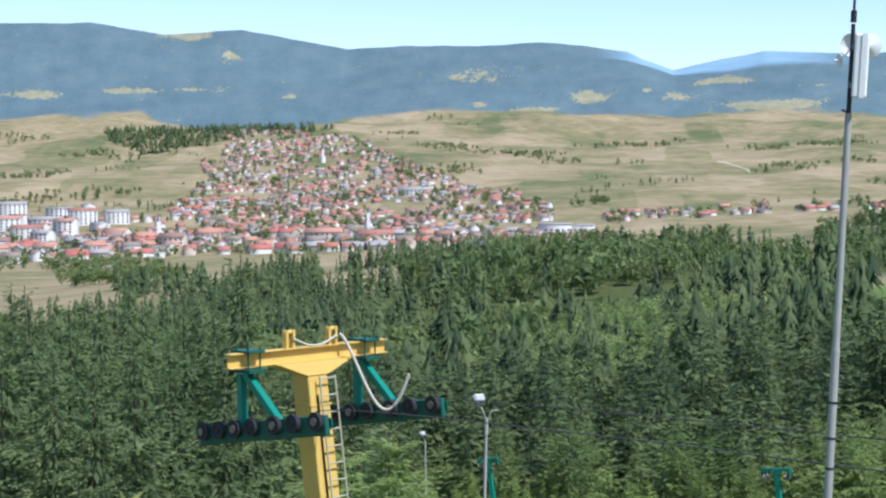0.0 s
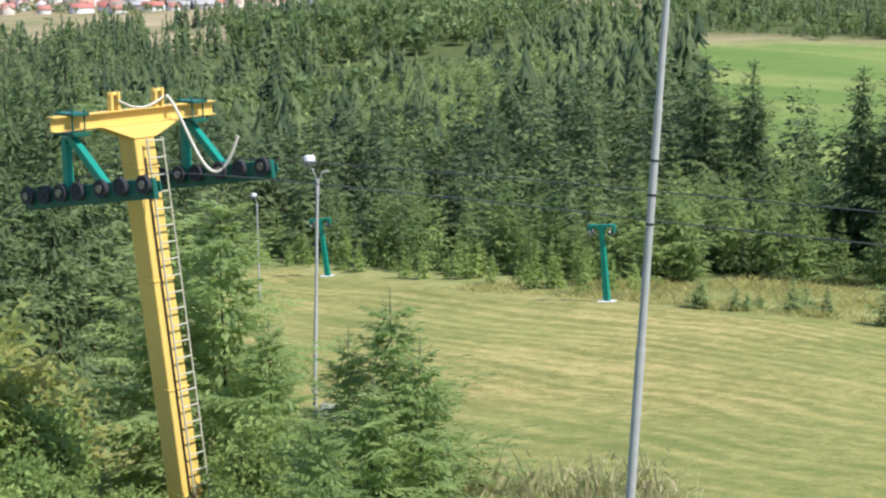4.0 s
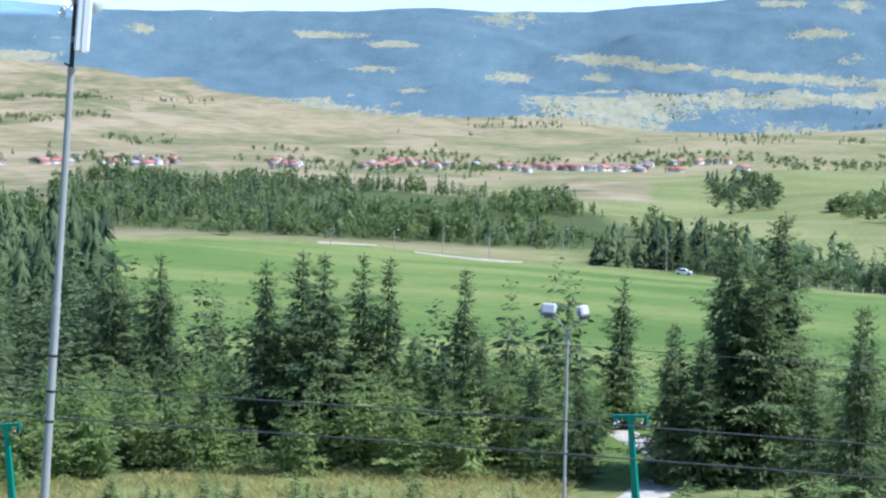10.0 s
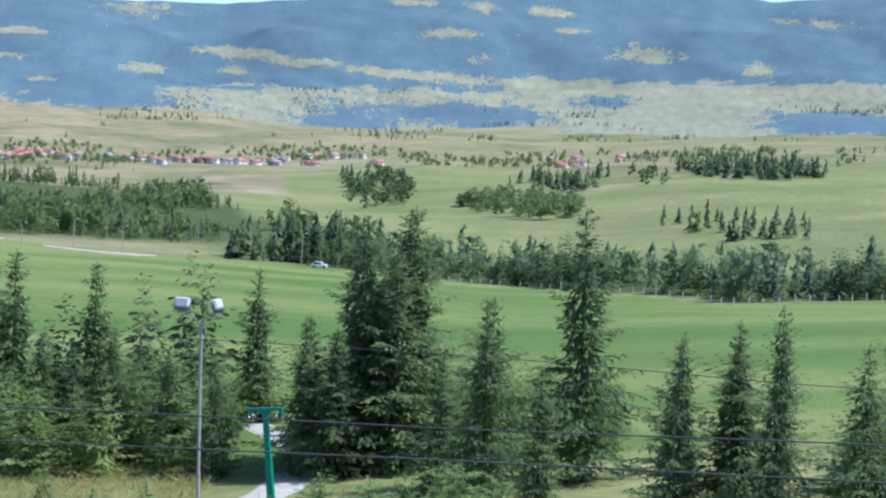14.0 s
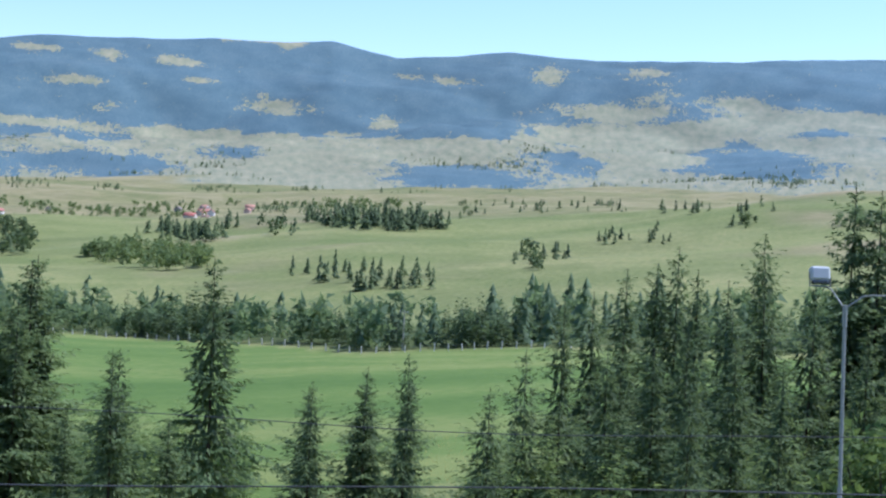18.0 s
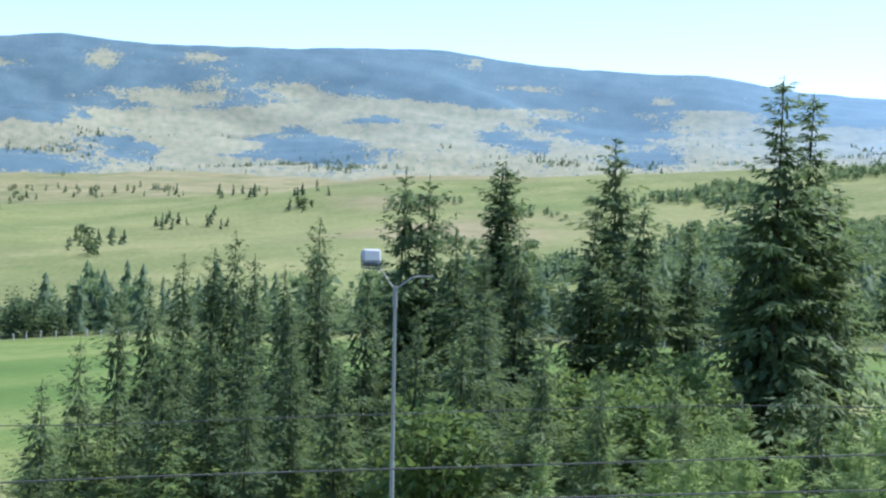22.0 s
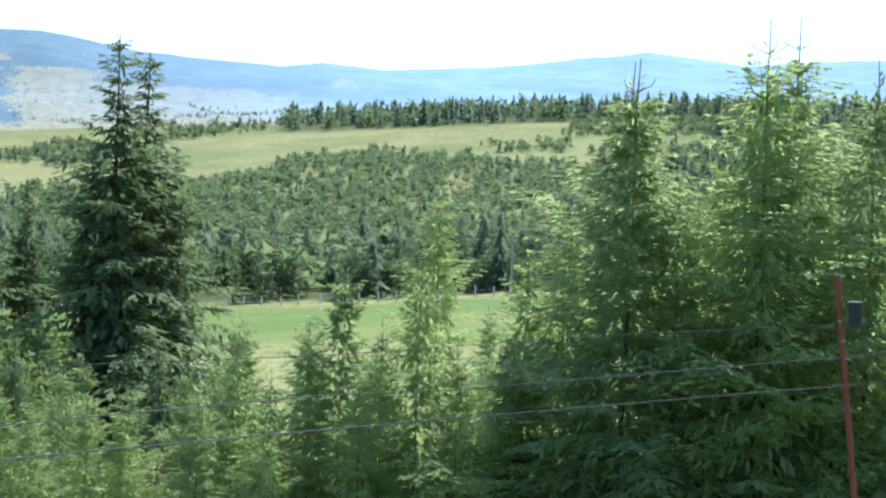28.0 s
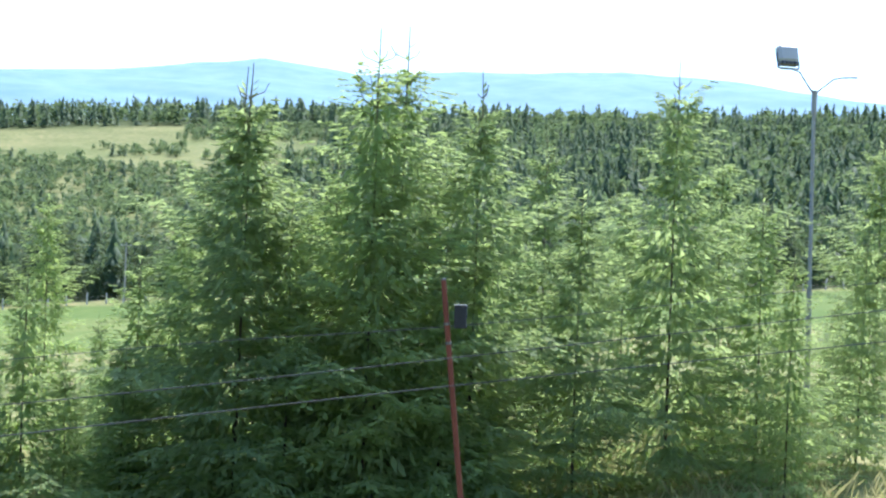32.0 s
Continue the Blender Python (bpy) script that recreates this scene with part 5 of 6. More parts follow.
def tow_pylon(az, d, height, turn, lean=0.0, arm=2.0):
    """A small green T pylon on a white concrete pad."""
    foot = spot(az, d, -0.02)
    root = thing("tow_pylon", Matrix.Translation(foot) @ heading(az + turn), "green steel T-shaped tow-lift pylon", "pylon", "green tow-lift pylons")
    tip = Matrix.Rotation(radians(lean), 4, "Y")
    bm = bmesh.new()
    for z0, z1, w0, w1 in ((0.05, height, 0.21, 0.14),):
        a = [bm.verts.new((sx * w0, sy * w0, z0)) for sx, sy in ((-1, -1), (1, -1), (1, 1), (-1, 1))]
        b = [bm.verts.new((sx * w1, sy * w1, z1)) for sx, sy in ((-1, -1), (1, -1), (1, 1), (-1, 1))]
        bm.faces.new(a[::-1]), bm.faces.new(b)
        for k in range(4):
            bm.faces.new((a[k], a[(k + 1) % 4], b[(k + 1) % 4], b[k]))
    bm.transform(tip)
    part("column", bm, GREEN, root)
    bm = box((-arm / 2, -0.12, height - 0.02), (arm / 2, 0.12, height + 0.16))
    add_box(bm, (-0.3, -0.14, height - 0.2), (0.3, 0.14, height))
    bm.transform(tip)
    part("cross_arm", bm, GREEN, root)
    for sx in (-1, 1):
        bm = box((sx * arm * 0.46 - 0.06, -0.28, height - 0.42), (sx * arm * 0.46 + 0.06, 0.28, height + 0.05))
        bm.transform(tip)
        carrier = part("wheel_carrier", bm, GREEN_DARK, root)
        for sy in (-0.3, 0.3):
            bm = wheel_bm(0.19, 0.1, 0.05)
            bm.transform(tip @ Matrix.Translation((sx * arm * 0.38, sy, height - 0.42)) @ Matrix.Rotation(radians(90), 4, "Z"))
            part("wheel", bm, STEEL, carrier, "grey guide wheel")
    bm = box((-0.55, -0.55, -0.3), (0.55, 0.55, 0.1), bevel=0.05)
    part("pad", bm, CONCRETE, root, "white concrete pad")
    for sx in (-1, 1):
        for sy in (-1, 1):
            part("bolt", tube([(0.33 * sx, 0.33 * sy, 0.08), (0.33 * sx, 0.33 * sy, 0.18)], 0.03, 6), STEEL, root)
    return root


tow_pylon(1.86, 136, 5.1, 25, -7.5)
tow_pylon(12.39, 106, 5.3, 22, -5.5)
tow_pylon(35.35, 92, 6.3, 18, -6, 2.2)
tow_pylon(110.0, 74, 8.0, 0, 0)


def line(name, pts, r, label, group):
    """A cable hung through points given by heading, height angle and distance."""
    P = np.array([aloft(*p) for p in pts])
    out = []
    for i in range(len(P) - 1):
        p0, p1, p2, p3 = P[max(i - 1, 0)], P[i], P[i + 1], P[min(i + 2, len(P) - 1)]
        for k in range(8):
            u = k / 8
            out.append(0.5 * (2 * p1 + (p2 - p0) * u + (2 * p0 - 5 * p1 + 4 * p2 - p3) * u * u + (3 * p1 - p0 - 3 * p2 + p3) * u ** 3))
    out.append(P[-1])
    ob = part(name, tube(out, r, 6), CABLE)
    return tagged(ob, label, "cable", group)


line("haul_rope", [(-16, -11.8, 62), (-11.3, -10.3, 43), (-8.2, -8.45, 34.2), (-5.5, -8.15, 33.2), (-2.3, -8.2, 31.2), (7, -9.2, 27.5), (14.9, -10.0, 24.5), (26, -10.72, 21.5), (37.6, -11.1, 19.6), (44, -11.15, 19), (60, -10.75, 18.7), (77.7, -9.5, 21), (91, -8.2, 25.5), (95, -7.75, 27), (110, -5.75, 30), (125, -3.47, 31), (132, -2.2, 32)], 0.011, "dark steel haul rope across the slope", "haul ropes")
line("haul_rope", [(-10, -9.6, 45), (-6.2, -7.9, 36.5), (-3.0, -7.65, 35.2), (-0.3, -7.7, 33.6), (7, -8.3, 29), (14.3, -8.88, 26), (26, -9.55, 22.5), (37, -9.93, 20.8), (43.4, -10.0, 20.2), (59, -9.5, 20), (75.5, -8.5, 22.3), (91, -6.97, 27.3), (95.4, -6.65, 28), (109.5, -4.8, 30.3), (125, -2.36, 31.5), (132, -1.2, 32.5)], 0.0105, "dark steel haul rope across the slope", "haul ropes")
line("supply_wire", [(30, -7.0, 32), (43.3, -7.4, 27.5), (56.4, -7.7, 25.5), (68, -7.07, 26), (81, -6.1, 29), (91, -5.5, 31), (101, -4.45, 32), (111, -3.45, 33), (125, -1.36, 35), (132, -0.3, 37)], 0.008, "thin dark supply wire above the haul ropes", "haul ropes")


# ---- masts and floodlights ----
def antenna_mast():
    d = 19.0
    foot = spot(13.1, d, -0.1)
    def at(el, az=None):
        az = az if az is None else az - 0.22
        return aloft(13.05 + (el + 25) * 0.0515 if az is None else az, el, d) - foot
    root = thing("antenna_mast", Matrix.Translation(foot), "grey galvanised mast with white antennas", "mast")
    joints = [(-25.4, 0.062), (-14.6, 0.060), (-14.6, 0.052), (-5.9, 0.049), (-5.9, 0.044), (2.4, 0.040)]
    for (e0, r0), (e1, r1) in zip(joints[::2], joints[1::2]):
        part("pole_section", tube([at(e0 + (e1 - e0) * k / 6) for k in range(7)], [r0 + (r1 - r0) * k / 6 for k in range(7)], 14), GALV, root)
        part("collar", tube([at(e1 - 0.10), at(e1 + 0.08)], r1 + 0.003, 14), GALV, root)
    for e in (-8.95, -10.0, -7.7):
        part("band", tube([at(e - 0.04), at(e + 0.04)], 0.055, 12), DARK, root, "dark clamp band")
    part("footing", box((-0.4, -0.4, -0.3), (0.4, 0.4, 0.08), bevel=0.03), CONCRETE, root)
    part("head_tube", tube([at(2.4), at(5.6)], [0.030, 0.024], 10), DARK, root, "dark upper tube")
    part("head_sleeve", tube([at(5.65), at(6.05)], 0.036, 10), DARK, root)
    for az0, az1 in ((14.35, 14.05), (14.75, 15.05)):
        base, tip = at(6.6), at(7.9, az0 - 0.25 if az0 < 14.6 else az0 + 0.55)
        mid = at(7.1, az0 + (-0.02 if az0 < 14.6 else 0.18))
        part("top_arm", tube([at(5.8), base, mid, tip, at(8.4, az1 - 0.75 if az0 < 14.6 else az1 + 0.85)], 0.016, 8), DARK, root, "dark forked arm")
    part("spur", tube([at(2.5), at(2.62, 14.45)], 0.014, 6), DARK, root)
    # sector antenna in front of the tube
    turn = heading(14.9) @ Matrix.Rotation(radians(3.6), 4, "Y")
    c = at(4.1, 15.06) + Vector((-0.02, -0.12, 0))
    panel = part("sector_antenna", box((-0.085, -0.05, -0.37), (0.085, 0.05, 0.37), bevel=0.02), WHITE, root, "long white sector antenna")
    panel.matrix_basis = Matrix.Translation(c) @ turn
    part("radome_rib", box((0.0, -0.062, -0.37), (0.06, -0.052, 0.37)), WHITE, panel)
    for z in (-0.22, 0.22):
        part("clamp", box((-0.12, 0.02, z - 0.03), (-0.03, 0.14, z + 0.03)), STEEL, panel)

    def dish(c, r, az, depth=0.35):
        bm = bmesh.new()
        n = 20
        rings = [[bm.verts.new((0, 0, 0))]]
        for k in range(1, 6):
            rr = r * k / 5
            rings.append([bm.verts.new((rr * math.cos(a / n * math.tau), -depth * rr * rr / r, rr * math.sin(a / n * math.tau))) for a in range(n)])
        rings.append([bm.verts.new((v.co.x * 1.02, v.co.y + 0.015, v.co.z * 1.02)) for v in rings[-1]])
        rings.append([bm.verts.new((0, 0.02, 0))])
        for a, b in zip(rings, rings[1:]):
            for k in range(n):
                q = [a[k % len(a)], b[k % len(b)], b[(k + 1) % len(b)], a[(k + 1) % len(a)]]
                q = [v for i, v in enumerate(q) if v not in q[:i]]
                if len(q) > 2:
                    bm.faces.new(q)
        ob = part("dish", bm, WHITE, root, "white dish antenna")
        ob.matrix_basis = Matrix.Translation(c) @ heading(az)
        part("feed", tube([(0, 0, 0), (0, -0.09, 0)], 0.012, 6), WHITE, ob)

    dish(at(4.85, 15.45) + Vector((0, 0.12, 0)), 0.15, 200)
    dish(at(4.35, 14.42), 0.075, 75)
    dish(at(4.9, 14.95) + Vector((0, 0.16, 0)), 0.14, 20)


antenna_mast()


def floodlight_post(az, d, fork_el, left, right, label, head_w=0.6, base_az=None):
    """A post with a forked top; left and right are offsets of the heads in metres, with or without a lamp."""
    foot = spot(az if base_az is None else base_az, d, -0.05)
    fork = aloft(az, fork_el, d) - foot
    root = thing("floodlight_post", Matrix.Translation(foot), label, "floodlight post", "floodlight posts on the slope")
    turn = heading(az)
    part("pole", tube([(0, 0, 0), fork * 0.45, fork * 0.46, fork * 0.9, fork], [0.085, 0.072, 0.062, 0.055, 0.055], 12), GALV, root)
    part("pole_collar", tube([fork * 0.445, fork * 0.462], 0.08, 12), GALV, root)
    part("fork_sleeve", tube([fork * 0.94, fork * 1.005], 0.075, 10), GALV, root)
    part("hatch", box((-0.05, -0.1, 0.6), (0.05, -0.06, 1.0)), STEEL, root)
    for side, (dx, dz, lamp) in ((-1, left), (1, right)):
        if dx == 0:
            continue
        elbow = Vector((dx * 0.55, 0, dz * 0.55))
        end = Vector((dx * 0.8, 0, dz * 0.62))
        part("arm", tube([fork + turn @ Vector((dx * 0.05, 0, -0.3)), fork + turn @ Vector((dx * 0.08, 0, 0.0)), fork + turn @ elbow, fork + turn @ end, fork + turn @ Vector((dx * 1.25, 0, dz * 0.64))], 0.026, 8), GALV, root)
        if not lamp:
            continue
        w = head_w / 2
        tilt = Matrix.Rotation(radians(lamp), 4, "Z") @ Matrix.Rotation(radians(-14), 4, "X")
        place = Matrix.Translation(fork + turn @ Vector((dx, 0, dz))) @ turn @ tilt
        bm = box((-w, -0.14, -w * 0.62), (w, 0.14, w * 0.8), bevel=0.07)
        head = part("lamp_head", bm, HOUSING, root, "pale rounded floodlight housing")
        head.matrix_basis = place
        part("glass", box((-w * 0.85, 0.142, -w * 0.5), (w * 0.85, 0.152, w * 0.66)), LAMP_GLASS, head, "lamp glass")
        part("gear_box", box((-w * 0.86, -0.12, -w * 0.92), (w * 0.86, 0.10, -w * 0.63), bevel=0.02), STEEL, head, "grey ribbed gear box")
        for k in range(5):
            part("cooling_fin", box((-w * 0.8 + 0.4 * k * w - 0.012, -0.15, -w * 0.9), (-w * 0.8 + 0.4 * k * w + 0.012, -0.121, -w * 0.66)), DARK, head)
        bm = bmesh.new()
        for s in (-1, 1):
            add_box(bm, (s * (w + 0.012) - 0.01, -0.03, -w * 1.15), (s * (w + 0.012) + 0.01, 0.03, 0.05))
        add_box(bm, (-w - 0.02, -0.03, -w * 1.18), (w + 0.02, 0.03, -w * 1.12))
        part("bracket", bm, STEEL, head)


floodlight_post(1.55, 57, -8.53, (-0.28, 0.78, 25), (0.35, 0.55, 0), "grey floodlight post with one lamp on the mown slope", 0.42, 1.27)
floodlight_post(-0.72, 112, -9.35, (-0.2, 0.6, 35), (0, 0, 0), "far grey floodlight post among the trees", 0.42)
floodlight_post(32.54, 61, -6.6, (-0.75, 0.82, -15), (0.58, 0.78, 62), "grey floodlight post with two lamps beside the track", 0.6, 32.65)
floodlight_post(69.45, 49, -2.38, (-0.80, 0.93, 20), (0.95, 0.62, 0), "grey floodlight post with one lamp before the spruces", 0.62, 69.75)
floodlight_post(122.51, 46, 5.32, (-0.8, 1.05, 35), (0.95, 0.68, 0), "grey floodlight post with one lamp behind the young spruces", 0.68, 122.7)


def red_post():
    d = 31.5
    foot = spot(110.75, d, -0.1)
    top = aloft(109.39, -1.92, d) - foot
    root = thing("cable_post", Matrix.Translation(foot), "leaning red-brown steel post carrying a dark box", "post")
    part("pole", tube([(0, 0, 0), top * 0.5, top], [0.062, 0.058, 0.054], 12), RUST, root)
    part("cap", tube([top, top * 1.006], 0.06, 12), STEEL, root)
    c = aloft(110.06, -3.25, d) - foot
    m = Matrix.Translation(c) @ heading(110)
    body = part("junction_box", box((-0.125, -0.10, -0.225), (0.125, 0.10, 0.225), m, 0.01), DARK, root, "dark grey junction box")
    # lighter plate on the right only: that side's sunlit look put in as steel
    part("box_side", box((0.127, -0.09, -0.21), (0.135, 0.09, 0.21), m), STEEL, body)
    part("box_lid", box((-0.14, -0.115, 0.227), (0.14, 0.115, 0.25), m), STEEL, body)
    for f in (0.80, 0.86):
        part("clamp", tube([top * f, top * (f + 0.008)], 0.07, 12), STEEL, root)


red_post()


# ---- along the far road ----
def utility_pole(az, d, h, lamp, label):
    root = thing("utility_pole", Matrix.Translation(spot(az, d, -0.1)) @ heading(az), label, "pole", "poles along the road")
    part("pole", tube([(0, 0, 0), (0, 0, h * 0.6), (0.03, 0, h)], [0.16, 0.13, 0.10], 8), WOOD, root)
    if lamp:
        part("arm", tube([(0, 0, h * 0.95), (0.5, 0, h + 0.25), (1.1, 0, h + 0.3)], 0.05, 6), GALV, root)
        part("lamp", box((0.9, -0.15, h + 0.22), (1.6, 0.15, h + 0.4), bevel=0.04), WHITE, root)
    else:
        part("cross_arm", box((-0.8, -0.07, h - 0.5), (0.8, 0.07, h - 0.36)), WOOD, root)
        for x in (-0.65, 0.65):
            part("insulator", tube([(x, 0, h - 0.36), (x, 0, h - 0.2)], 0.05, 6), WHITE, root)


for az, d, h, lamp in ((23.7, 500, 5.5, 0), (26.04, 478, 6.5, 1), (27.86, 466, 8.6, 1), (29.58, 452, 7.6, 1), (36.1, 440, 8.8, 1), (32.3, 520, 7.5, 1)):
    utility_pole(az, d, h, lamp, "weathered pole beside the far road")
utility_pole(97.77, 226, 8.6, 0, "weathered wooden pole at the meadow edge")
utility_pole(53.57, 312, 8.3, 0, "weathered wooden pole at the meadow edge")


def polar(pts):
    return [(d * math.sin(radians(az)), d * math.cos(radians(az))) for az, d in pts]


def sand_material():
    m = Mat("sand", 0.95, 0, 0.15)
    f = m.math("ADD", m.math("MULTIPLY", m.noise(0.5, 5, 0.7), 0.6), m.math("MULTIPLY", m.noise(0.08, 3), 0.4))
    return m.colour(m.ramp(f, [(0.35, (0.22, 0.21, 0.11)), (0.48, (0.36, 0.31, 0.22)), (0.65, (0.47, 0.42, 0.33))])).bump(f, 0.05, 0.6).m


SAND = sand_material()
CHALK = paint("pale_earth", (0.55, 0.50, 0.42), 0.95, 0, 0.3, 0.2)
ribbon("sandy_road", polar([(23.2, 512), (24.2, 512), (25.4, 508)]), polar([(23.2, 502), (24.2, 500), (25.4, 499)]), SAND, "pale sandy lay-by along the meadow", 0.25)
ribbon("sandy_road", polar([(26.8, 478), (28, 466), (29, 456), (30, 449), (30.8, 445)]), polar([(26.8, 472), (28, 457), (29, 447), (30, 441), (30.8, 443)]), SAND, "pale sandy road along the meadow", 0.25)


def car():
    m = Matrix.Translation(spot(36.75, 434, 0.02)) @ heading(36.75 + 12)
    root = thing("car", m, "white estate car parked beside the meadow", "car")
    prof = [(-2.2, 0.35), (-2.22, 0.8), (-2.1, 1.0), (-1.75, 1.55), (-1.2, 1.68), (0.5, 1.66), (1.2, 1.1), (2.0, 0.95), (2.2, 0.7), (2.2, 0.35)]
    bm = bmesh.new()
    a = [bm.verts.new((x, -0.85 if z < 1.05 else -0.7, z)) for x, z in prof]
    b = [bm.verts.new((x, 0.85 if z < 1.05 else 0.7, z)) for x, z in prof]
    bm.faces.new(a), bm.faces.new(b[::-1])
    for k in range(len(prof)):
        bm.faces.new((a[k], b[k], b[(k + 1) % len(prof)], a[(k + 1) % len(prof)]))
    part("body", bm, WHITE, root, "white painted body")
    for s in (-1, 1):
        for x0, x1 in ((-1.6, -0.85), (-0.75, 0.0), (0.08, 0.6)):
            part("window", box((x0, s * 0.745 - 0.03, 1.08), (x1, s * 0.745 + 0.03, 1.5)), DARK, root)
        for x in (-1.35, 1.4):
            wheel = part("wheel", tube([(x, s * 0.88, 0.33), (x, s * 0.68, 0.33)], 0.33, 14), RUBBER, root)
            part("rim", tube([(x, s * 0.89, 0.33), (x, s * 0.86, 0.33)], 0.2, 10), STEEL, wheel)
        part("headlight", box((2.12, s * 0.6 - 0.15, 0.68), (2.22, s * 0.6 + 0.15, 0.84)), LAMP_GLASS, root)
    part("windscreen", box((0.62, -0.62, 1.12), (0.72, 0.62, 1.5)), DARK, root)


car()


def fence(az0, az1, label, gap=2.6, h=1.5):
    root = thing("fence", Matrix.Identity(4), label, "fence")
    pts, az = [], az0
    while az < az1:
        d = float(np.interp(az, LUSH_AZ, LUSH_EDGE)) + 0.5
        pts.append(spot(az, d))
        az += math.degrees(gap / d) * FIRS.uniform(0.85, 1.2)
    bm = tube([(0, 0, -0.2), (0, 0, h * 0.6), (0, 0, h)], [0.13, 0.125, 0.11], 6)
    me = bpy.data.meshes.new("post")
    bm.to_mesh(me)
    bm.free()
    me.materials.append(POST_WOOD)
    for p in pts:
        put("post", me, root, Matrix.Translation(p) @ Matrix.Rotation(radians(FIRS.uniform(-5, 5)), 4, "X") @ Matrix.Rotation(radians(FIRS.uniform(-5, 5)), 4, "Y") @ Matrix.Diagonal((1, 1, FIRS.uniform(0.85, 1.15), 1)))
    for z in (0.5, 1.0):
        part("wire", tube([p + Vector((0, 0, z)) for p in pts], 0.01, 3), STEEL, root)


fence(40.5, 60, "weathered post-and-wire fence along the meadow edge")
fence(78, 124, "weathered post-and-wire fence before the woods")
fence(70, 77, "weathered post-and-wire fence before the woods")


# ---- the town in the valley ----
def tinted(name, stops, rough=0.8):
    m = Mat(name, rough, 0, 0.2)
    r = m.attr("tint").outputs["Fac"]
    c = m.n("ShaderNodeValToRGB")
    c.color_ramp.interpolation = "CONSTANT"
    while len(c.color_ramp.elements) < len(stops):
        c.color_ramp.elements.new(0.5)
    for el, (p, col) in zip(c.color_ramp.elements, stops):
        el.position, el.color = p, (*col, 1)
    m.wire(r, c.inputs[0])
    f = m.noise(0.8, 4)
    return m.colour(m.mix(m.math("MULTIPLY", f, 0.35), c.outputs[0], (0.3, 0.27, 0.24))).m


WALLS = tinted("house_plaster", [(0, (0.72, 0.68, 0.63)), (0.3, (0.62, 0.53, 0.45)), (0.5, (0.56, 0.40, 0.33)), (0.65, (0.80, 0.78, 0.75)), (0.85, (0.27, 0.24, 0.22))])
ROOFS = tinted("roof_tiles", [(0, (0.36, 0.14, 0.10)), (0.28, (0.46, 0.22, 0.15)), (0.48, (0.26, 0.14, 0.11)), (0.62, (0.24, 0.19, 0.16)), (0.76, (0.33, 0.32, 0.31)), (0.92, (0.44, 0.12, 0.09))])


def house_arrays(w, l, h, r):
    """Walls and a gabled roof with eaves, as quads, with a material for each face."""
    x, y, o = w / 2, l / 2, 0.5
    V = [(-x, -y, -3), (x, -y, -3), (x, y, -3), (-x, y, -3), (-x, -y, h), (x, -y, h), (x, y, h), (-x, y, h), (0, -y, h + r), (0, y, h + r)]
    F = [(0, 1, 5, 4), (1, 2, 6, 5), (2, 3, 7, 6), (3, 0, 4, 7), (4, 5, 8, 8), (6, 7, 9, 9)]
    M = [0] * 6
    b, k = len(V), r / x
    V += [(-x - o, -y - o, h - o * k), (0, -y - o, h + r), (0, y + o, h + r), (-x - o, y + o, h - o * k), (x + o, -y - o, h - o * k), (x + o, y + o, h - o * k),
          (-x - o, -y - o, h - o * k + 0.25), (0, -y - o, h + r + 0.3), (0, y + o, h + r + 0.3), (-x - o, y + o, h - o * k + 0.25), (x + o, -y - o, h - o * k + 0.25), (x + o, y + o, h - o * k + 0.25)]
    F += [(b + 6, b + 7, b + 8, b + 9), (b + 7, b + 10, b + 11, b + 8), (b, b + 3, b + 2, b + 1), (b + 1, b + 2, b + 5, b + 4), (b, b + 1, b + 7, b + 6), (b + 1, b + 4, b + 10, b + 7), (b + 3, b + 9, b + 8, b + 2), (b + 2, b + 8, b + 11, b + 5), (b, b + 6, b + 9, b + 3), (b + 4, b + 5, b + 11, b + 10)]
    M += [1] * 10
    tri, mt = [], []
    for f, m in zip(F, M):
        tri.append(f[:3]); mt.append(m)
        if f[3] != f[2]:
            tri.append((f[0], f[2], f[3])); mt.append(m)
    return np.array(V, float), np.array(tri), np.array(mt)


def houses(name, X, Y, label, seed, size=1.0):
    """Many small houses as one object."""
    rng = np.random.default_rng(seed)
    Z = ground_z(X, Y)
    Vs, Fs, Ms, Ts, base = [], [], [], [], 0
    for x, y, z in zip(X, Y, Z):
        v, f, m = house_arrays(size * rng.uniform(6, 9.5), size * rng.uniform(8, 15), size * rng.uniform(2.6, 5), size * rng.uniform(2, 3.4))
        a = rng.choice([0.3, 1.87]) + rng.normal(0, 0.3)
        p = np.stack([x + v[:, 0] * math.cos(a) - v[:, 1] * math.sin(a), y + v[:, 0] * math.sin(a) + v[:, 1] * math.cos(a), z + v[:, 2]], -1)
        Vs.append(p); Fs.append(f + base); Ms.append(m)
        t = np.empty(len(v)); t[:10], t[10:] = rng.random(), rng.random()
        Ts.append(t)
        base += len(v)
    me = mesh_np(name, np.concatenate(Vs), np.concatenate(Fs), [WALLS, ROOFS], np.concatenate(Ms), np.concatenate(Ts))
    return tagged(put(name, me), label, "town", kind="stuff")


def town_keep(az, d, x, y):
    u = (d - 1250) / 1500
    mid, half = -1.8 - 4.2 * u, np.interp(u, [0, 0.35, 0.6, 1], [8.2, 6.6, 4.2, 2.2])
    body = (np.abs(az - mid + 0.8 * hills(x / 120, y / 120, 2)) < half)
    wing = (az < -7) & (d < 1650) & (az > -17)
    tail = (az > 6) & (az < 18) & (np.abs(d - 1560 - 6 * (az - 6)) < 45)
    return (body | wing | tail) & (glade(x, y, 55) < 0.33)


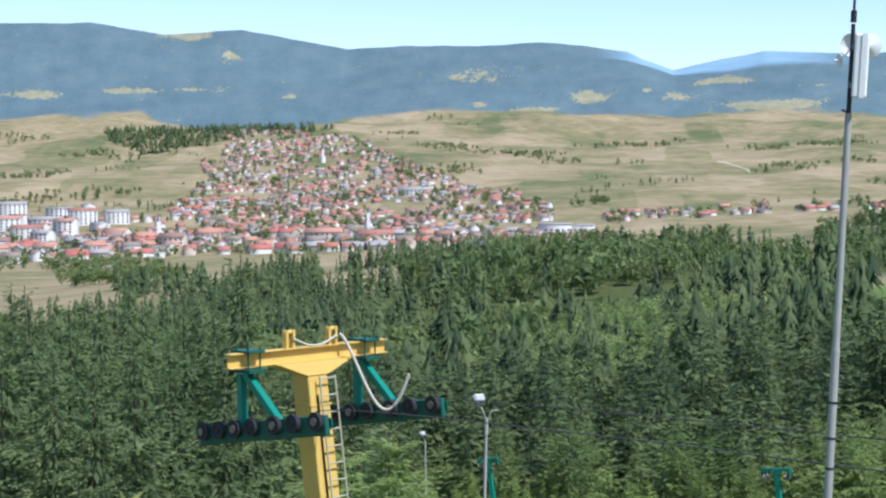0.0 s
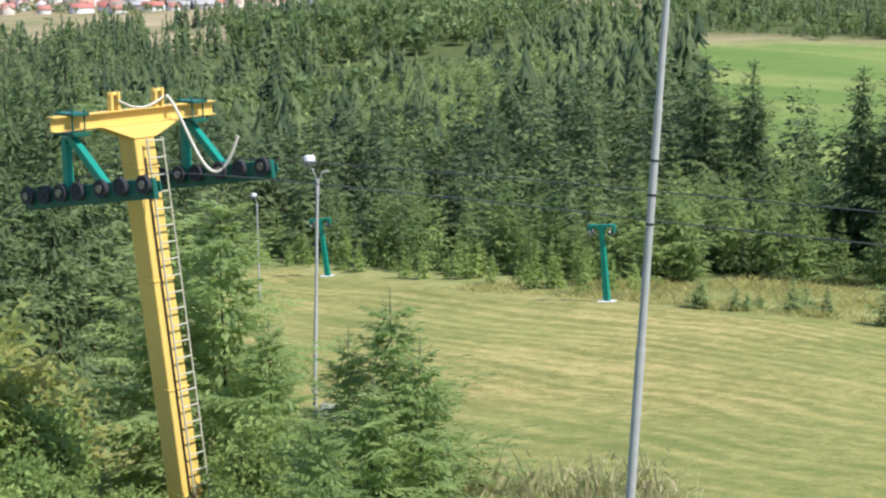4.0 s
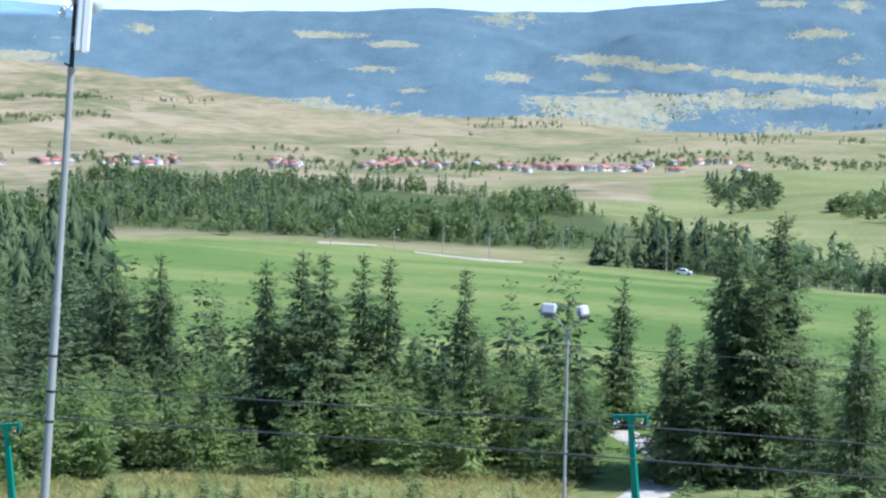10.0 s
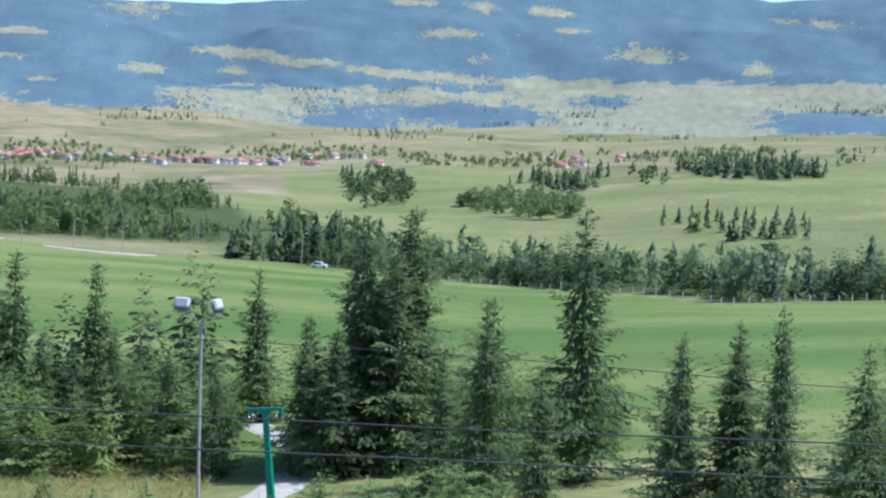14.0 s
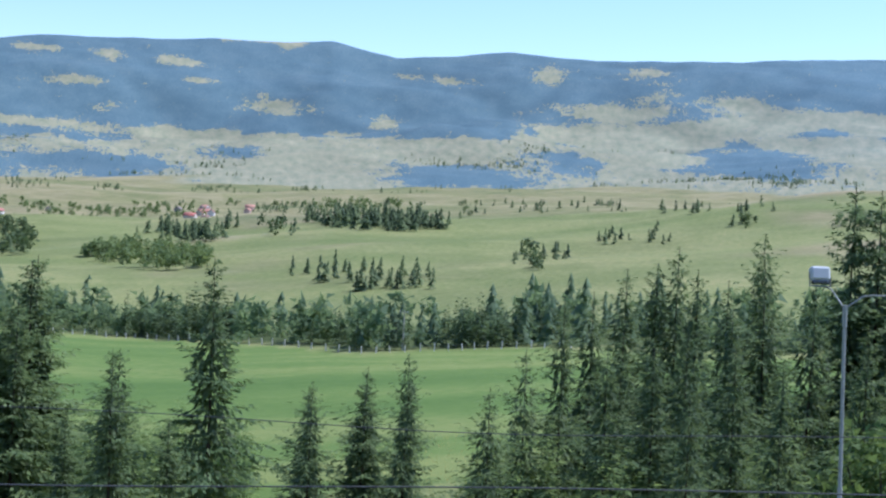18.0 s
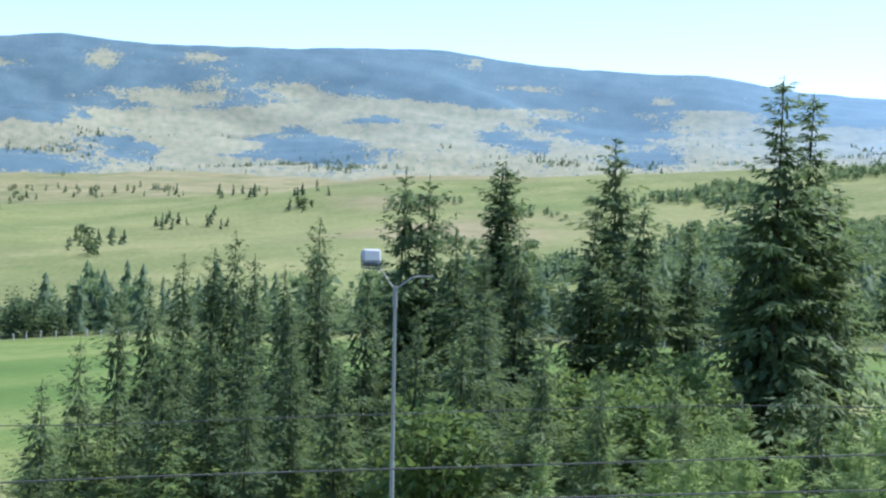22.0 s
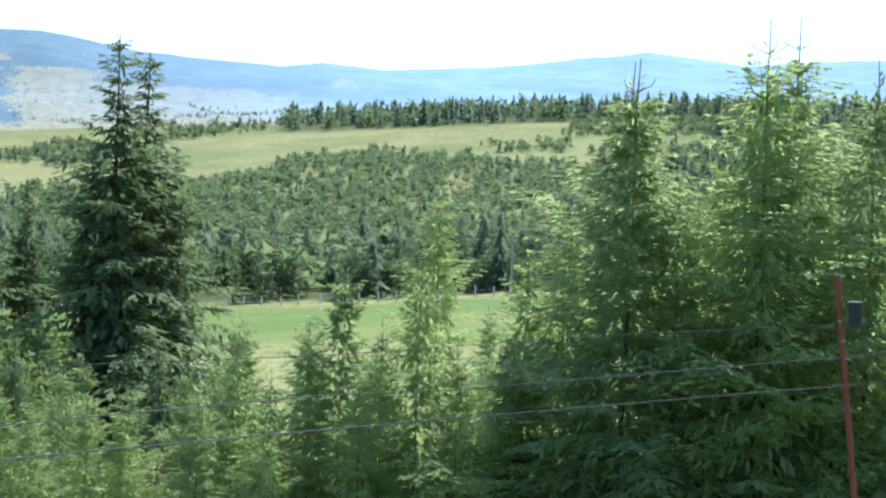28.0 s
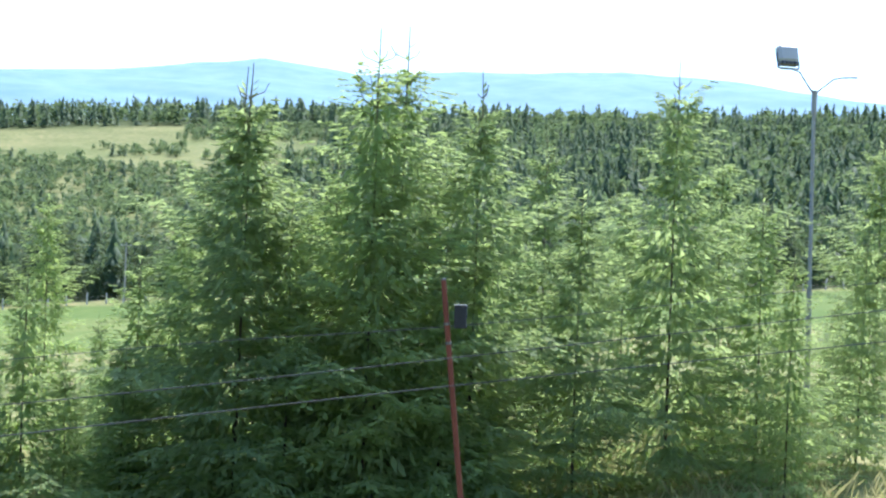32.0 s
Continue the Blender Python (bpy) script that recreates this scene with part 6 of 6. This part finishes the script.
rng = np.random.default_rng(31)
x, y = sow(rng, 5200, -17, 18, 1270, 2800, town_keep)
d = np.hypot(x, y)
houses("town_houses", x[d > 1460], y[d > 1460], "crowded town houses with red and grey roofs", 41, 0.84)
x, y = x[d <= 1460], y[d <= 1460]


def house(x, y, k, rng):
    v, f, m = HOUSE_KINDS[k]
    root = thing("house", Matrix.Translation((x, y, float(ground_z(x, y)))) @ Matrix.Rotation(rng.choice([0.3, 1.87]) + rng.normal(0, 0.3), 4, "Z"), HOUSE_LABELS[k], "house", "houses at the edge of the town")
    put("wall", HOUSE_MESH[k][0], root)
    put("roof", HOUSE_MESH[k][1], root)


HOUSE_KINDS, HOUSE_MESH = [], []
HOUSE_LABELS = ["white house with a red tiled roof", "cream house with an orange tiled roof", "pink-brown house with a dark red roof", "white house with a brown roof", "grey house with a pale metal roof", "white house with a bright red roof"]
for k in range(6):
    v, f, m = house_arrays(8 + (k % 3), 10 + 1.5 * k, 3.5 + 0.8 * (k % 4), 3)
    HOUSE_KINDS.append((v, f, m))
    HOUSE_MESH.append((mesh_np("wall", v[:10], f[m == 0], [WALLS], tint=[(0.1, 0.35, 0.55, 0.7, 0.9, 0.7)[k]] * 10), mesh_np("roof", v[10:], f[m == 1] - 10, [ROOFS], tint=[(0.1, 0.35, 0.5, 0.65, 0.8, 0.95)[k]] * (len(v) - 10))))
x, y = np.append(x, [-196.5, -187.0, -205.0]), np.append(y, [908.0, 930.0, 955.0])
for i in range(len(x)):
    house(x[i], y[i], int(rng.integers(0, 6)), rng)

x, y = sow(rng, 900, 21.5, 48, 1560, 1900, lambda az, d, x, y: (np.abs(d - 1700 - 40 * np.sin(az / 5)) < 95) & (glade(x, y, 45) < 0.05) & (rng.random(len(x)) < np.interp(az, [22, 36, 39, 48], [1, 0.9, 0.16, 0.12])))
houses("village_houses", x, y, "far village houses with red and white walls", 43, 0.9)
x, y = sow(rng, 8500, -17, 18, 1240, 2850, lambda az, d, x, y: (town_keep(az, d, x, y) & (glade(x, y, 20) > -0.15)) | (glade(x, y, 90) > 0.4))
scatter("town_trees", BRO, x, y, rng.uniform(5, 10, len(x)), 1.0, LEAVES_FAR, "dark green garden trees between the town houses", "trees", 8)
x, y = sow(rng, 1900, 20, 54, 1500, 1950, lambda az, d, x, y: glade(x, y, 60) + 0.4 * glade(x, y, 20) > 0.12)
scatter("village_trees", BRO, x, y, rng.uniform(4, 9, len(x)), 1.1, LEAVES_FAR, "garden trees around the far village", "trees", 9)

PANE = paint("window_pane", (0.06, 0.07, 0.09), 0.2, 0, 0.2, 1)


def block(name, az, d, w, l, h, turn, wall_t, roof_t, label, category, floors=0, pitched=2.0):
    """A large building: walls, roof and rows of windows on its long front."""
    v, f, m = house_arrays(l, w, h, pitched)
    root = thing(name, Matrix.Translation(spot(az, d)) @ heading(az + turn) @ Matrix.Rotation(radians(90), 4, "Z"), label, category)
    put("wall", mesh_np("wall", v[:10], f[m == 0], [WALLS], tint=[wall_t] * 10), root)
    put("roof", mesh_np("roof", v[10:], f[m == 1] - 10, [ROOFS], tint=[roof_t] * (len(v) - 10)), root)
    if floors:
        me = bpy.data.meshes.new("window")
        bm = box((-0.06, -0.9, 0), (0.06, 0.9, 1.5))
        bm.to_mesh(me)
        bm.free()
        me.materials.append(PANE)
        n = int(w / 4.5)
        for fl in range(floors):
            for k in range(n):
                put("window", me, root, Matrix.Translation((-l / 2 - 0.02, (k + 0.5) * w / n - w / 2, 1 + fl * (h - 1) / floors)))


FLATS = random.Random(17)
for az, d, w, t in ((-15.8, 1560, 30, 8), (-15.1, 1490, 26, -20), (-14.4, 1590, 34, 5), (-13.7, 1520, 22, 30), (-13.1, 1600, 28, -8), (-12.5, 1545, 20, 62), (-15.3, 1650, 30, 70), (-13.9, 1670, 28, 10), (-11.9, 1610, 24, -15), (-12.9, 1660, 20, 80), (-15.6, 1720, 34, 4), (-14.5, 1450, 20, 40)):
    h = FLATS.choice((9, 12, 15))
    block("apartment_block", az, d, w, 12, h, t, FLATS.choice((0.1, 0.7, 0.7)), FLATS.choice((0.8, 0.35, 0.1)), "pale plastered apartment block in the valley", "building", h // 3, FLATS.choice((0.8, 2.5)))
for az, d, w, t, wt, rt in ((-14.4, 1375, 20, 25, 0.1, 0.35), (-12.7, 1360, 18, -20, 0.1, 0.35), (-11.9, 1480, 26, 36, 0.1, 0.35), (-10.9, 1420, 22, -32, 0.35, 0.35), (-9.9, 1400, 24, 20, 0.35, 0.5), (-8.6, 1440, 26, -30, 0.55, 0.35), (-4.4, 1400, 34, 14, 0.35, 0.35), (-2.5, 1370, 32, -10, 0.35, 0.1), (-1.0, 1900, 44, 0, 0.7, 0.8)):
    block("hall", az, d, w, 13, 7, t, wt, rt, "plastered town building with a tiled roof", "building", 2, 3.5)
for az, d, w, h in ((4.15, 1390, 30, 13), (5.1, 1395, 24, 11)):
    block("white_hall", az, d, w, 18, h, 4, 0.7, 0.8, "large white flat-roofed hall at the town edge", "building", 2, 0.8)
for az, d, w in ((3.3, 1370, 14), (4.6, 1365, 22), (5.6, 1368, 16), (2.4, 1378, 22)):
    block("shed", az, d, w, 9, 4, 0, 0.7, 0.95, "low shed with a bright red roof", "building", 0, 2)


def church(az, d, h, w):
    root = thing("church", Matrix.Translation(spot(az, d)) @ heading(az), "white church with a slim tower", "church")
    v, f, m = house_arrays(w, w * 2, h * 0.38, w * 0.4)
    put("nave", mesh_np("nave", v[:10], f[m == 0], [WALLS], tint=[0.7] * 10), root)
    put("roof", mesh_np("roof", v[10:], f[m == 1] - 10, [ROOFS], tint=[0.65] * (len(v) - 10)), root)
    part("tower", box((-w * 0.2, -w - 3, -3), (w * 0.2, -w + 1, h * 0.75)), WHITE, root)
    part("spire", tube([(0, -w - 1, h * 0.75), (0, -w - 1, h)], [w * 0.24, 0.05], 8), STEEL, root)


church(-10.4, 1440, 24, 10)
church(-2.75, 1480, 26, 8)
church(-4.4, 2350, 26, 8)


# ---- grass, weeds and stones ----
def blades(name, X, Y, H, W, material, label, category, seed, lift=0.0, spread=0.35):
    """Leaning blades of grass as one object."""
    rng = np.random.default_rng(seed)
    n = len(X)
    a, lean = rng.uniform(0, math.tau, n), rng.normal(0, spread, (n, 2))
    Z = ground_z(X, Y) - 0.03 + lift
    sx, sy = np.cos(a) * W, np.sin(a) * W
    P = np.stack([np.stack([X - sx, Y - sy, Z], -1), np.stack([X + sx, Y + sy, Z], -1), np.stack([X + lean[:, 0] * H * 0.45 + sx * 0.7, Y + lean[:, 1] * H * 0.45 + sy * 0.7, Z + 0.6 * H], -1), np.stack([X + lean[:, 0] * H, Y + lean[:, 1] * H, Z + H], -1)], 1).reshape(-1, 3)
    k = (np.arange(n) * 4)[:, None]
    F = np.concatenate([k + np.array([0, 1, 2]), k + np.array([0, 2, 3])])
    me = mesh_np(name, P, F, [material], tint=np.repeat(rng.random(n), 4))
    return tagged(put(name, me), label, category, kind="stuff")


rng = np.random.default_rng(77)


def track_gap(x, y):
    """Distance to the nearer edge of the gravel track, below zero on it."""
    L, R = np.array(TRACK_LEFT, float), np.array(TRACK_RIGHT, float)
    mid, half = (L + R) / 2, np.linalg.norm(L - R, axis=1) / 2
    best = np.full(np.shape(x), 1e9)
    for a, b, h0, h1 in zip(mid, mid[1:], half, half[1:]):
        ab = b - a
        t = np.clip(((x - a[0]) * ab[0] + (y - a[1]) * ab[1]) / (ab @ ab), 0, 1)
        best = np.minimum(best, np.hypot(x - a[0] - t * ab[0], y - a[1] - t * ab[1]) - h0 - (h1 - h0) * t)
    return best


bank = lambda az, d, x, y: d < np.interp(az, [-12, -2, 6, 12, 15, 18], [37, 36, 34, 31, 26, 21]) + 1.5 * hills(x / 2, y / 2, 2)
x, y = sow(rng, 70000, -14, 17, 15, 39, bank)
h = rng.uniform(0.2, 0.6, len(x)) * (1 + 0.6 * hills(x / 1.5, y / 1.5, 2))
blades("tall_grass", x, y, h, 0.003 + 0.005 * rng.random(len(x)), GRASS_BLADE, "tall seeding grass on the near bank", "grass", 51)
x, y = sow(rng, 60000, -14, 16, 15, 38, lambda az, d, x, y: bank(az, d, x, y) & (hills(x / 2.5, y / 2.5, 2) > np.interp(az, [-14, 2, 12], [-0.7, -0.4, -0.1])))
h = rng.uniform(0.1, 0.75, len(x)) * (1 + 0.6 * hills(x / 1.2, y / 1.2, 2))
blades("weeds", x, y, 0.14 * (0.6 + rng.random(len(x))), 0.02 + 0.012 * rng.random(len(x)), WEED, "leafy green weeds on the near bank", "weeds", 52, lift=h, spread=0.9)
x, y = sow(rng, 11000, 3, 16, 22, 34, lambda az, d, x, y: (d < np.interp(az, [3, 8, 12, 16], [34, 33, 30, 25])) & (d > np.interp(az, [3, 12, 16], [26, 24, 21])) & (hills(x / 1.4, y / 1.4, 2) > -0.25))
h = rng.uniform(0.4, 1.35, len(x)) * (1 + 0.7 * hills(x / 0.9, y / 0.9, 3))
blades("dry_stems", x, y, h, 0.003 + 0.004 * rng.random(len(x)), STEM, "brown dry flower stems on the near bank", "weeds", 58, spread=0.22)
lx, ly = x + rng.normal(0, 0.05, len(x)), y + rng.normal(0, 0.05, len(x))
for k in range(3):
    blades("stem_leaves", lx, ly, 0.10 + 0.14 * rng.random(len(x)), 0.012 + 0.012 * rng.random(len(x)), WEED_PALE, "green leaves on the weed stems", "weeds", 64 + k, lift=h * rng.uniform(0.1, 0.85, len(x)), spread=1.1)
top = rng.random(len(x)) < 0.45
blades("seed_heads", x[top], y[top], 0.12 + 0.1 * rng.random(top.sum()), 0.012 + 0.014 * rng.random(top.sum()), STEM, "brown seed heads on the near bank", "weeds", 59, lift=h[top] - 0.12, spread=0.5)
x, y = sow(rng, 60000, -2, 36, 92, 125, lambda az, d, x, y: (d > np.interp(az, MOWN_AZ, MOWN_EDGE) + 0.3) & (d < 118) & (az < np.interp(d, [92, 100, 110, 118], [31.5, 32.5, 33, 33.5])))
blades("rough_grass", x, y, rng.uniform(0.2, 0.6, len(x)) * (1 + 1.0 * hills(x / 2, y / 2, 3)), 0.010 + 0.018 * rng.random(len(x)), ROUGH_BLADE, "rough uncut grass between field and wood", "grass", 53, spread=0.6)
x, y = sow(rng, 9000, -2, 36, 92, 125, lambda az, d, x, y: (d > np.interp(az, MOWN_AZ, MOWN_EDGE) + 0.3) & (d < 118) & (hills(x / 2.5, y / 2.5, 3) > 0.12) & (az < np.interp(d, [92, 100, 110, 118], [31.5, 32.5, 33, 33.5])))
blades("rough_weeds", x, y, 0.08 + 0.12 * rng.random(len(x)), 0.02 + 0.03 * rng.random(len(x)), WEED_PALE, "low green weeds in the rough grass", "weeds", 60, lift=0.25 * rng.random(len(x)), spread=1.0)
x, y = sow(rng, 30000, 29, 46, 43, 94, lambda az, d, x, y: (hills(x / 5, y / 5, 2) > -0.1) & (track_gap(x, y) > 0.25) & (az > np.interp(d, [43, 46, 52, 60, 68, 82, 94], [38, 30.3, 29.4, 29.8, 30.3, 32.6, 35.0])))
blades("verge_grass", x, y, rng.uniform(0.08, 0.4, len(x)), 0.006 + 0.012 * rng.random(len(x)), ROUGH_BLADE, "uncut grass beside the gravel track", "grass", 54, spread=0.5)
x, y = sow(rng, 34000, 72, 127, 24, 75, lambda az, d, x, y: hills(x / 4, y / 4, 2) > -0.2)
blades("lower_grass", x, y, rng.uniform(0.2, 0.8, len(x)), 0.006 + 0.010 * rng.random(len(x)), GRASS_BLADE, "long grass between the young spruces", "grass", 55)
x, y = sow(rng, 14000, 50, 124, 110, 158, None)
blades("dry_grass", x, y, rng.uniform(0.1, 0.35, len(x)), 0.012 + 0.02 * rng.random(len(x)), ROUGH_BLADE, "dry tawny grass before the meadow", "grass", 56, spread=0.5)


def flowers(name, centres, colour, label, seed, n=60, r=0.35, h=0.95):
    rng = np.random.default_rng(seed)
    mat = paint(name + "_petals", colour, 0.7, 0, 0.15, 20)
    V, F = [], []
    for az, d in centres:
        c = np.array(spot(az, d))
        for k in range(n):
            p = c + np.array([rng.normal(0, r), rng.normal(0, r), h * rng.uniform(0.6, 1.1)])
            b = len(V)
            V.extend([p + rng.normal(size=3) * 0.016 for _ in range(3)])
            F.append((b, b + 1, b + 2))
    tagged(put(name, mesh_np(name, np.array(V), np.array(F), [mat])), label, "flowers", kind="stuff")


flowers("goldenrod", [(6.9, 21.5), (2.1, 21), (7.6, 23.5), (-2.5, 24), (1.7, 21.3)], (0.75, 0.50, 0.03), "yellow flowering weeds on the bank", 61)
flowers("white_umbels", [(9, 23), (11.5, 21.5), (13.8, 20.5), (5, 22), (12.6, 22), (14.5, 20)], (0.75, 0.72, 0.68), "white umbel flowers on the bank", 62, 26, 0.5)
flowers("purple_weeds", [(9.7, 27), (6.2, 27), (8.5, 26), (11, 26)], (0.42, 0.28, 0.38), "faded purple weeds on the bank", 63, 40, 0.5)


STONE = paint("grey_stone", (0.42, 0.40, 0.37), 0.9, 0, 0.4, 4)


def boulder(az, d, r, seed):
    bm = bmesh.new()
    bmesh.ops.create_icosphere(bm, subdivisions=3, radius=r)
    rng = random.Random(seed)
    o = Vector((rng.uniform(0, 99), 0, 0))
    for v in bm.verts:
        v.co *= 1 + 0.35 * noise.noise(v.co * 1.6 / r + o) + 0.12 * noise.noise(v.co * 5 / r + o)
        v.co.z *= 0.8
    for f in bm.faces:
        f.smooth = True
    ob = part("boulder", bm, STONE)
    ob.location = spot(az, d, r * 0.45)
    tagged(ob, "pale weathered boulder at the foot of the post", "rock", "pale boulders")


boulder(1.8, 56, 0.48, 1)
boulder(2.15, 55, 0.4, 2)
boulder(4.0, 54, 0.45, 3)


# ---- broadleaf bushes ----
def bush_kind(seed, material, label):
    rng = np.random.default_rng(seed)
    V, F = leafy(rng, 260, 14, 0.019)
    root = thing("bush", pose(0, 0, -40), label, "bush")
    put("crown", mesh_np("crown", V, F, [material]), root)
    for k in range(6):
        a = rng.uniform(0, math.tau)
        part("stem", tube([(0, 0, -0.02), (0.08 * math.cos(a), 0.08 * math.sin(a), 0.3), (0.22 * math.cos(a), 0.22 * math.sin(a), 0.75)], [0.015, 0.011, 0.004], 5), BARK, root)
    return root


LEAVES_OLIVE = foliage("olive_leaves", (0.19, 0.28, 0.09), (0.42, 0.40, 0.14), 0.6)
BUSHES = [bush_kind(s, LEAVES, "leafy green broadleaf bush among the spruces") for s in (1, 2, 3)]
BANK = [bush_kind(s, LEAVES_BANK, "bright leafy broadleaf bush on the near bank") for s in (6, 7, 8)]
ROWAN = [bush_kind(s, LEAVES_OLIVE, "olive and brown rowan bush beside the pylon") for s in (4, 5)]
ROWAN_AT = [(-12.02, -11.39, 40), (-12.91, -12.94, 38), (-10.98, -14.30, 37), (-13.51, -16.09, 34), (-14.39, -13.95, 42), (-9.97, -14.18, 38)]
BUSH_AT = [(-8.79, -15.67, 36), (-5.8, -19.3, 30), (-0.98, -16.89, 32), (35.28, -14.97, 43), (76.71, -4.84, 70), (78.80, -4.97, 68), (79.81, -4.09, 72), (-2.5, -18.3, 34), (-9.6, -17.6, 31), (-8.4, -18.4, 30), (-11.2, -18.4, 29), (-2.1, -19.2, 28), (-13.0, -18.9, 29), (0.6, -19.6, 27), (71.31, -6.27, 58), (78.34, -5.86, 66), (77.31, -5.06, 70), (42.85, -13.59, 41)]

for kinds, rows, wide in ((ROWAN, ROWAN_AT, 1.1), (BUSHES, [r for r in BUSH_AT if r[0] > 60], 1.0), (BANK, [r for r in BUSH_AT if r[0] <= 60], 1.0)):
    for az, el, d in rows:
        foot = spot(az, d, -0.1)
        h = max(EYE + d * math.tan(radians(el)) - foot.z, 0.8)
        w = h * wide * FIRS.uniform(0.9, 1.3)
        tagged(copy_thing(FIRS.choice(kinds), Matrix.Translation(foot) @ Matrix.Rotation(FIRS.uniform(0, math.tau), 4, "Z") @ Matrix.Diagonal((w, w, h, 1))), group="bushes on the slope")
for kind in BUSHES + BANK + ROWAN:
    for o in (*kind.children, kind):
        bpy.data.objects.remove(o)

# round bushes along the far edge of the meadow, and a clump on the slope above the town
for az, el, n, h0, wide in ((19.85, -3.42, 3, 4.5, 0.12), (21.05, -3.15, 9, 6.0, 0.35), (21.9, -3.35, 4, 4.5, 0.15), (24.6, -3.3, 5, 3.5, 0.4), (5.85, -0.6, 26, 7.0, 0.36), (2.3, 1.3, 30, 7.0, 0.6)):
    az_k, el_k = az + wide * rng.normal(0, 0.5, n), el + 0.25 * wide * rng.normal(0, 0.5, n)
    d = sighted(az_k, el_k, 440.0)
    x, y = (d * np.sin(np.radians(az_k)))[d > 0], (d * np.cos(np.radians(az_k)))[d > 0]
    if len(x):
        scatter("bush_clump", [mid_broadleaf] * 3, x, y, rng.uniform(0.6 * h0, 1.1 * h0, len(x)), 1.3, LEAVES_FAR, "rounded green bushes at the meadow edge", "bushes", int(az * 10))
AZ_LANE = np.array([10.05, 10.5, 10.9, 11.25])
D_LANE = sighted(AZ_LANE, np.array([0.86, 0.76, 0.62, 0.45]), 1200.0, 2900.0)
if (D_LANE > 0).all():
    ribbon("hill_lane", polar(list(zip(AZ_LANE, D_LANE + 9))), polar(list(zip(AZ_LANE, D_LANE - 9))), CHALK, "pale cutting and lane on the far hillside", 0.6)

# ragged grass along the edges of the track
x, y = sow(rng, 30000, 24, 38, 38, 100, lambda az, d, x, y: (track_gap(x, y) > -0.2) & (track_gap(x, y) < 0.25 + 0.5 * hills(x / 3, y / 3, 2)))
blades("track_edge_grass", x, y, rng.uniform(0.03, 0.12, len(x)), 0.008 + 0.012 * rng.random(len(x)), ROUGH_BLADE, "ragged grass along the gravel track", "grass", 57)


def track_stones():
    rng = np.random.default_rng(31)
    x, y = sow(rng, 30000, 24, 38, 38, 100, lambda az, d, x, y: track_gap(x, y) < 0.1)
    z = ground_z(x, y) + 0.02
    r = 0.015 + 0.05 * rng.random(len(x)) ** 4
    u = np.array([(1, 0, 0), (-0.5, 0.87, 0), (-0.5, -0.87, 0), (0, 0, 0.8)])
    V = np.stack([x, y, z], -1)[:, None] + u[None] * r[:, None, None] * rng.uniform(0.6, 1.4, (len(x), 4, 1))
    k = (np.arange(len(x)) * 4)[:, None]
    F = np.concatenate([k + np.array(f) for f in ((0, 1, 3), (1, 2, 3), (2, 0, 3))])
    tagged(put("track_stones", mesh_np("track_stones", V.reshape(-1, 3), F, [GRAVEL])), "loose pale stones on the gravel track", "stones", kind="stuff")


track_stones()
